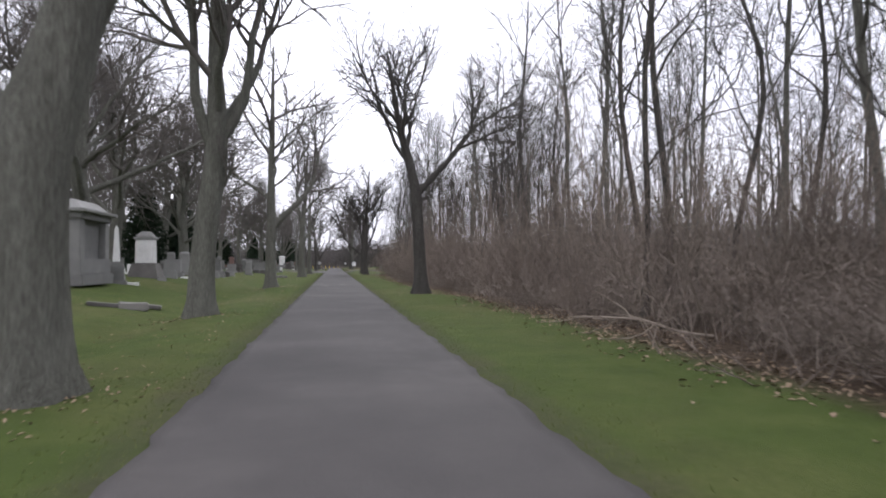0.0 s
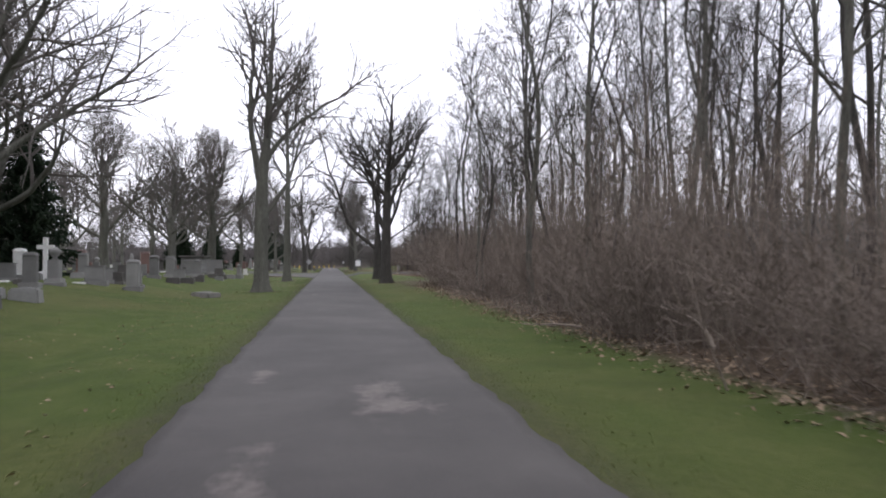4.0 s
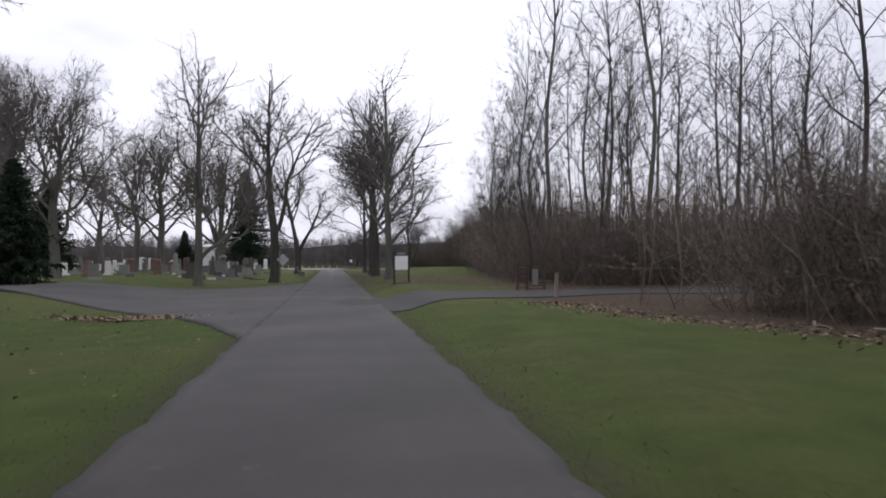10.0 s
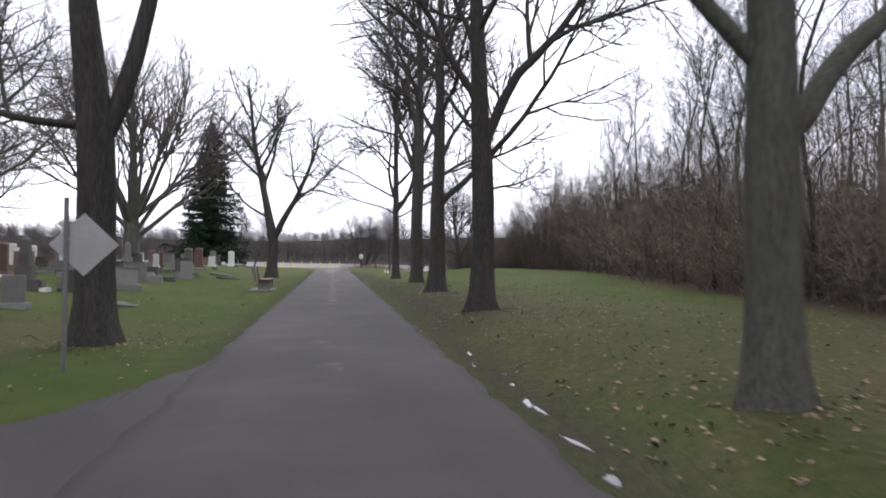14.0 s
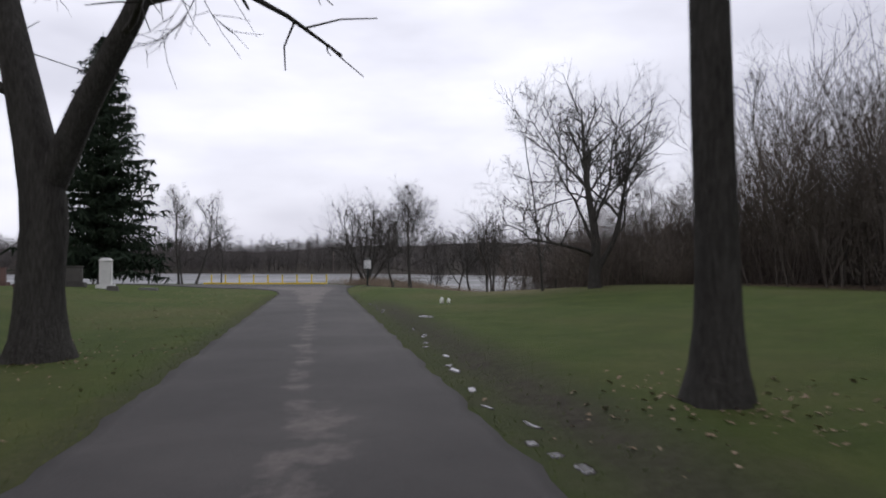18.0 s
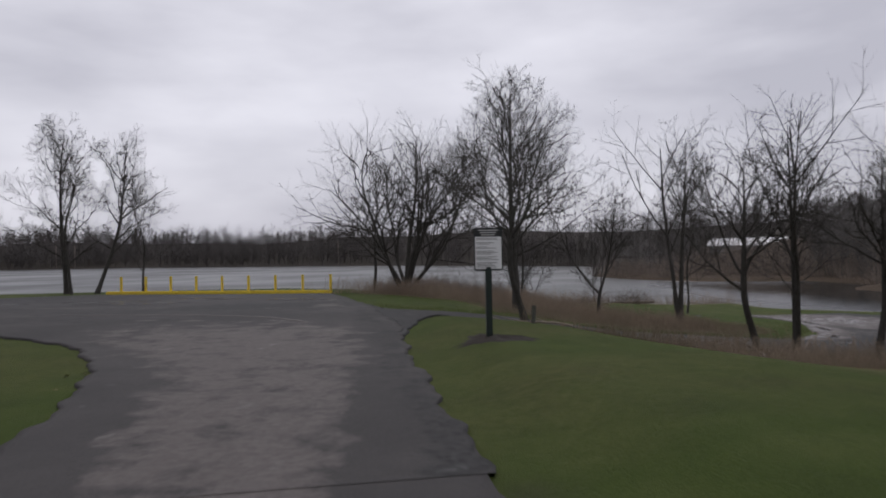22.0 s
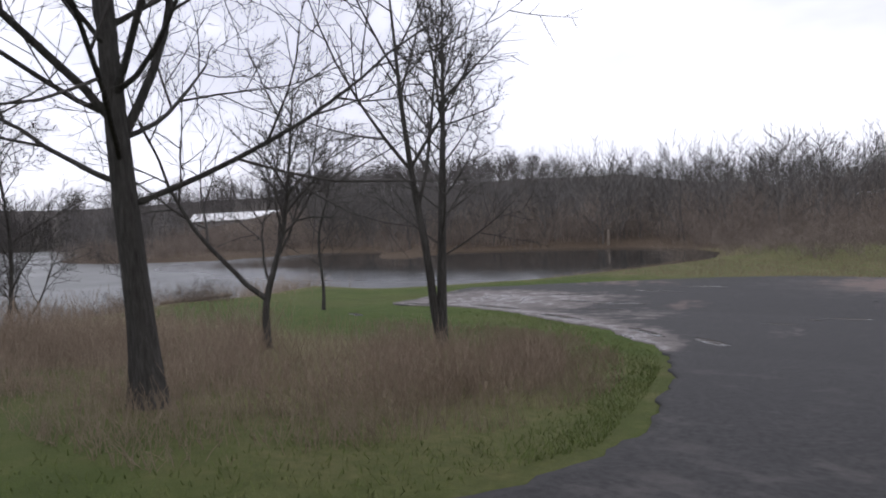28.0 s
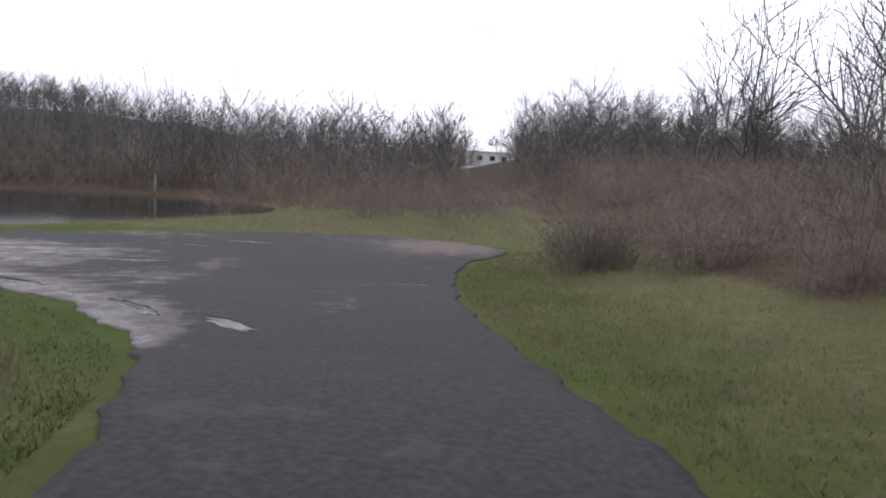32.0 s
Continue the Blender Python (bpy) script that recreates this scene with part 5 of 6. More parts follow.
def far_trees(count, seed, place, height, mat, name, label, thick=1.0, sticks=10, clear=None):
    """Bare trees of a distant wood as one mass."""
    rng = np.random.default_rng(seed)
    xy = np.array([place(rng) for _ in range(count)])
    if clear:
        xy = xy[~clear(xy[:, 0], xy[:, 1])]
    xy = xy[wet(xy[:, 0], xy[:, 1]) < -0.5]
    count = len(xy)
    h = height * rng.uniform(0.45, 1.15, count)
    base = np.stack([xy[:, 0], xy[:, 1], gz(xy[:, 0], xy[:, 1]) - 0.2], -1)
    p, r = grow(base, norm(np.stack([rng.normal(size=count) * 0.08, rng.normal(size=count) * 0.08, np.ones(count)], -1)), h, 0.009 * h * (0.5 + 0.5 * thick), 3, 0.04, 0.1, rng, 0.15)
    q, k = grow(*sprout(p, r, h, sticks, 0.1, 0.98, 46, 0.5, rng, thin=0.03 * thick), 2, 0.12, 0.1, rng, 0.4)
    l2 = np.linalg.norm(np.diff(q, axis=1), axis=-1).sum(1)
    q2, k2 = grow(*sprout(q, k, l2, 11, 0.15, 1.0, 38, 0.55, rng, thin=0.017 * thick), 1, 0.12, 0.06, rng, 0.5)
    me = mesh_from(name, *merged([tubes(p, r, 3), tubes(q, k, 3), tubes(q2, k2, 1)]))
    me.materials.append(mat)
    return tagged(new(name, me), label, "woods", "", "stuff")


def before_house(x, y):
    """The gap in the hillside wood through which the white house shows."""
    return (np.abs(y - (222.3 - (x - 9.5) * 0.0784)) < 3.4) & (x < 171)


def before_hall(x, y):
    """The gap in the woods on the point before the long building."""
    return (np.abs((x - 3) * 0.789 - (y - 221) * 0.614) < 11) & (y < 352)


FAR_X, FAR_Y = [-900, -250, -100, -60, 0, 30, 60, 82], [660, 640, 615, 580, 536, 500, 450, 400]
far_trees(2300, 3, lambda g: ((a := g.uniform(-430, 95)), float(np.interp(a, FAR_X, FAR_Y)) + 1 + abs(g.normal()) * 90), 12.5, WOOD_FAR, "far_woods", "grey-brown leafless woods on the far lake shore", 2.8)
far_trees(700, 4, lambda g: (g.uniform(60, 280), 345 + abs(g.normal()) * 70), 10.5, WOOD_FAR, "shore_woods", "grey-brown leafless woods behind the far pond shore", 2.0, 10, before_hall)
far_trees(1500, 6, lambda g: (68 + abs(g.normal()) * 45, g.uniform(120, 330)), 8.2, WOOD_MID, "hill_woods", "bare trees and scrub on the hillside beyond the lot", 0.85, 10, lambda x, y: before_house(x, y) | before_hall(x, y))
far_trees(420, 7, lambda g: (g.uniform(48, 150), 262 + g.random() * 90), 8, WOOD_MID, "point_woods", "bare scrub on the point across the pond", 1.2, 9, before_hall)
far_trees(90, 10, lambda g: (g.uniform(180, 215), g.uniform(180, 238)), 8.5, WOOD_MID, "crest_woods", "bare trees behind the white house", 1.0)
# the paler mid wood colour here stands in for haze before the woods
far_trees(1000, 8, lambda g: (-58 - abs(g.normal()) * 42, g.uniform(-20, 330)), 14, WOOD_MID, "west_woods", "grey leafless woods behind the cemetery", 1.8)
far_trees(330, 9, lambda g: (34 + abs(g.normal()) * 22, g.uniform(-10, 203)), 14, WOOD_MID, "deep_woods", "dim leafless trees deep in the wood", 1.5)
spots = [(rb.uniform(44, 70), rb.uniform(205, 240), rb.uniform(0, 6.28), rb.uniform(0.7, 1.3), rb.uniform(0.5, 0.9)) for _ in range(150)]
spots = [s for s in spots if float(wet(s[0], s[1])) < -0.8 and (s[0] > 46 or s[1] < 214)]
spots += [(rb.gauss(29.0, 1.4), rb.gauss(217.9, 0.6), rb.uniform(0, 6.28), rb.uniform(0.5, 0.75), 0.8) for _ in range(22)]
spots += [(rb.gauss(25.6, 0.7), rb.gauss(215.6, 0.5), rb.uniform(0, 6.28), rb.uniform(0.5, 0.8), 0.9) for _ in range(9)]
spots += [(rb.gauss(21.2, 0.5), rb.gauss(215.0, 0.4), rb.uniform(0, 6.28), rb.uniform(0.4, 0.6), 0.9) for _ in range(5)]
spots += [(rb.uniform(18, 48), rb.uniform(203, 213.0), rb.uniform(0, 6.28), rb.uniform(0.5, 0.9), 0.75) for _ in range(120)]
scatter("scrub", BUSHES, spots, BRUSH, "low leafless scrub round the lot", "brush")
spots = [(66 + abs(rb.gauss(0, 38)), rb.uniform(150, 325), rb.uniform(0, 6.28), rb.uniform(1.0, 2.2), 0.85) for _ in range(1100)]
spots += [(rb.uniform(48, 70), rb.uniform(255, 345), rb.uniform(0, 6.28), rb.uniform(0.8, 1.3), 0.85) for _ in range(260)]
spots = [s for s in spots if float(wet(s[0], s[1])) < -0.8 and not (before_house(s[0], s[1]) and (s[0] > 95 or s[3] > 1.3))]
scatter("hill_scrub", SCRUB, spots, BRUSH, "brown scrub on the hillside", "brush")
spots = [(rb.uniform(4, 11.5), rb.uniform(238.5, 245), rb.uniform(0, 6.28), rb.uniform(0.45, 0.8), 0.7) for _ in range(45)]
spots += [(rb.uniform(14, 22), rb.uniform(245, 249), rb.uniform(0, 6.28), rb.uniform(0.4, 0.7), 0.6) for _ in range(16)]
spots = [s for s in spots if float(wet(s[0], s[1])) < -0.4]
scatter("shore_brush", BUSHES, spots, BRUSH_DARK, "tangled leafless brush on the lake bank", "brush")


SOUTH_X, SOUTH_Y = [6, 9, 12.5, 16.5, 19.3, 22, 26.8, 30, 34], [220.1, 220.2, 220.5, 220.9, 221.3, 221.6, 221.5, 220.9, 219.3]


def reeds(name, count, place, height, mat, label, seed, thick=0.006):
    rng = np.random.default_rng(seed)
    xy = np.array([place(rng) for _ in range(count)])
    px, py = xy.T
    lush = np.sin(1.7 * px + 0.9 * np.sin(2.3 * py)) * np.sin(2.1 * py + 0.8 * np.sin(1.4 * px)) + 0.5 * np.sin(5.3 * px + 4.1 * py)
    keep = (wet(px, py) < -0.15) & (lush + 1.6 * rng.random(count) > 0.45)
    xy, lush = xy[keep], lush[keep]
    n = len(xy)
    base = np.stack([xy[:, 0], xy[:, 1], gz(xy[:, 0], xy[:, 1]) - 0.02], -1)
    h = height * rng.uniform(0.4, 1.15, n) * (1.0 + 0.3 * lush)
    p, r = grow(base, norm(np.stack([rng.normal(size=n) * 0.28, rng.normal(size=n) * 0.28, np.ones(n)], -1)), h, np.full(n, thick), 3, 0.14, -0.02, rng, 0.5)
    me = mesh_from(name, *merged([tubes(p, r, 3)]))
    me.materials.append(mat)
    return tagged(new(name, me), label, "dry plants", "", "stuff")


reeds("dry_weeds", 6500, lambda g: ((a := g.uniform(6.6, 14.6)), float(np.interp(a, [6.5, 8, 10, 12, 14.6], [228.0, 225.9, 225.0, 225.3, 226.6])) + abs(g.normal()) * 2.4), 0.5, REED, "dry reddish weeds on the grass by the lot", 21, 0.004)
reeds("pale_weeds", 13000, lambda g: ((a := g.uniform(6, 18)), float(np.interp(a, [6, 9, 12, 15, 18], [225.4, 224.4, 224.5, 225.6, 228.0])) + abs(g.normal()) * 3.4), 0.26, STRAW, "pale straw-coloured weeds on the grass by the lot", 25, 0.0035)
reeds("slope_straw", 17000, lambda g: ((a := g.uniform(8, 34)), float(np.interp(a, SOUTH_X, SOUTH_Y)) - 0.3 - abs(g.normal()) * 3.0), 0.14, STRAW, "short dry grass on the slope by the branch road", 26, 0.003)
reeds("shore_reeds", 5200, lambda g: ((a := g.uniform(0.5, 31)), float(np.interp(a, [p[0] for p in LAKE[3:13]], [p[1] for p in LAKE[3:13]])) - abs(g.normal()) * 1.7 - 0.2), 0.85, REED, "reddish-brown reeds and weeds along the shore", 22)
reeds("clump_weeds", 1500, lambda g: (4.6 + g.normal() * 1.7, 237.6 + g.normal() * 1.0), 0.7, REED, "reddish dead weeds round the foot of the tree clump", 27)
reeds("lawn_end_weeds", 11000, lambda g: (lambda a, d: (a + 0.72 * d, float(np.interp(a, WEED_X, WEED_Y)) + 0.7 * d))(g.uniform(2.6, 9.2), abs(g.normal()) * 4.0 + 0.1), 0.75, REED, "reddish dead weeds between the lawn and the lake", 29, 0.005)
reeds("bramble", 900, lambda g: (float(np.interp((a := g.random()), [0, 0.4, 0.75, 1], [5.4, 7.3, 8.9, 9.0])) + g.normal() * 0.3, float(np.interp(a, [0, 0.4, 0.75, 1], [219.0, 218.0, 215.8, 212.6])) + g.normal() * 0.3), 0.5, STRAW, "tangle of pale dead brambles at the lawn's edge", 23, 0.006)
reeds("bank_weeds", 3600, lambda g: (7.2 + g.random() * 5.5, 213 + g.random() * 6.2), 0.4, REED, "reddish dead weeds on the bank below the lawn", 28, 0.004)
reeds("strip_grass", 8000, lambda g: (g.uniform(36.5, 47), g.uniform(215, 238)), 0.22, STRAW, "pale dry grass along the pond", 24)


# ---- signs ----
def notice_board(x, y, rz):
    s = thing("notice_board", x, y, gz(x, y) - 0.05, rz, "dark green two-post notice board with a white sheet", "sign")
    for px in (-0.44, 0.44):
        part("post", box(0.1, 0.09, 1.95, px, 0.05, 0, 0.008), SIGN_GREEN, s)
    part("header", box(0.8, 0.05, 0.2, 0, 0.04, 1.72, 0.006), SIGN_GREEN, s)
    back = part("panel", box(0.8, 0.03, 0.86, 0, 0.05, 0.86, 0.004), SIGN_GREEN, s)
    sheet = part("notice_sheet", box(0.79, 0.012, 0.83, 0, 0.028, 0.875, 0.003), PAPER, s, "white printed notice")
    for k, (w, z) in enumerate([(0.62, 1.88), (0.48, 1.83), (0.44, 1.79)]):
        part("text_line", box(w, 0.004, 0.018 if k else 0.024, 0, 0.0125, z, 0), INK_PALE, s)
    r = random.Random(4)
    for k in range(17):
        if k in (5, 10, 14):
            continue
        w = r.uniform(0.35, 0.66)
        part("text_line", box(w, 0.003, 0.01, -0.33 + w / 2, 0.0205, 1.655 - k * 0.044, 0), INK_PALE, sheet)
    return s


def rules_sign(x, y, rz):
    s = thing("rules_sign", x, y, gz(x, y) - 0.05, rz, "black framed rules sign on one dark post", "sign")
    part("post", box(0.09, 0.09, 1.12, 0, 0.02, 0, 0.008), SIGN_GREEN, s)
    frame_ = part("sign_board", box(0.43, 0.035, 0.64, 0, 0, 1.06, 0.02), SIGN_BLACK, s)
    sheet = part("text_panel", box(0.395, 0.008, 0.48, 0, -0.02, 1.085, 0.002), PAPER, s, "white panel of printed rules")
    r = random.Random(6)
    for k in range(3):
        part("text_line", box(0.3 - 0.05 * k, 0.003, 0.014, 0, -0.019, 1.655 - k * 0.035, 0), INK_PALE, frame_)
    for k in range(21):
        if k in (2, 5, 8, 12, 16):
            continue
        w = r.uniform(0.16, 0.36)
        part("text_line", box(w, 0.003, 0.0075, -0.18 + w / 2, -0.0255, 1.54 - k * 0.0215, 0), INK, sheet)
    return s


board = notice_board(3.42, 138.9, 4)
board.matrix_basis = board.matrix_basis @ Matrix.Scale(0.82, 4)
rules_sign(3.05, 214.55, -6)


def mound(name, x, y, rx, ry, h, mat, label, seed):
    rng = np.random.default_rng(seed)
    a = np.linspace(0, 2 * np.pi, 36, endpoint=False)
    wob = 1 + 0.12 * np.sin(3 * a + seed) + 0.08 * np.sin(7 * a)
    v, rings = [], (1.0, 0.85, 0.6, 0.3)
    for k, q in enumerate(rings):
        px, py = x + rx * q * wob * np.cos(a), y + ry * q * wob * np.sin(a)
        v.append(np.stack([px, py, gz(px, py) - 0.02 + (0 if k == 0 else h * (1 - q * q)) + rng.normal(size=36) * (0.012 if k else 0)], -1))
    v = np.concatenate(v + [[[x, y, gz(x, y) + h]]])
    f = np.concatenate([np.stack([k * 36 + np.arange(36), k * 36 + (np.arange(36) + 1) % 36, (k + 1) * 36 + (np.arange(36) + 1) % 36, (k + 1) * 36 + np.arange(36)], -1) for k in range(3)])
    cap = np.stack([108 + np.arange(36), 108 + (np.arange(36) + 1) % 36, np.full(36, 144)], -1)
    me = smooth(mesh_from(name, v, [f, cap]))
    me.materials.append(mat)
    return tagged(new(name, me), label, "mulch bed")


mound("mulch_bed", 3.42, 138.95, 0.85, 0.6, 0.06, MULCH, "dark mulch bed with dead leaves round the notice board", 3)
mound("mulch_bed", 3.15, 214.6, 0.75, 0.6, 0.05, MULCH, "dark mulch bed round the sign post", 4)

s = thing("warning_sign", -3.3, 150.6, gz(-3.3, 150.6) - 0.05, 8, "diamond road sign seen from its bare metal back", "sign")
part("post", box(0.055, 0.035, 2.2, 0, 0, 0, 0.004), GALVANISED, s)
part("plate", box(0.56, 0.008, 0.56, 0, 0, -0.28, 0.02, Matrix.Translation((0, 0.026, 1.7)) @ Matrix.Rotation(radians(45), 4, "Y") @ Matrix.Translation((0, 0, -0.0))), METAL_GREY, s)
for z in (1.5, 1.95):
    part("bolt", box(0.02, 0.02, 0.02, 0, -0.02, z, 0.003), GALVANISED, s)

# ---- gate ----
s = thing("gate", 7.65, 131.1, gz(7.65, 131.1) - 0.03, 6, "rusty brown iron gate panel standing at the edge of the wood", "gate")
for px in (-0.56, -0.16, 0.56):
    part("post", box(0.07, 0.07, 0.97, px, 0, 0, 0.008), RUST, s)
part("top_rail", box(1.3, 0.05, 0.05, 0.04, 0, 0.965, 0.008), RUST, s)
for k in range(5):
    part("bar", box(0.36, 0.025, 0.03, -0.36, 0, 0.12 + 0.17 * k, 0.004), RUST, s)
for k in range(3):
    part("bar", box(0.66, 0.025, 0.03, 0.2, 0, 0.08 + 0.1 * k, 0.004), RUST, s)
part("pale_plate", box(0.26, 0.02, 0.62, 0.16, -0.05, 0.22, 0.1), CONCRETE, s, "pale hanging plate")
for x, y, h in ((7.3, 127.1, 0.85),):
    b = thing("marker_post", x, y, gz(x, y) - 0.05, 10, "weathered pale wooden marker post beside the drive", "post")
    part("post", box(0.1, 0.1, h, 0, 0, 0, 0.012), DEADWOOD, b)

# ---- bench ----
s = thing("park_bench", -2.85, 170.1, gz(-2.85, 170.1), 0, "weathered wooden slat bench with concrete legs on a slab", "bench")
part("slab", box(0.95, 2.05, 0.07, 0.0, 0, 0, 0.01), CONCRETE, s, "concrete slab")
for py in (-0.62, 0.62):
    part("leg", box(0.5, 0.11, 0.4, 0.12, py, 0.06, 0.015), CONCRETE, s, "concrete leg")
    part("back_support", box(0.09, 0.1, 0.62, -0.2, py, 0.4, 0.012, Matrix.Rotation(radians(-12), 4, "Y") @ Matrix.Translation((-0.0, 0, 0))), CONCRETE, s, "concrete back support")
for k in range(4):
    part("seat_slat", box(0.105, 1.8, 0.04, -0.06 + 0.118 * k, 0, 0.455, 0.006), TIMBER, s)
for k in range(3):
    part("back_slat", box(0.038, 1.8, 0.115, -0.285 - 0.026 * k, 0, 0.58 + 0.13 * k, 0.006, None), TIMBER, s)

# ---- parking rail by the lake ----
s = thing("parking_rail", -4.72, 240.0, 0, -22.4, "yellow painted timber rail with posts beside the lake", "barrier")
turn = radians(-22.4)
n_posts = 9


def rail_z(u, v):
    """Ground under a point of the rail, u along it and v across."""
    return gz(-4.72 + u * math.cos(turn) - v * math.sin(turn), 240.0 + u * math.sin(turn) + v * math.cos(turn))


for k in range(n_posts):
    px = -5.55 + 11.65 * k / (n_posts - 1)
    part("post", box(0.1, 0.1, 0.97, px, 0.2, rail_z(px, 0.2) - 0.05, 0.01), YELLOW, s)
for k in range(3):
    x0 = -6.25 + 4.17 * k
    part("beam", box(4.13, 0.2, 0.16, x0 + 2.08, 0, rail_z(x0 + 2.08, 0) + 0.01, 0.02), YELLOW, s)


# ---- milk jugs ----
def milk_jug():
    prof = [(0.05, 0), (0.072, 0.006), (0.076, 0.02), (0.076, 0.15), (0.068, 0.185), (0.045, 0.22), (0.022, 0.238), (0.02, 0.255)]
    s = thing("milk_jug", 0, 0, 0, 0, "white translucent plastic milk jug standing in the grass", "jug", "milk jugs")
    part("body", lathe(prof, 20), WHITE_PLASTIC, s)
    t = np.linspace(0, 1, 9)
    path = np.stack([0.045 + 0.05 * np.sin(t * 3.14), 0 * t, 0.225 - 0.1 * t], -1)[None]
    part("handle", smooth(mesh_from("handle", *tubes(path, np.full((1, 9), 0.012), 8))), WHITE_PLASTIC, s)
    part("cap", lathe([(0.019, 0.253), (0.021, 0.255), (0.021, 0.272), (0.017, 0.275)], 16), WHITE_PLASTIC, s)
    return s


jug = milk_jug()
jug.matrix_basis = pose(4.38, 198.05, gz(4.38, 198.05), 0, 0, 20) @ Matrix.Scale(0.82, 4)
copy_thing(jug, pose(4.62, 198.05, gz(4.62, 198.05), 0, 0, -10) @ Matrix.Scale(0.82, 4))

# ---- cemetery ----
SITES = "cemetery monuments"


def headstone(kind, mat, label):
    s = thing("headstone", 0, 0, -5, 0, label, "gravestone", SITES)
    if kind == "slab":
        part("plinth", box(0.85, 0.4, 0.25, 0, 0, -0.08, 0.02), mat, s)
        bm = box(0.6, 0.16, 0.8, 0, 0, 0.16, 0.015)
        for v in bm.verts:
            if v.co.z > 0.7:
                v.co.z += 0.16 * max(0, 1 - (v.co.x / 0.3) ** 2)
        part("stone", bm, mat, s)
    elif kind == "block":
        part("plinth", box(1.25, 0.5, 0.3, 0, 0, -0.1, 0.03), mat, s)
        part("stone", box(1.0, 0.3, 0.75, 0, 0, 0.19, 0.04, None, 0.94), mat, s)
        part("cap", box(1.04, 0.33, 0.07, 0, 0, 0.93, 0.03), mat, s)
    elif kind == "low":
        part("stone", box(0.75, 0.4, 0.42, 0, 0, -0.1, 0.05, None, 0.9), mat, s)
    elif kind == "flat":
        part("stone", box(0.8, 0.5, 0.2, 0, 0, -0.1, 0.02), mat, s)
    elif kind == "obelisk":
        part("plinth", box(0.8, 0.8, 0.35, 0, 0, -0.1, 0.03), mat, s)
        part("die", box(0.55, 0.55, 0.55, 0, 0, 0.24, 0.02), mat, s)
        part("shaft", box(0.38, 0.38, 0.95, 0, 0, 0.78, 0.015, None, 0.72), mat, s)
        part("tip", box(0.28, 0.28, 0.17, 0, 0, 1.72, 0.0, None, 0.1), mat, s)
    elif kind == "spire":
        part("plinth", box(0.9, 0.9, 0.5, 0, 0, -0.1, 0.03), mat, s)
        part("shaft", box(0.42, 0.42, 2.6, 0, 0, 0.4, 0.015, None, 0.5), mat, s)
        part("tip", box(0.21, 0.21, 0.25, 0, 0, 2.99, 0.0, None, 0.1), mat, s)
    elif kind == "pillar":
        part("plinth", box(0.8, 0.5, 0.3, 0, 0, -0.1, 0.03), mat, s)
        part("stone", box(0.55, 0.3, 1.15, 0, 0, 0.19, 0.03), mat, s)
        part("cap", box(0.66, 0.4, 0.16, 0, 0, 1.33, 0.04, None, 0.6), mat, s)
    elif kind == "urn":
        part("plinth", box(0.6, 0.6, 0.3, 0, 0, -0.1, 0.03), mat, s)
        part("die", box(0.42, 0.42, 0.75, 0, 0, 0.19, 0.02), mat, s)
        part("urn", lathe([(0.06, 0.93), (0.14, 0.95), (0.07, 1.02), (0.2, 1.16), (0.24, 1.3), (0.18, 1.36), (0.05, 1.45)], 18), mat, s)
    elif kind == "cross":
        part("plinth", box(0.7, 0.5, 0.45, 0, 0, -0.1, 0.03), mat, s)
        part("upright", box(0.18, 0.15, 1.5, 0, 0, 0.34, 0.015), mat, s)
        part("arm", box(0.7, 0.155, 0.18, 0, 0, 1.33, 0.015), mat, s)
    return s


KINDS = {}
for kind, mats in {"slab": (GRANITE, MARBLE), "block": (GRANITE, GRANITE_DARK, STONE_RED), "low": (GRANITE, GRANITE_DARK), "flat": (MARBLE, GRANITE), "obelisk": (GRANITE, GRANITE_DARK), "spire": (MARBLE,), "pillar": (GRANITE, STONE_RED, MARBLE), "urn": (GRANITE,), "cross": (MARBLE,)}.items():
    for m in mats:
        tone = {"granite": "grey granite", "granite_dark": "dark grey granite", "marble": "white marble", "red_granite": "red granite"}[m.name]
        word = {"slab": "upright headstone with a rounded top", "block": "broad headstone on a plinth", "low": "low block grave marker", "flat": "flat grave marker in the grass", "obelisk": "obelisk gravestone on a stepped base",
                "spire": "tall slender obelisk", "pillar": "narrow pillar headstone with a cap", "urn": "gravestone topped with an urn", "cross": "cross gravestone on a base"}[kind]
        KINDS[kind, m.name] = headstone(kind, m, "weathered " + tone + " " + word)
used = set()


def grave(kind, mat, x, y, rz=0, sx=1.0, sz=None):
    ob = KINDS[kind, mat]
    m = pose(x, y, gz(x, y), 0, 0, rz) @ Matrix.Diagonal((sx, sx, sz or sx, 1))
    if (kind, mat) in used:
        ob = copy_thing(ob, m)
    used.add((kind, mat))
    ob.matrix_basis = m
    return ob


BRIM = 0.85  # stones of the rows by the junction are small
def roadside_grave(shape, stone, x, y, turn, size):
    """One of the stones nearest the lane."""
    grave(shape, stone, x, y, turn, size * (BRIM if 78 < y < 118 else 1.0))


roadside_grave("flat", "marble", -9.5, 47.5, 8, 0.9)
roadside_grave("slab", "granite", -11.0, 50.5, 5, 0.9)
roadside_grave("low", "granite", -10.2, 57.5, 0, 1.5)
roadside_grave("block", "granite", -10.6, 60.5, 0, 1.1)
roadside_grave("flat", "marble", -9.4, 60.0, 0, 1.4)
roadside_grave("pillar", "granite", -10.7, 64.5, 0, 1.1)
roadside_grave("block", "granite", -10.9, 68.3, 0, 1.35)
roadside_grave("pillar", "marble", -10.5, 72.3, 0, 0.95)
roadside_grave("pillar", "red_granite", -11.2, 75.8, 0, 1.1)
roadside_grave("spire", "marble", -14.5, 62.0, 0, 1.0)
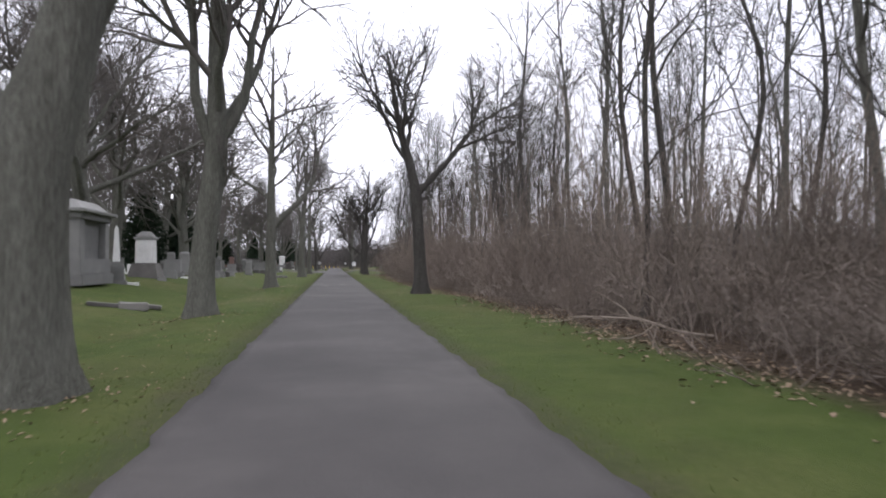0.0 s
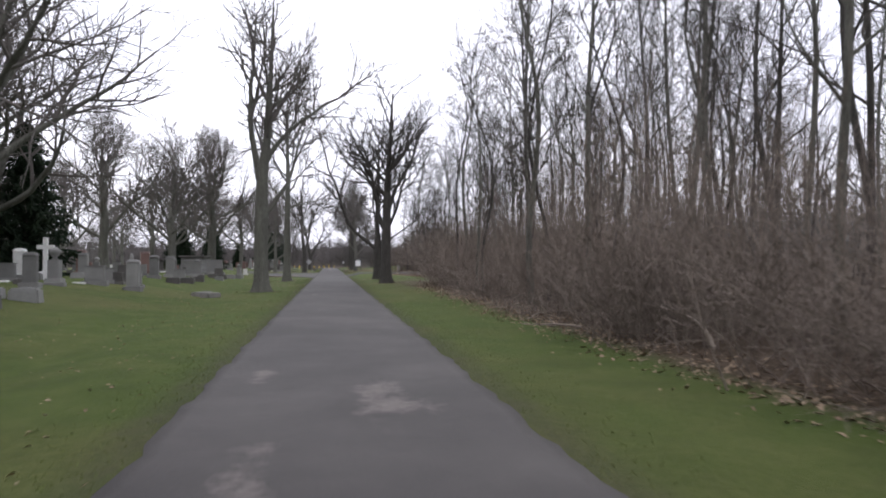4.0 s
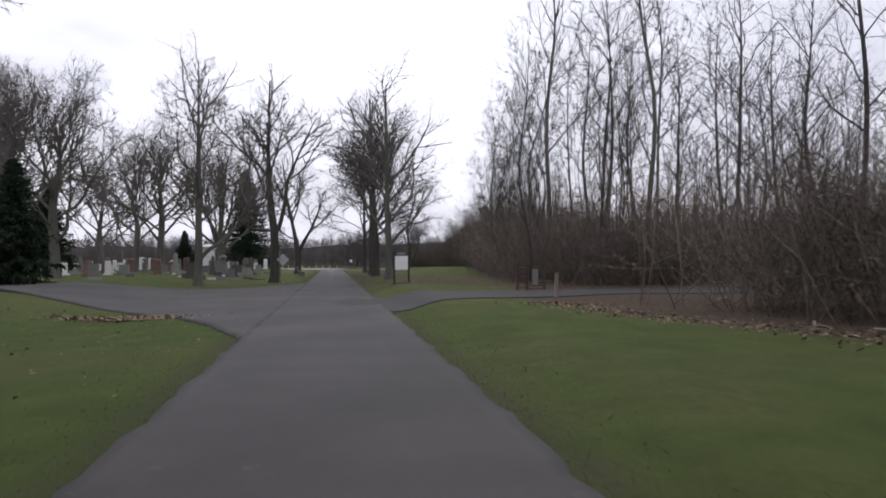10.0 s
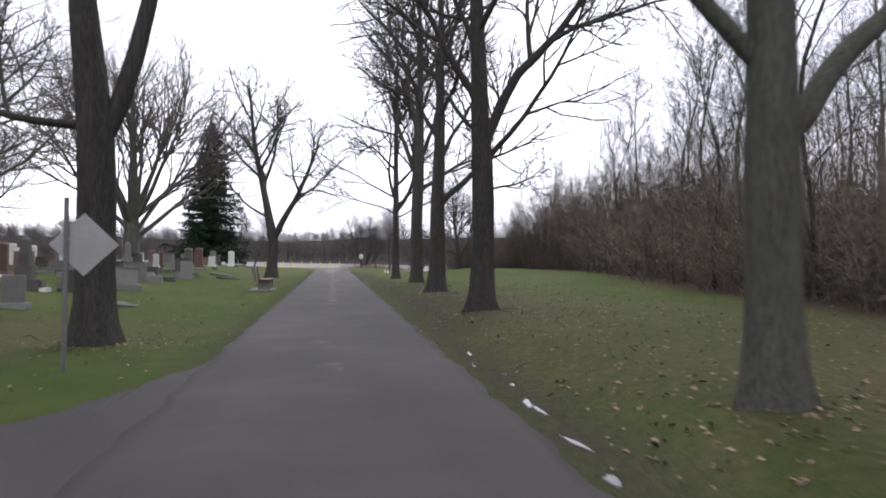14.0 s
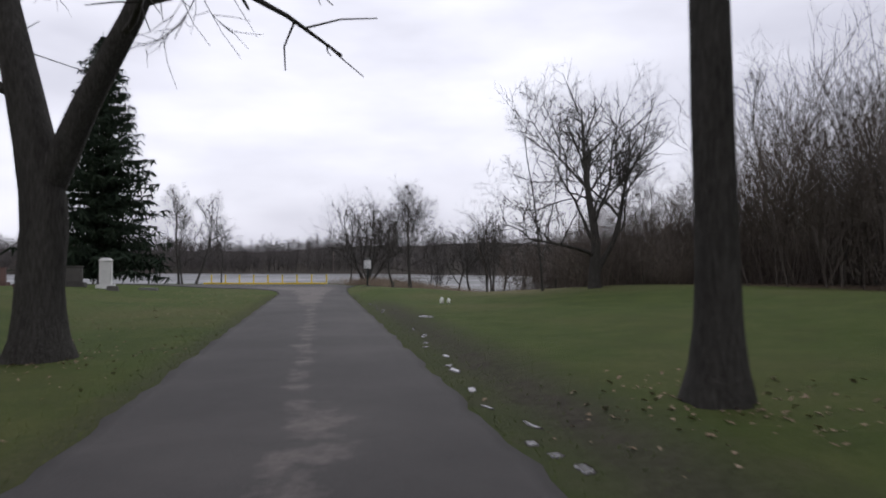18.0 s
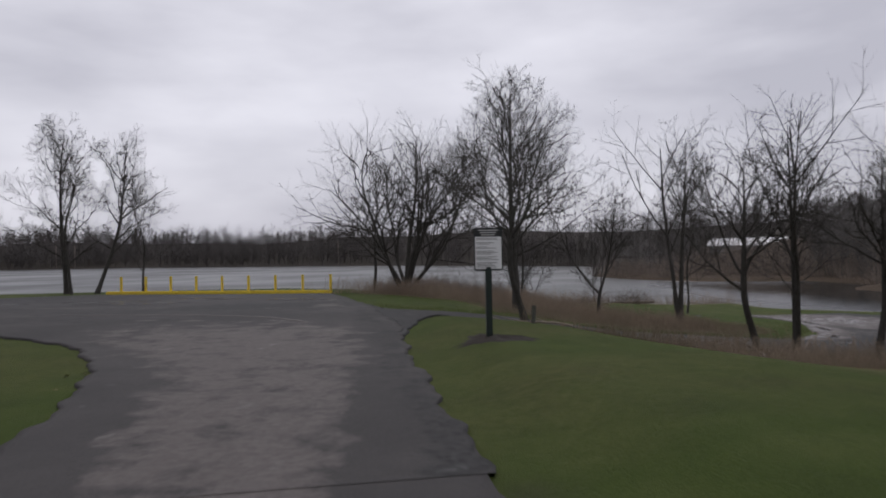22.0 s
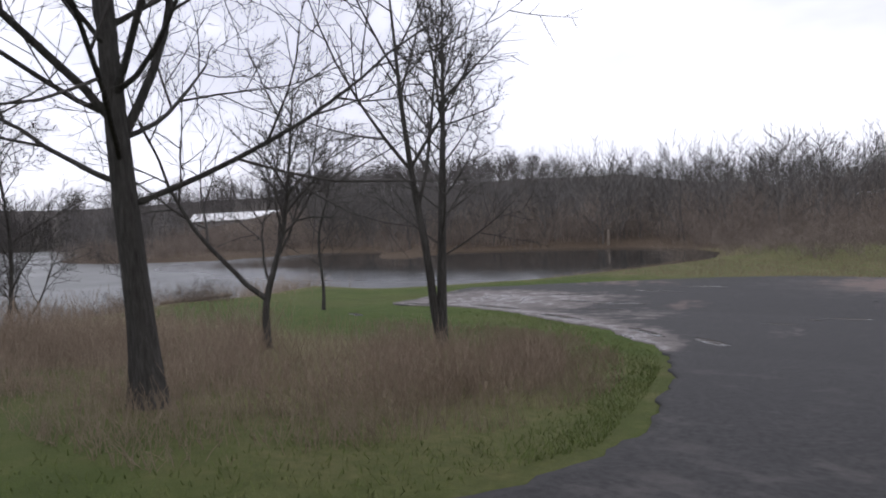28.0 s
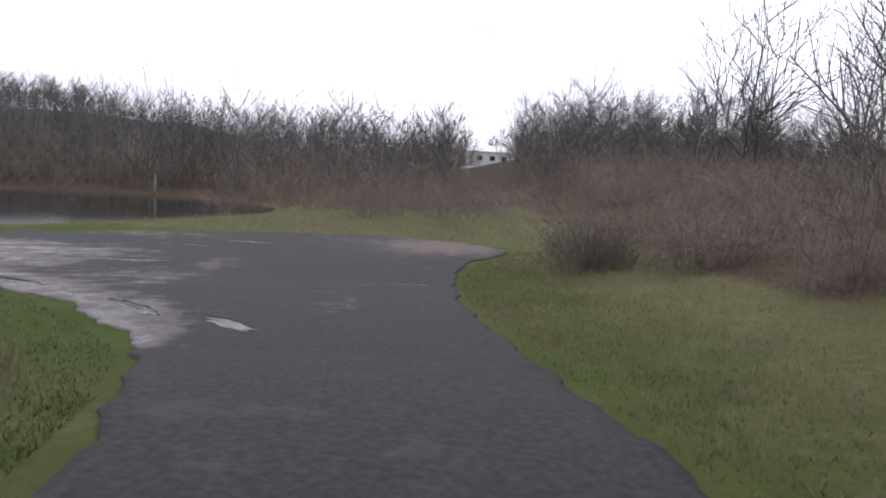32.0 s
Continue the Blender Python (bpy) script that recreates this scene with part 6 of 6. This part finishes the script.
roadside_grave("low", "granite", -9.0, 66.2, 0, 1.1)
roadside_grave("low", "granite", -9.1, 69.5, 0, 1.1)
roadside_grave("low", "granite_dark", -9.1, 72.0, 0, 1.1)
roadside_grave("low", "granite", -9.1, 74.5, 0, 1.2)
roadside_grave("pillar", "granite", -10.8, 79.0, 0, 1.0)
roadside_grave("urn", "granite", -11.3, 82.5, 0, 1.2)
roadside_grave("block", "granite", -10.4, 84.5, 0, 1.0)
roadside_grave("cross", "marble", -13.2, 86.5, 0, 1.25)
roadside_grave("block", "granite_dark", -10.3, 88.8, 0, 1.0)
roadside_grave("pillar", "granite", -10.6, 95.4, 0, 1.1)
roadside_grave("pillar", "granite", -10.4, 98.6, 0, 1.1)
roadside_grave("low", "granite_dark", -8.9, 92.6, 0, 1.2)
roadside_grave("low", "granite_dark", -8.5, 94.3, 0, 1.2)
roadside_grave("low", "granite_dark", -8.4, 97.2, 0, 1.15)
roadside_grave("block", "granite", -9.8, 103.2, 0, 1.25)
roadside_grave("urn", "granite", -10.2, 106.6, 0, 1.0)
roadside_grave("low", "granite", -8.0, 102.8, 0, 1.0)
roadside_grave("low", "granite_dark", -8.2, 105.6, 0, 1.1)
roadside_grave("low", "granite", -7.9, 107.6, 0, 1.1)
roadside_grave("low", "granite", -7.6, 109.3, 0, 1.0)
roadside_grave("block", "granite", -9.4, 109.5, 0, 1.5)
roadside_grave("low", "granite", -7.8, 112.4, 0, 1.0)
roadside_grave("urn", "granite", -8.2, 114.9, 0, 0.9)
roadside_grave("slab", "granite", -8.7, 119.3, 0, 0.7)
roadside_grave("slab", "marble", -8.3, 120.4, 0, 0.6)
roadside_grave("block", "granite_dark", -9.5, 155.2, 10, 1.15)
roadside_grave("flat", "marble", -8.4, 156.0, 10, 1.0)
roadside_grave("low", "granite", -7.8, 155.6, 0, 0.8)
roadside_grave("obelisk", "granite_dark", -10.0, 165.6, 0, 0.9)
roadside_grave("low", "granite_dark", -9.4, 164.5, 0, 1.1)
roadside_grave("low", "granite", -8.8, 166.0, 0, 1.0)
roadside_grave("low", "granite", -8.2, 167.2, 0, 1.0)
roadside_grave("urn", "granite", -9.8, 170.2, 0, 1.2)
roadside_grave("slab", "granite", -10.6, 171.9, 0, 1.2)
roadside_grave("pillar", "red_granite", -11.2, 178.0, 0, 0.9)
roadside_grave("low", "granite", -8.0, 173.7, 0, 1.0)
roadside_grave("low", "granite", -8.9, 176.0, 0, 1.0)
roadside_grave("pillar", "granite", -11.0, 195.8, 0, 1.0)
roadside_grave("pillar", "red_granite", -10.8, 198.8, 0, 1.05)
roadside_grave("flat", "granite", -9.6, 192.0, 0, 1.0)
roadside_grave("flat", "granite", -9.8, 194.4, 0, 1.0)
roadside_grave("slab", "marble", -10.6, 203.6, 0, 0.9)
roadside_grave("pillar", "granite", -10.9, 206.0, 0, 0.9)
roadside_grave("pillar", "marble", -9.9, 210.4, 0, 1.0)
roadside_grave("block", "granite_dark", -11.5, 210.6, 0, 1.0)
roadside_grave("flat", "granite", -8.4, 212.3, 0, 1.1)
roadside_grave("low", "granite_dark", -9.2, 209.0, 0, 0.7)

rg = random.Random(12)
choices = [("slab", "granite"), ("slab", "marble"), ("block", "granite"), ("block", "granite_dark"), ("block", "red_granite"), ("low", "granite"), ("low", "granite_dark"), ("flat", "marble"), ("obelisk", "granite"), ("pillar", "granite"), ("pillar", "marble"), ("urn", "granite"), ("pillar", "red_granite")]
far_stones = []  # kind, stone, x, y, turn and size of those in the back rows
for row in range(9):
    y = 44.0
    while y < 214:
        y += rg.uniform(1.8, 4.6)
        x = -13.2 - row * 3.6 + rg.uniform(-0.5, 0.5)
        if 121 < y < 146 and x > -62 or (y < 50 and x > -18):
            continue
        if rg.random() < 0.16 + 0.03 * row or any(abs(x - a) < 1.0 and abs(y - b) < 1.2 for a, b in PARK_FEET) or abs(x + 12.4) < 2.6 and abs(y - 177) < 2.6:
            continue
        kind, stone = rg.choice(choices)
        turn, size = rg.uniform(-5, 5), rg.uniform(0.65, 1.1)
        if row < 3:
            grave(kind, stone, x, y, turn, size)
        else:
            far_stones.append((kind, stone, x, y, turn, size))
verts, faces, slots, stones = [], [], [], []
for kind, stone, x, y, turn, size in far_stones:
    m = np.array(pose(x, y, gz(x, y), 0, 0, turn) @ Matrix.Scale(size, 4))
    for piece in KINDS[kind, stone].children:
        mat = piece.data.materials[0]
        if mat not in stones:
            stones.append(mat)
        co = np.empty(len(piece.data.vertices) * 3)
        piece.data.vertices.foreach_get("co", co)
        n = len(verts)
        verts.extend((co.reshape(-1, 3) @ m[:3, :3].T + m[:3, 3]).tolist())
        faces.extend([[n + i for i in p.vertices] for p in piece.data.polygons])
        slots.extend([stones.index(mat)] * len(piece.data.polygons))
far_me = bpy.data.meshes.new("far_headstones")
far_me.from_pydata(verts, [], faces)
for mat in stones:
    far_me.materials.append(mat)
far_me.polygons.foreach_set("material_index", np.array(slots, np.int32))
tagged(new("far_headstones", far_me), "many weathered headstones in the back rows of the cemetery", "gravestones", "", "stuff")
front = [("low", "granite"), ("low", "granite_dark"), ("flat", "granite"), ("flat", "marble"), ("block", "granite"), ("slab", "granite"), ("low", "granite"), ("block", "granite_dark"), ("pillar", "granite"), ("low", "granite_dark")]
for low, high, count, near in ((46, 78, 26, 9.2), (80, 119, 46, 8.6), (156, 184, 34, 7.4), (186, 206, 8, 9.0)):
    for k in range(count):
        x, y = -near - 6.5 * rg.random() ** 1.3, rg.uniform(low, high)
        taken = any(abs(x - a) < 1.0 and abs(y - b) < 1.2 for a, b in PARK_FEET) or abs(x + 12.4) < 2.0 and abs(y - 177) < 2.0 or abs(x + 11.6) < 1.6 and abs(y - 113.2) < 2.4 or abs(x + 10.8) < 1.4 and abs(y - 55) < 1.4
        if not taken:
            kind, stone = rg.choice(front)
            grave(kind, stone, x, y, rg.uniform(-8, 8), rg.uniform(0.55, 1.0))
for key, ob in KINDS.items():
    if key not in used:
        for o in (*ob.children_recursive, ob):
            bpy.data.objects.remove(o)

# large monuments
s = thing("pedestal_monument", -12.4, 177.0, gz(-12.4, 177), 0, "tall white marble pedestal monument with a domed cap", "monument")
part("step", box(2.3, 2.3, 0.4, 0, 0, -0.15, 0.03), GRANITE, s)
part("base", box(1.8, 1.8, 0.35, 0, 0, 0.24, 0.04), GRANITE, s)
part("die", box(1.25, 1.25, 1.7, 0, 0, 0.58, 0.04, None, 0.88), MARBLE, s)
part("cornice", box(1.35, 1.35, 0.14, 0, 0, 2.27, 0.041), MARBLE, s)
part("cap", lathe([(0.86, 2.4), (0.86, 2.47), (0.72, 2.58), (0.4, 2.7), (0.1, 2.76)], 28), MARBLE, s)
s = thing("pedestal_monument", -10.8, 55.0, gz(-10.8, 55), 0, "grey and white pedestal monument with a moulded cap", "monument")
part("base", box(1.7, 1.7, 0.95, 0, 0, -0.15, 0.05, None, 0.72), GRANITE_DARK, s)
part("die", box(0.95, 0.95, 1.35, 0, 0, 0.78, 0.03, None, 0.95), MARBLE, s)
part("cornice", box(1.1, 1.1, 0.16, 0, 0, 2.12, 0.041), GRANITE, s)
part("cap", box(0.95, 0.95, 0.32, 0, 0, 2.27, 0.05, None, 0.5), GRANITE, s)
s = thing("mausoleum", -11.2, 43.2, gz(-11.2, 43.2) - 0.1, 0, "pale granite mausoleum with corner piers and a dark doorway", "mausoleum")
part("plinth", box(3.5, 3.6, 0.45, 0, 0, 0, 0.04), GRANITE, s)
part("body", box(2.7, 2.8, 2.1, 0, 0, 0.44, 0.02), GRANITE, s)
for px in (-1.35, 1.35):
    for py in (-1.4, 1.4):
        part("pier", box(0.5, 0.5, 2.1, px, py, 0.44, 0.03), GRANITE, s)
part("lower_course", box(3.3, 3.4, 0.6, 0, 0, 0.44, 0.03), GRANITE, s)
part("architrave", box(3.35, 3.45, 0.26, 0, 0, 2.54, 0.03), GRANITE, s)
part("cornice", box(3.75, 3.85, 0.14, 0, 0, 2.79, 0.041), GRANITE, s)
part("roof", box(3.3, 3.4, 0.4, 0, 0, 2.92, 0.05, None, 0.75), GRANITE, s)
# flat near-black panel; the recess's shade is put into its colour
part("doorway", box(0.5, 0.08, 1.75, 0.62, -1.42, 0.5, 0.01), WINDOW_DARK, s, "dark panel painted for the shade in a doorway recess")
part("panel", box(0.75, 0.06, 1.5, -0.3, -1.42, 1.04, 0.01), MARBLE, s, "white panel")
s = thing("family_tomb", -11.6, 113.2, gz(-11.6, 113.2) - 0.1, 90, "low wide grey stone family tomb with a flat roof", "tomb")
part("body", box(3.4, 1.6, 1.35, 0, 0, 0, 0.03), GRANITE, s)
for k in range(3):
    part("course", box(3.46, 1.66, 0.38, 0, 0, 0.04 + 0.44 * k, 0.03), GRANITE, s)
part("roof", box(3.8, 2.0, 0.16, 0, 0, 1.36, 0.03), GRANITE_DARK, s)
for x, y in ((-5.7, 83.6), (-5.2, 82.7), (-6.3, 36.6)):
    s = thing("stone_block", x, y, gz(x, y) - 0.06, x * 40 % 90, "weathered pale stone block lying in the grass", "stone")
    part("stone", box(0.85, 0.45, 0.26, 0, 0, 0, 0.041), CONCRETE, s)
for x, y, rz in ((-7.0, 36.6, 20), (-6.4, 37.6, 10), (-6.4, 161.8, 15), (-5.9, 161.0, 10), (-7.2, 187.0, 0), (-6.2, 183.2, 20)):
    s = thing("grave_cover", x, y, gz(x, y) - 0.02, rz, "dark tilted stone slab sunk in the lawn", "stone slab")
    part("slab", box(1.3, 0.6, 0.12, 0, 0, 0, 0.03, Matrix.Rotation(radians(7), 4, "Y")), GRANITE_DARK, s)

# ---- far buildings ----
s = thing("long_building", 108, 356, 0.2, 128, "long low building with a white roof on the far shore", "building")
part("wall", box(20, 9, 3.0, 0, 0, -0.5, 0.041), SIDING, s)
bm = box(21.5, 10.4, 1.9, 0, 0, 2.45, 0)
for v in bm.verts:
    if v.co.z > 3.4:
        v.co.y *= 0.06
part("roof", bm, WHITE_ROOF, s, "white gabled metal roof")
for k in range(6):
    w = part("window", box(1.4, 0.1, 1.0, -7.8 + 3.1 * k, -4.54, 0.9, 0.02), WINDOW_DARK, s)
s = thing("white_house", 174, 209.4, gz(174, 209.4) + 0.3, 85, "white house high on the wooded hill", "house")
part("wall", box(10.5, 6, 3.6, 0, 0, -0.8, 0.03), SIDING_PALE, s)
bm = box(11.4, 7, 1.6, 0, 0, 2.75, 0)
for v in bm.verts:
    if v.co.z > 3.5:
        v.co.y *= 0.05
part("roof", bm, WHITE_ROOF, s, "white roof")
for px in (-3.4, -0.6, 2.4):
    part("window", box(1.3, 0.1, 1.1, px, 3.02, 0.6, 0.02), WINDOW_DARK, s)
    part("window", box(1.3, 0.1, 1.1, px, -3.02, 0.6, 0.02), WINDOW_DARK, s)
for x, y, h in ((68.9, 247.0, 1.9), (8.5, 540, 12), (-150, 622, 14), (-140, 622, 14)):
    s = thing("pole", x, y, gz(x, y) - 0.3, 0, "pale utility pole standing at the water's edge", "pole")
    part("shaft", lathe([(0.14, 0), (0.1, h)], 10), DEADWOOD, s)


# ---- puddles and patches ----
def blob(name, x, y, rx, ry, lift, mat, label, category, seed, rz=0.0, lobes=0.35, skirt=0.0):
    """A thin flat patch with an uneven outline."""
    rng = np.random.default_rng(seed)
    n = 56
    a = np.linspace(0, 2 * np.pi, n, endpoint=False)
    w = 1 + lobes * sum(rng.normal() * np.sin(k * a + rng.random() * 6) / k for k in range(2, 9))
    w = np.clip(w, 0.45, 1.5)
    c, d = math.cos(radians(rz)), math.sin(radians(rz))
    v = []
    for q in (1.0, 0.66, 0.33):
        ux, uy = rx * w * q * np.cos(a), ry * w * q * np.sin(a)
        px, py = x + ux * c - uy * d, y + ux * d + uy * c
        v.append(np.stack([px, py, gz(px, py) + lift], -1))
    low = v[0].copy()
    low[:, 2] -= 0.02
    v = np.concatenate(v + [[[x, y, gz(x, y) + lift]], low])
    k, j = np.arange(n), (np.arange(n) + 1) % n
    f = np.concatenate([np.stack([i * n + k, i * n + j, (i + 1) * n + j, (i + 1) * n + k], -1) for i in range(2)] + [np.stack([3 * n + 1 + k, 3 * n + 1 + j, j, k], -1)])
    cap = np.stack([2 * n + k, 2 * n + j, np.full(n, 3 * n)], -1)
    me = mesh_from(name, v, [f, cap])
    me.materials.append(mat)
    return tagged(new(name, me), label, category, "", "")


PU = "shallow puddle reflecting the grey sky"
def puddle(k, x, y, rx, ry, rz, lift):
    """A thin sheet of rainwater."""
    blob("puddle", x, y, rx, ry, lift, PUDDLE, PU, "puddle", 300 + k, rz)


puddle(0, -7.6, 232.9, 1.7, 0.3, 4, 0.046)
puddle(1, -4.6, 234.6, 0.8, 0.16, 0, 0.046)
puddle(2, -0.6, 230.9, 0.8, 0.16, 6, 0.046)
puddle(3, -11.5, 231.5, 1.6, 0.3, 5, 0.046)
puddle(4, 24.6, 222.9, 0.5, 0.22, 100, 0.041)
puddle(5, 23.9, 223.6, 0.2, 0.1, 100, 0.041)
puddle(6, 26.2, 229.8, 1.0, 0.16, 100, 0.041)
puddle(7, 24.4, 229.6, 0.9, 0.14, 105, 0.041)
puddle(8, 26.5, 231.4, 0.9, 0.16, 100, 0.041)
puddle(9, 32.4, 228.6, 0.9, 0.18, 95, 0.041)
puddle(10, 21.6, 230.0, 1.0, 0.2, 60, 0.041)
puddle(11, 23.6, 233.4, 1.2, 0.22, 75, 0.041)
puddle(12, 19.2, 226.6, 0.8, 0.16, 45, 0.041)
puddle(13, 19.4, 236.0, 0.45, 0.14, 60, 0.012)
puddle(14, 18.2, 224.9, 0.6, 0.2, 40, 0.041)
puddle(15, 28.4, 232.6, 1.0, 0.16, 95, 0.041)
puddle(16, 30.5, 230.0, 0.9, 0.14, 95, 0.041)
puddle(24, 23.4, 236.4, 0.7, 0.22, 80, 0.041)
puddle(25, 22.4, 224.2, 0.5, 0.1, 95, 0.041)
puddle(27, -5.9, 230.2, 1.6, 0.2, 2, 0.046)
puddle(28, 0.0, 229.6, 0.7, 0.12, 4, 0.046)
puddle(29, -3.3, 232.9, 0.5, 0.1, 0, 0.046)


def rut(k, x, y, x2, y2, count, wide):
    """A wet wheel rut: a string of small puddles."""
    r = random.Random(k)
    turn = math.degrees(math.atan2(y2 - y, x2 - x)) - 90
    for j in range(count):
        q = (j + r.uniform(0.1, 0.9)) / count
        puddle(k + j, x + (x2 - x) * q + r.gauss(0, wide), y + (y2 - y) * q, r.uniform(0.02, 0.06), r.uniform(0.06, 0.26), turn + r.uniform(-14, 14), 0.012)


rut(40, 1.86, 174.2, 1.95, 182.0, 15, 0.07)
rut(60, 1.95, 182.5, 2.25, 190.0, 8, 0.1)
rut(70, 2.1, 194.6, 2.0, 200.2, 7, 0.08)
rut(80, 1.9, 145.6, 1.98, 152.0, 8, 0.06)
puddle(17, 2.9, 192.4, 0.12, 0.4, 8, 0.012)
for k, (x, y, w) in enumerate([(-3.9, 177.3, 0.24), (-3.45, 177.45, 0.2), (-3.7, 177.75, 0.26), (-3.3, 177.9, 0.12), (-3.5, 179.4, 0.12)]):
    puddle(90 + k, x, y, w, 0.07, 6, 0.016)

# ---- small stuff on the ground ----
def flakes(name, count, place, size, mat, label, category, seed, lift=0.012, long=1.6):
    """Leaves or litter lying about."""
    rng = np.random.default_rng(seed)
    xy = np.array([place(rng) for _ in range(count)])
    z = gz(xy[:, 0], xy[:, 1]) + lift
    a, s = rng.random(count) * 6.28, size * rng.uniform(0.5, 1.3, count)
    tilt = rng.normal(size=(count, 2)) * 0.3
    u = np.stack([np.cos(a), np.sin(a), tilt[:, 0]], -1) * (s * long / 2)[:, None]
    w = np.stack([-np.sin(a), np.cos(a), tilt[:, 1]], -1) * (s / 2)[:, None]
    c = np.stack([xy[:, 0], xy[:, 1], z], -1)
    up = np.array([0, 0, 1]) * (s * 0.25)[:, None]
    v = np.stack([c - u, c - w * 0.9 + up, c + u, c + w * 0.9 + up], 1).reshape(-1, 3)
    me = mesh_from(name, v, np.arange(len(v)).reshape(-1, 4))
    me.materials.append(mat)
    return tagged(new(name, me), label, category, "", "stuff")


def edge_leaf(g):
    y = g.uniform(8, 125)
    return float(wood_edge(y)) + g.normal() * 0.55 + 0.15, y


flakes("leaf_litter", 9000, edge_leaf, 0.06, LEAF, "dead tan leaves along the wood's edge", "leaves", 31)
flakes("lawn_leaves", 3200, lambda g: (2.2 + abs(g.normal()) * 4.5, g.uniform(134, 176)), 0.042, LEAF, "dead leaves scattered on the verge", "leaves", 32)
flakes("grave_leaves", 3500, lambda g: (-2.2 - abs(g.normal()) * 4.5, g.uniform(10, 215)), 0.04, LEAF, "dead leaves scattered on the lawn", "leaves", 33)
flakes("mulch_leaves", 420, lambda g: (3.42 + g.normal() * 0.6, 138.85 + g.normal() * 0.45), 0.032, LEAF, "dead leaves on the mulch bed", "leaves", 34, 0.06)
flakes("corner_leaves", 900, lambda g: (-5.3 + g.normal() * 0.8, 124.4 + g.normal() * 0.35), 0.07, LEAF, "dead leaves heaped at the corner of the side road", "leaves", 36, 0.03)
flakes("foot_leaves", 2600, lambda g: (lambda t: (t[0] + g.normal() * 0.75, t[1] + g.normal() * 0.75))(OLD_FEET[int(g.integers(len(OLD_FEET)))]), 0.042, LEAF, "dead leaves gathered at the tree feet", "leaves", 35)


def tufts(name, count, place, height, mat, label, seed):
    rng = np.random.default_rng(seed)
    xy = np.array([place(rng) for _ in range(count)])
    z = gz(xy[:, 0], xy[:, 1]) - 0.01
    h = height * rng.uniform(0.4, 1.2, count)
    a = rng.random(count) * 6.28
    w = np.stack([np.cos(a), np.sin(a), 0 * a], -1) * 0.006
    lean = np.stack([rng.normal(size=count) * 0.45, rng.normal(size=count) * 0.45, np.ones(count)], -1) * h[:, None]
    c = np.stack([xy[:, 0], xy[:, 1], z], -1)
    v = np.stack([c - w, c + w, c + lean * 0.6 + w * 0.7, c + lean], 1).reshape(-1, 3)
    me = mesh_from(name, v, np.arange(len(v)).reshape(-1, 4))
    me.materials.append(mat)
    return tagged(new(name, me), label, "grass", "", "stuff")


def verge(g):
    s = 1 if g.random() < 0.5 else -1
    y = g.uniform(10, 208)
    if s < 0 and 117 < y < 152 or s > 0 and 125 < y < 134:
        y = g.uniform(20, 110)
    return s * (1.62 + abs(g.normal()) * 0.55), y


tufts("verge_grass", 30000, verge, 0.045, BLADE, "short green grass at the lane's edges", 41)
tufts("lot_grass", 9000, lambda g: (lambda x: (x, float(np.interp(x, [2.2, 4.7, 6.4, 9, 11.8, 14.2, 16.2, 18, 20, 22.2], [223.7, 224.2, 223.9, 223.6, 224.1, 224.7, 225.4, 226.8, 228.8, 232])) + abs(g.normal()) * (0.35 if 8 < x < 14.5 else 1.5)))(g.uniform(2.2, 22.2)), 0.065, BLADE, "green grass on the island by the lot", 42)
tufts("slope_grass", 16000, lambda g: (lambda x: (x, float(np.interp(x, SOUTH_X, SOUTH_Y)) - abs(g.normal()) * 1.8 - 0.05))(g.uniform(6, 33)), 0.07, OLIVE_BLADE, "rough olive grass on the slope by the branch road", 43)


# fallen branches at the wood's edge
def dead_branch(x, y, seed, length=2.2):
    rng = np.random.default_rng(seed)
    a = rng.random() * 6.28
    p, r = grow(np.array([[x, y, gz(x, y) + 0.04]]), norm(np.array([[math.cos(a), math.sin(a), 0.16]])), np.array([length]), np.array([0.032]), 8, 0.12, -0.02, rng, 0.3)
    q, k = grow(*sprout(p, r, np.array([length]), 6, 0.25, 0.95, 45, 0.4, rng, thin=0.007), 4, 0.15, 0.05, rng, 0.4)
    q[..., 2] = np.maximum(q[..., 2], gz(q[..., 0], q[..., 1]) + 0.02)
    ob = thing("fallen_branch", 0, 0, 0, 0, "bare pale fallen branch lying at the wood's edge", "branch", "fallen branches")
    part("limb", smooth(mesh_from("limb", *tubes(p, r, 7))), DEADWOOD, ob)
    part("twig", mesh_from("twig", *tubes(q, k, 4)), DEADWOOD, ob)


for k in range(26):
    y = 14 + k * 4.1
    dead_branch(float(wood_edge(y)) + 0.4 + (k * 0.37) % 1.2, y, 500 + k, 1.2 + (k * 0.53) % 1.6)
for k, (x, y) in enumerate([(10.5, 137), (12.2, 139), (11.5, 124.0), (12.6, 121.5), (9.5, 118), (6.0, 218.8), (7.6, 217.6), (8.6, 216.0)]):
    dead_branch(x, y, 560 + k, 1.6)
s = thing("wooden_post", 5.0, 218.5, gz(5.0, 218.5) - 0.1, 15, "short weathered wooden post at the weeds' edge", "post")
part("post", box(0.08, 0.08, 0.48, 0, 0, 0, 0.012, Matrix.Rotation(radians(4), 4, "Y")), BARK_GREY, s)
s = thing("drift_log", 21.5, 247.6, gz(21.5, 247.6) + 0.25, 40, "pale bleached driftwood log lying on the shore", "log")
part("log", lathe([(0.02, -1.6), (0.11, -1.5), (0.12, 0), (0.09, 1.4), (0.02, 1.6)], 12), DEADWOOD, s)
s.children[0].matrix_basis = Matrix.Rotation(radians(86), 4, "X")
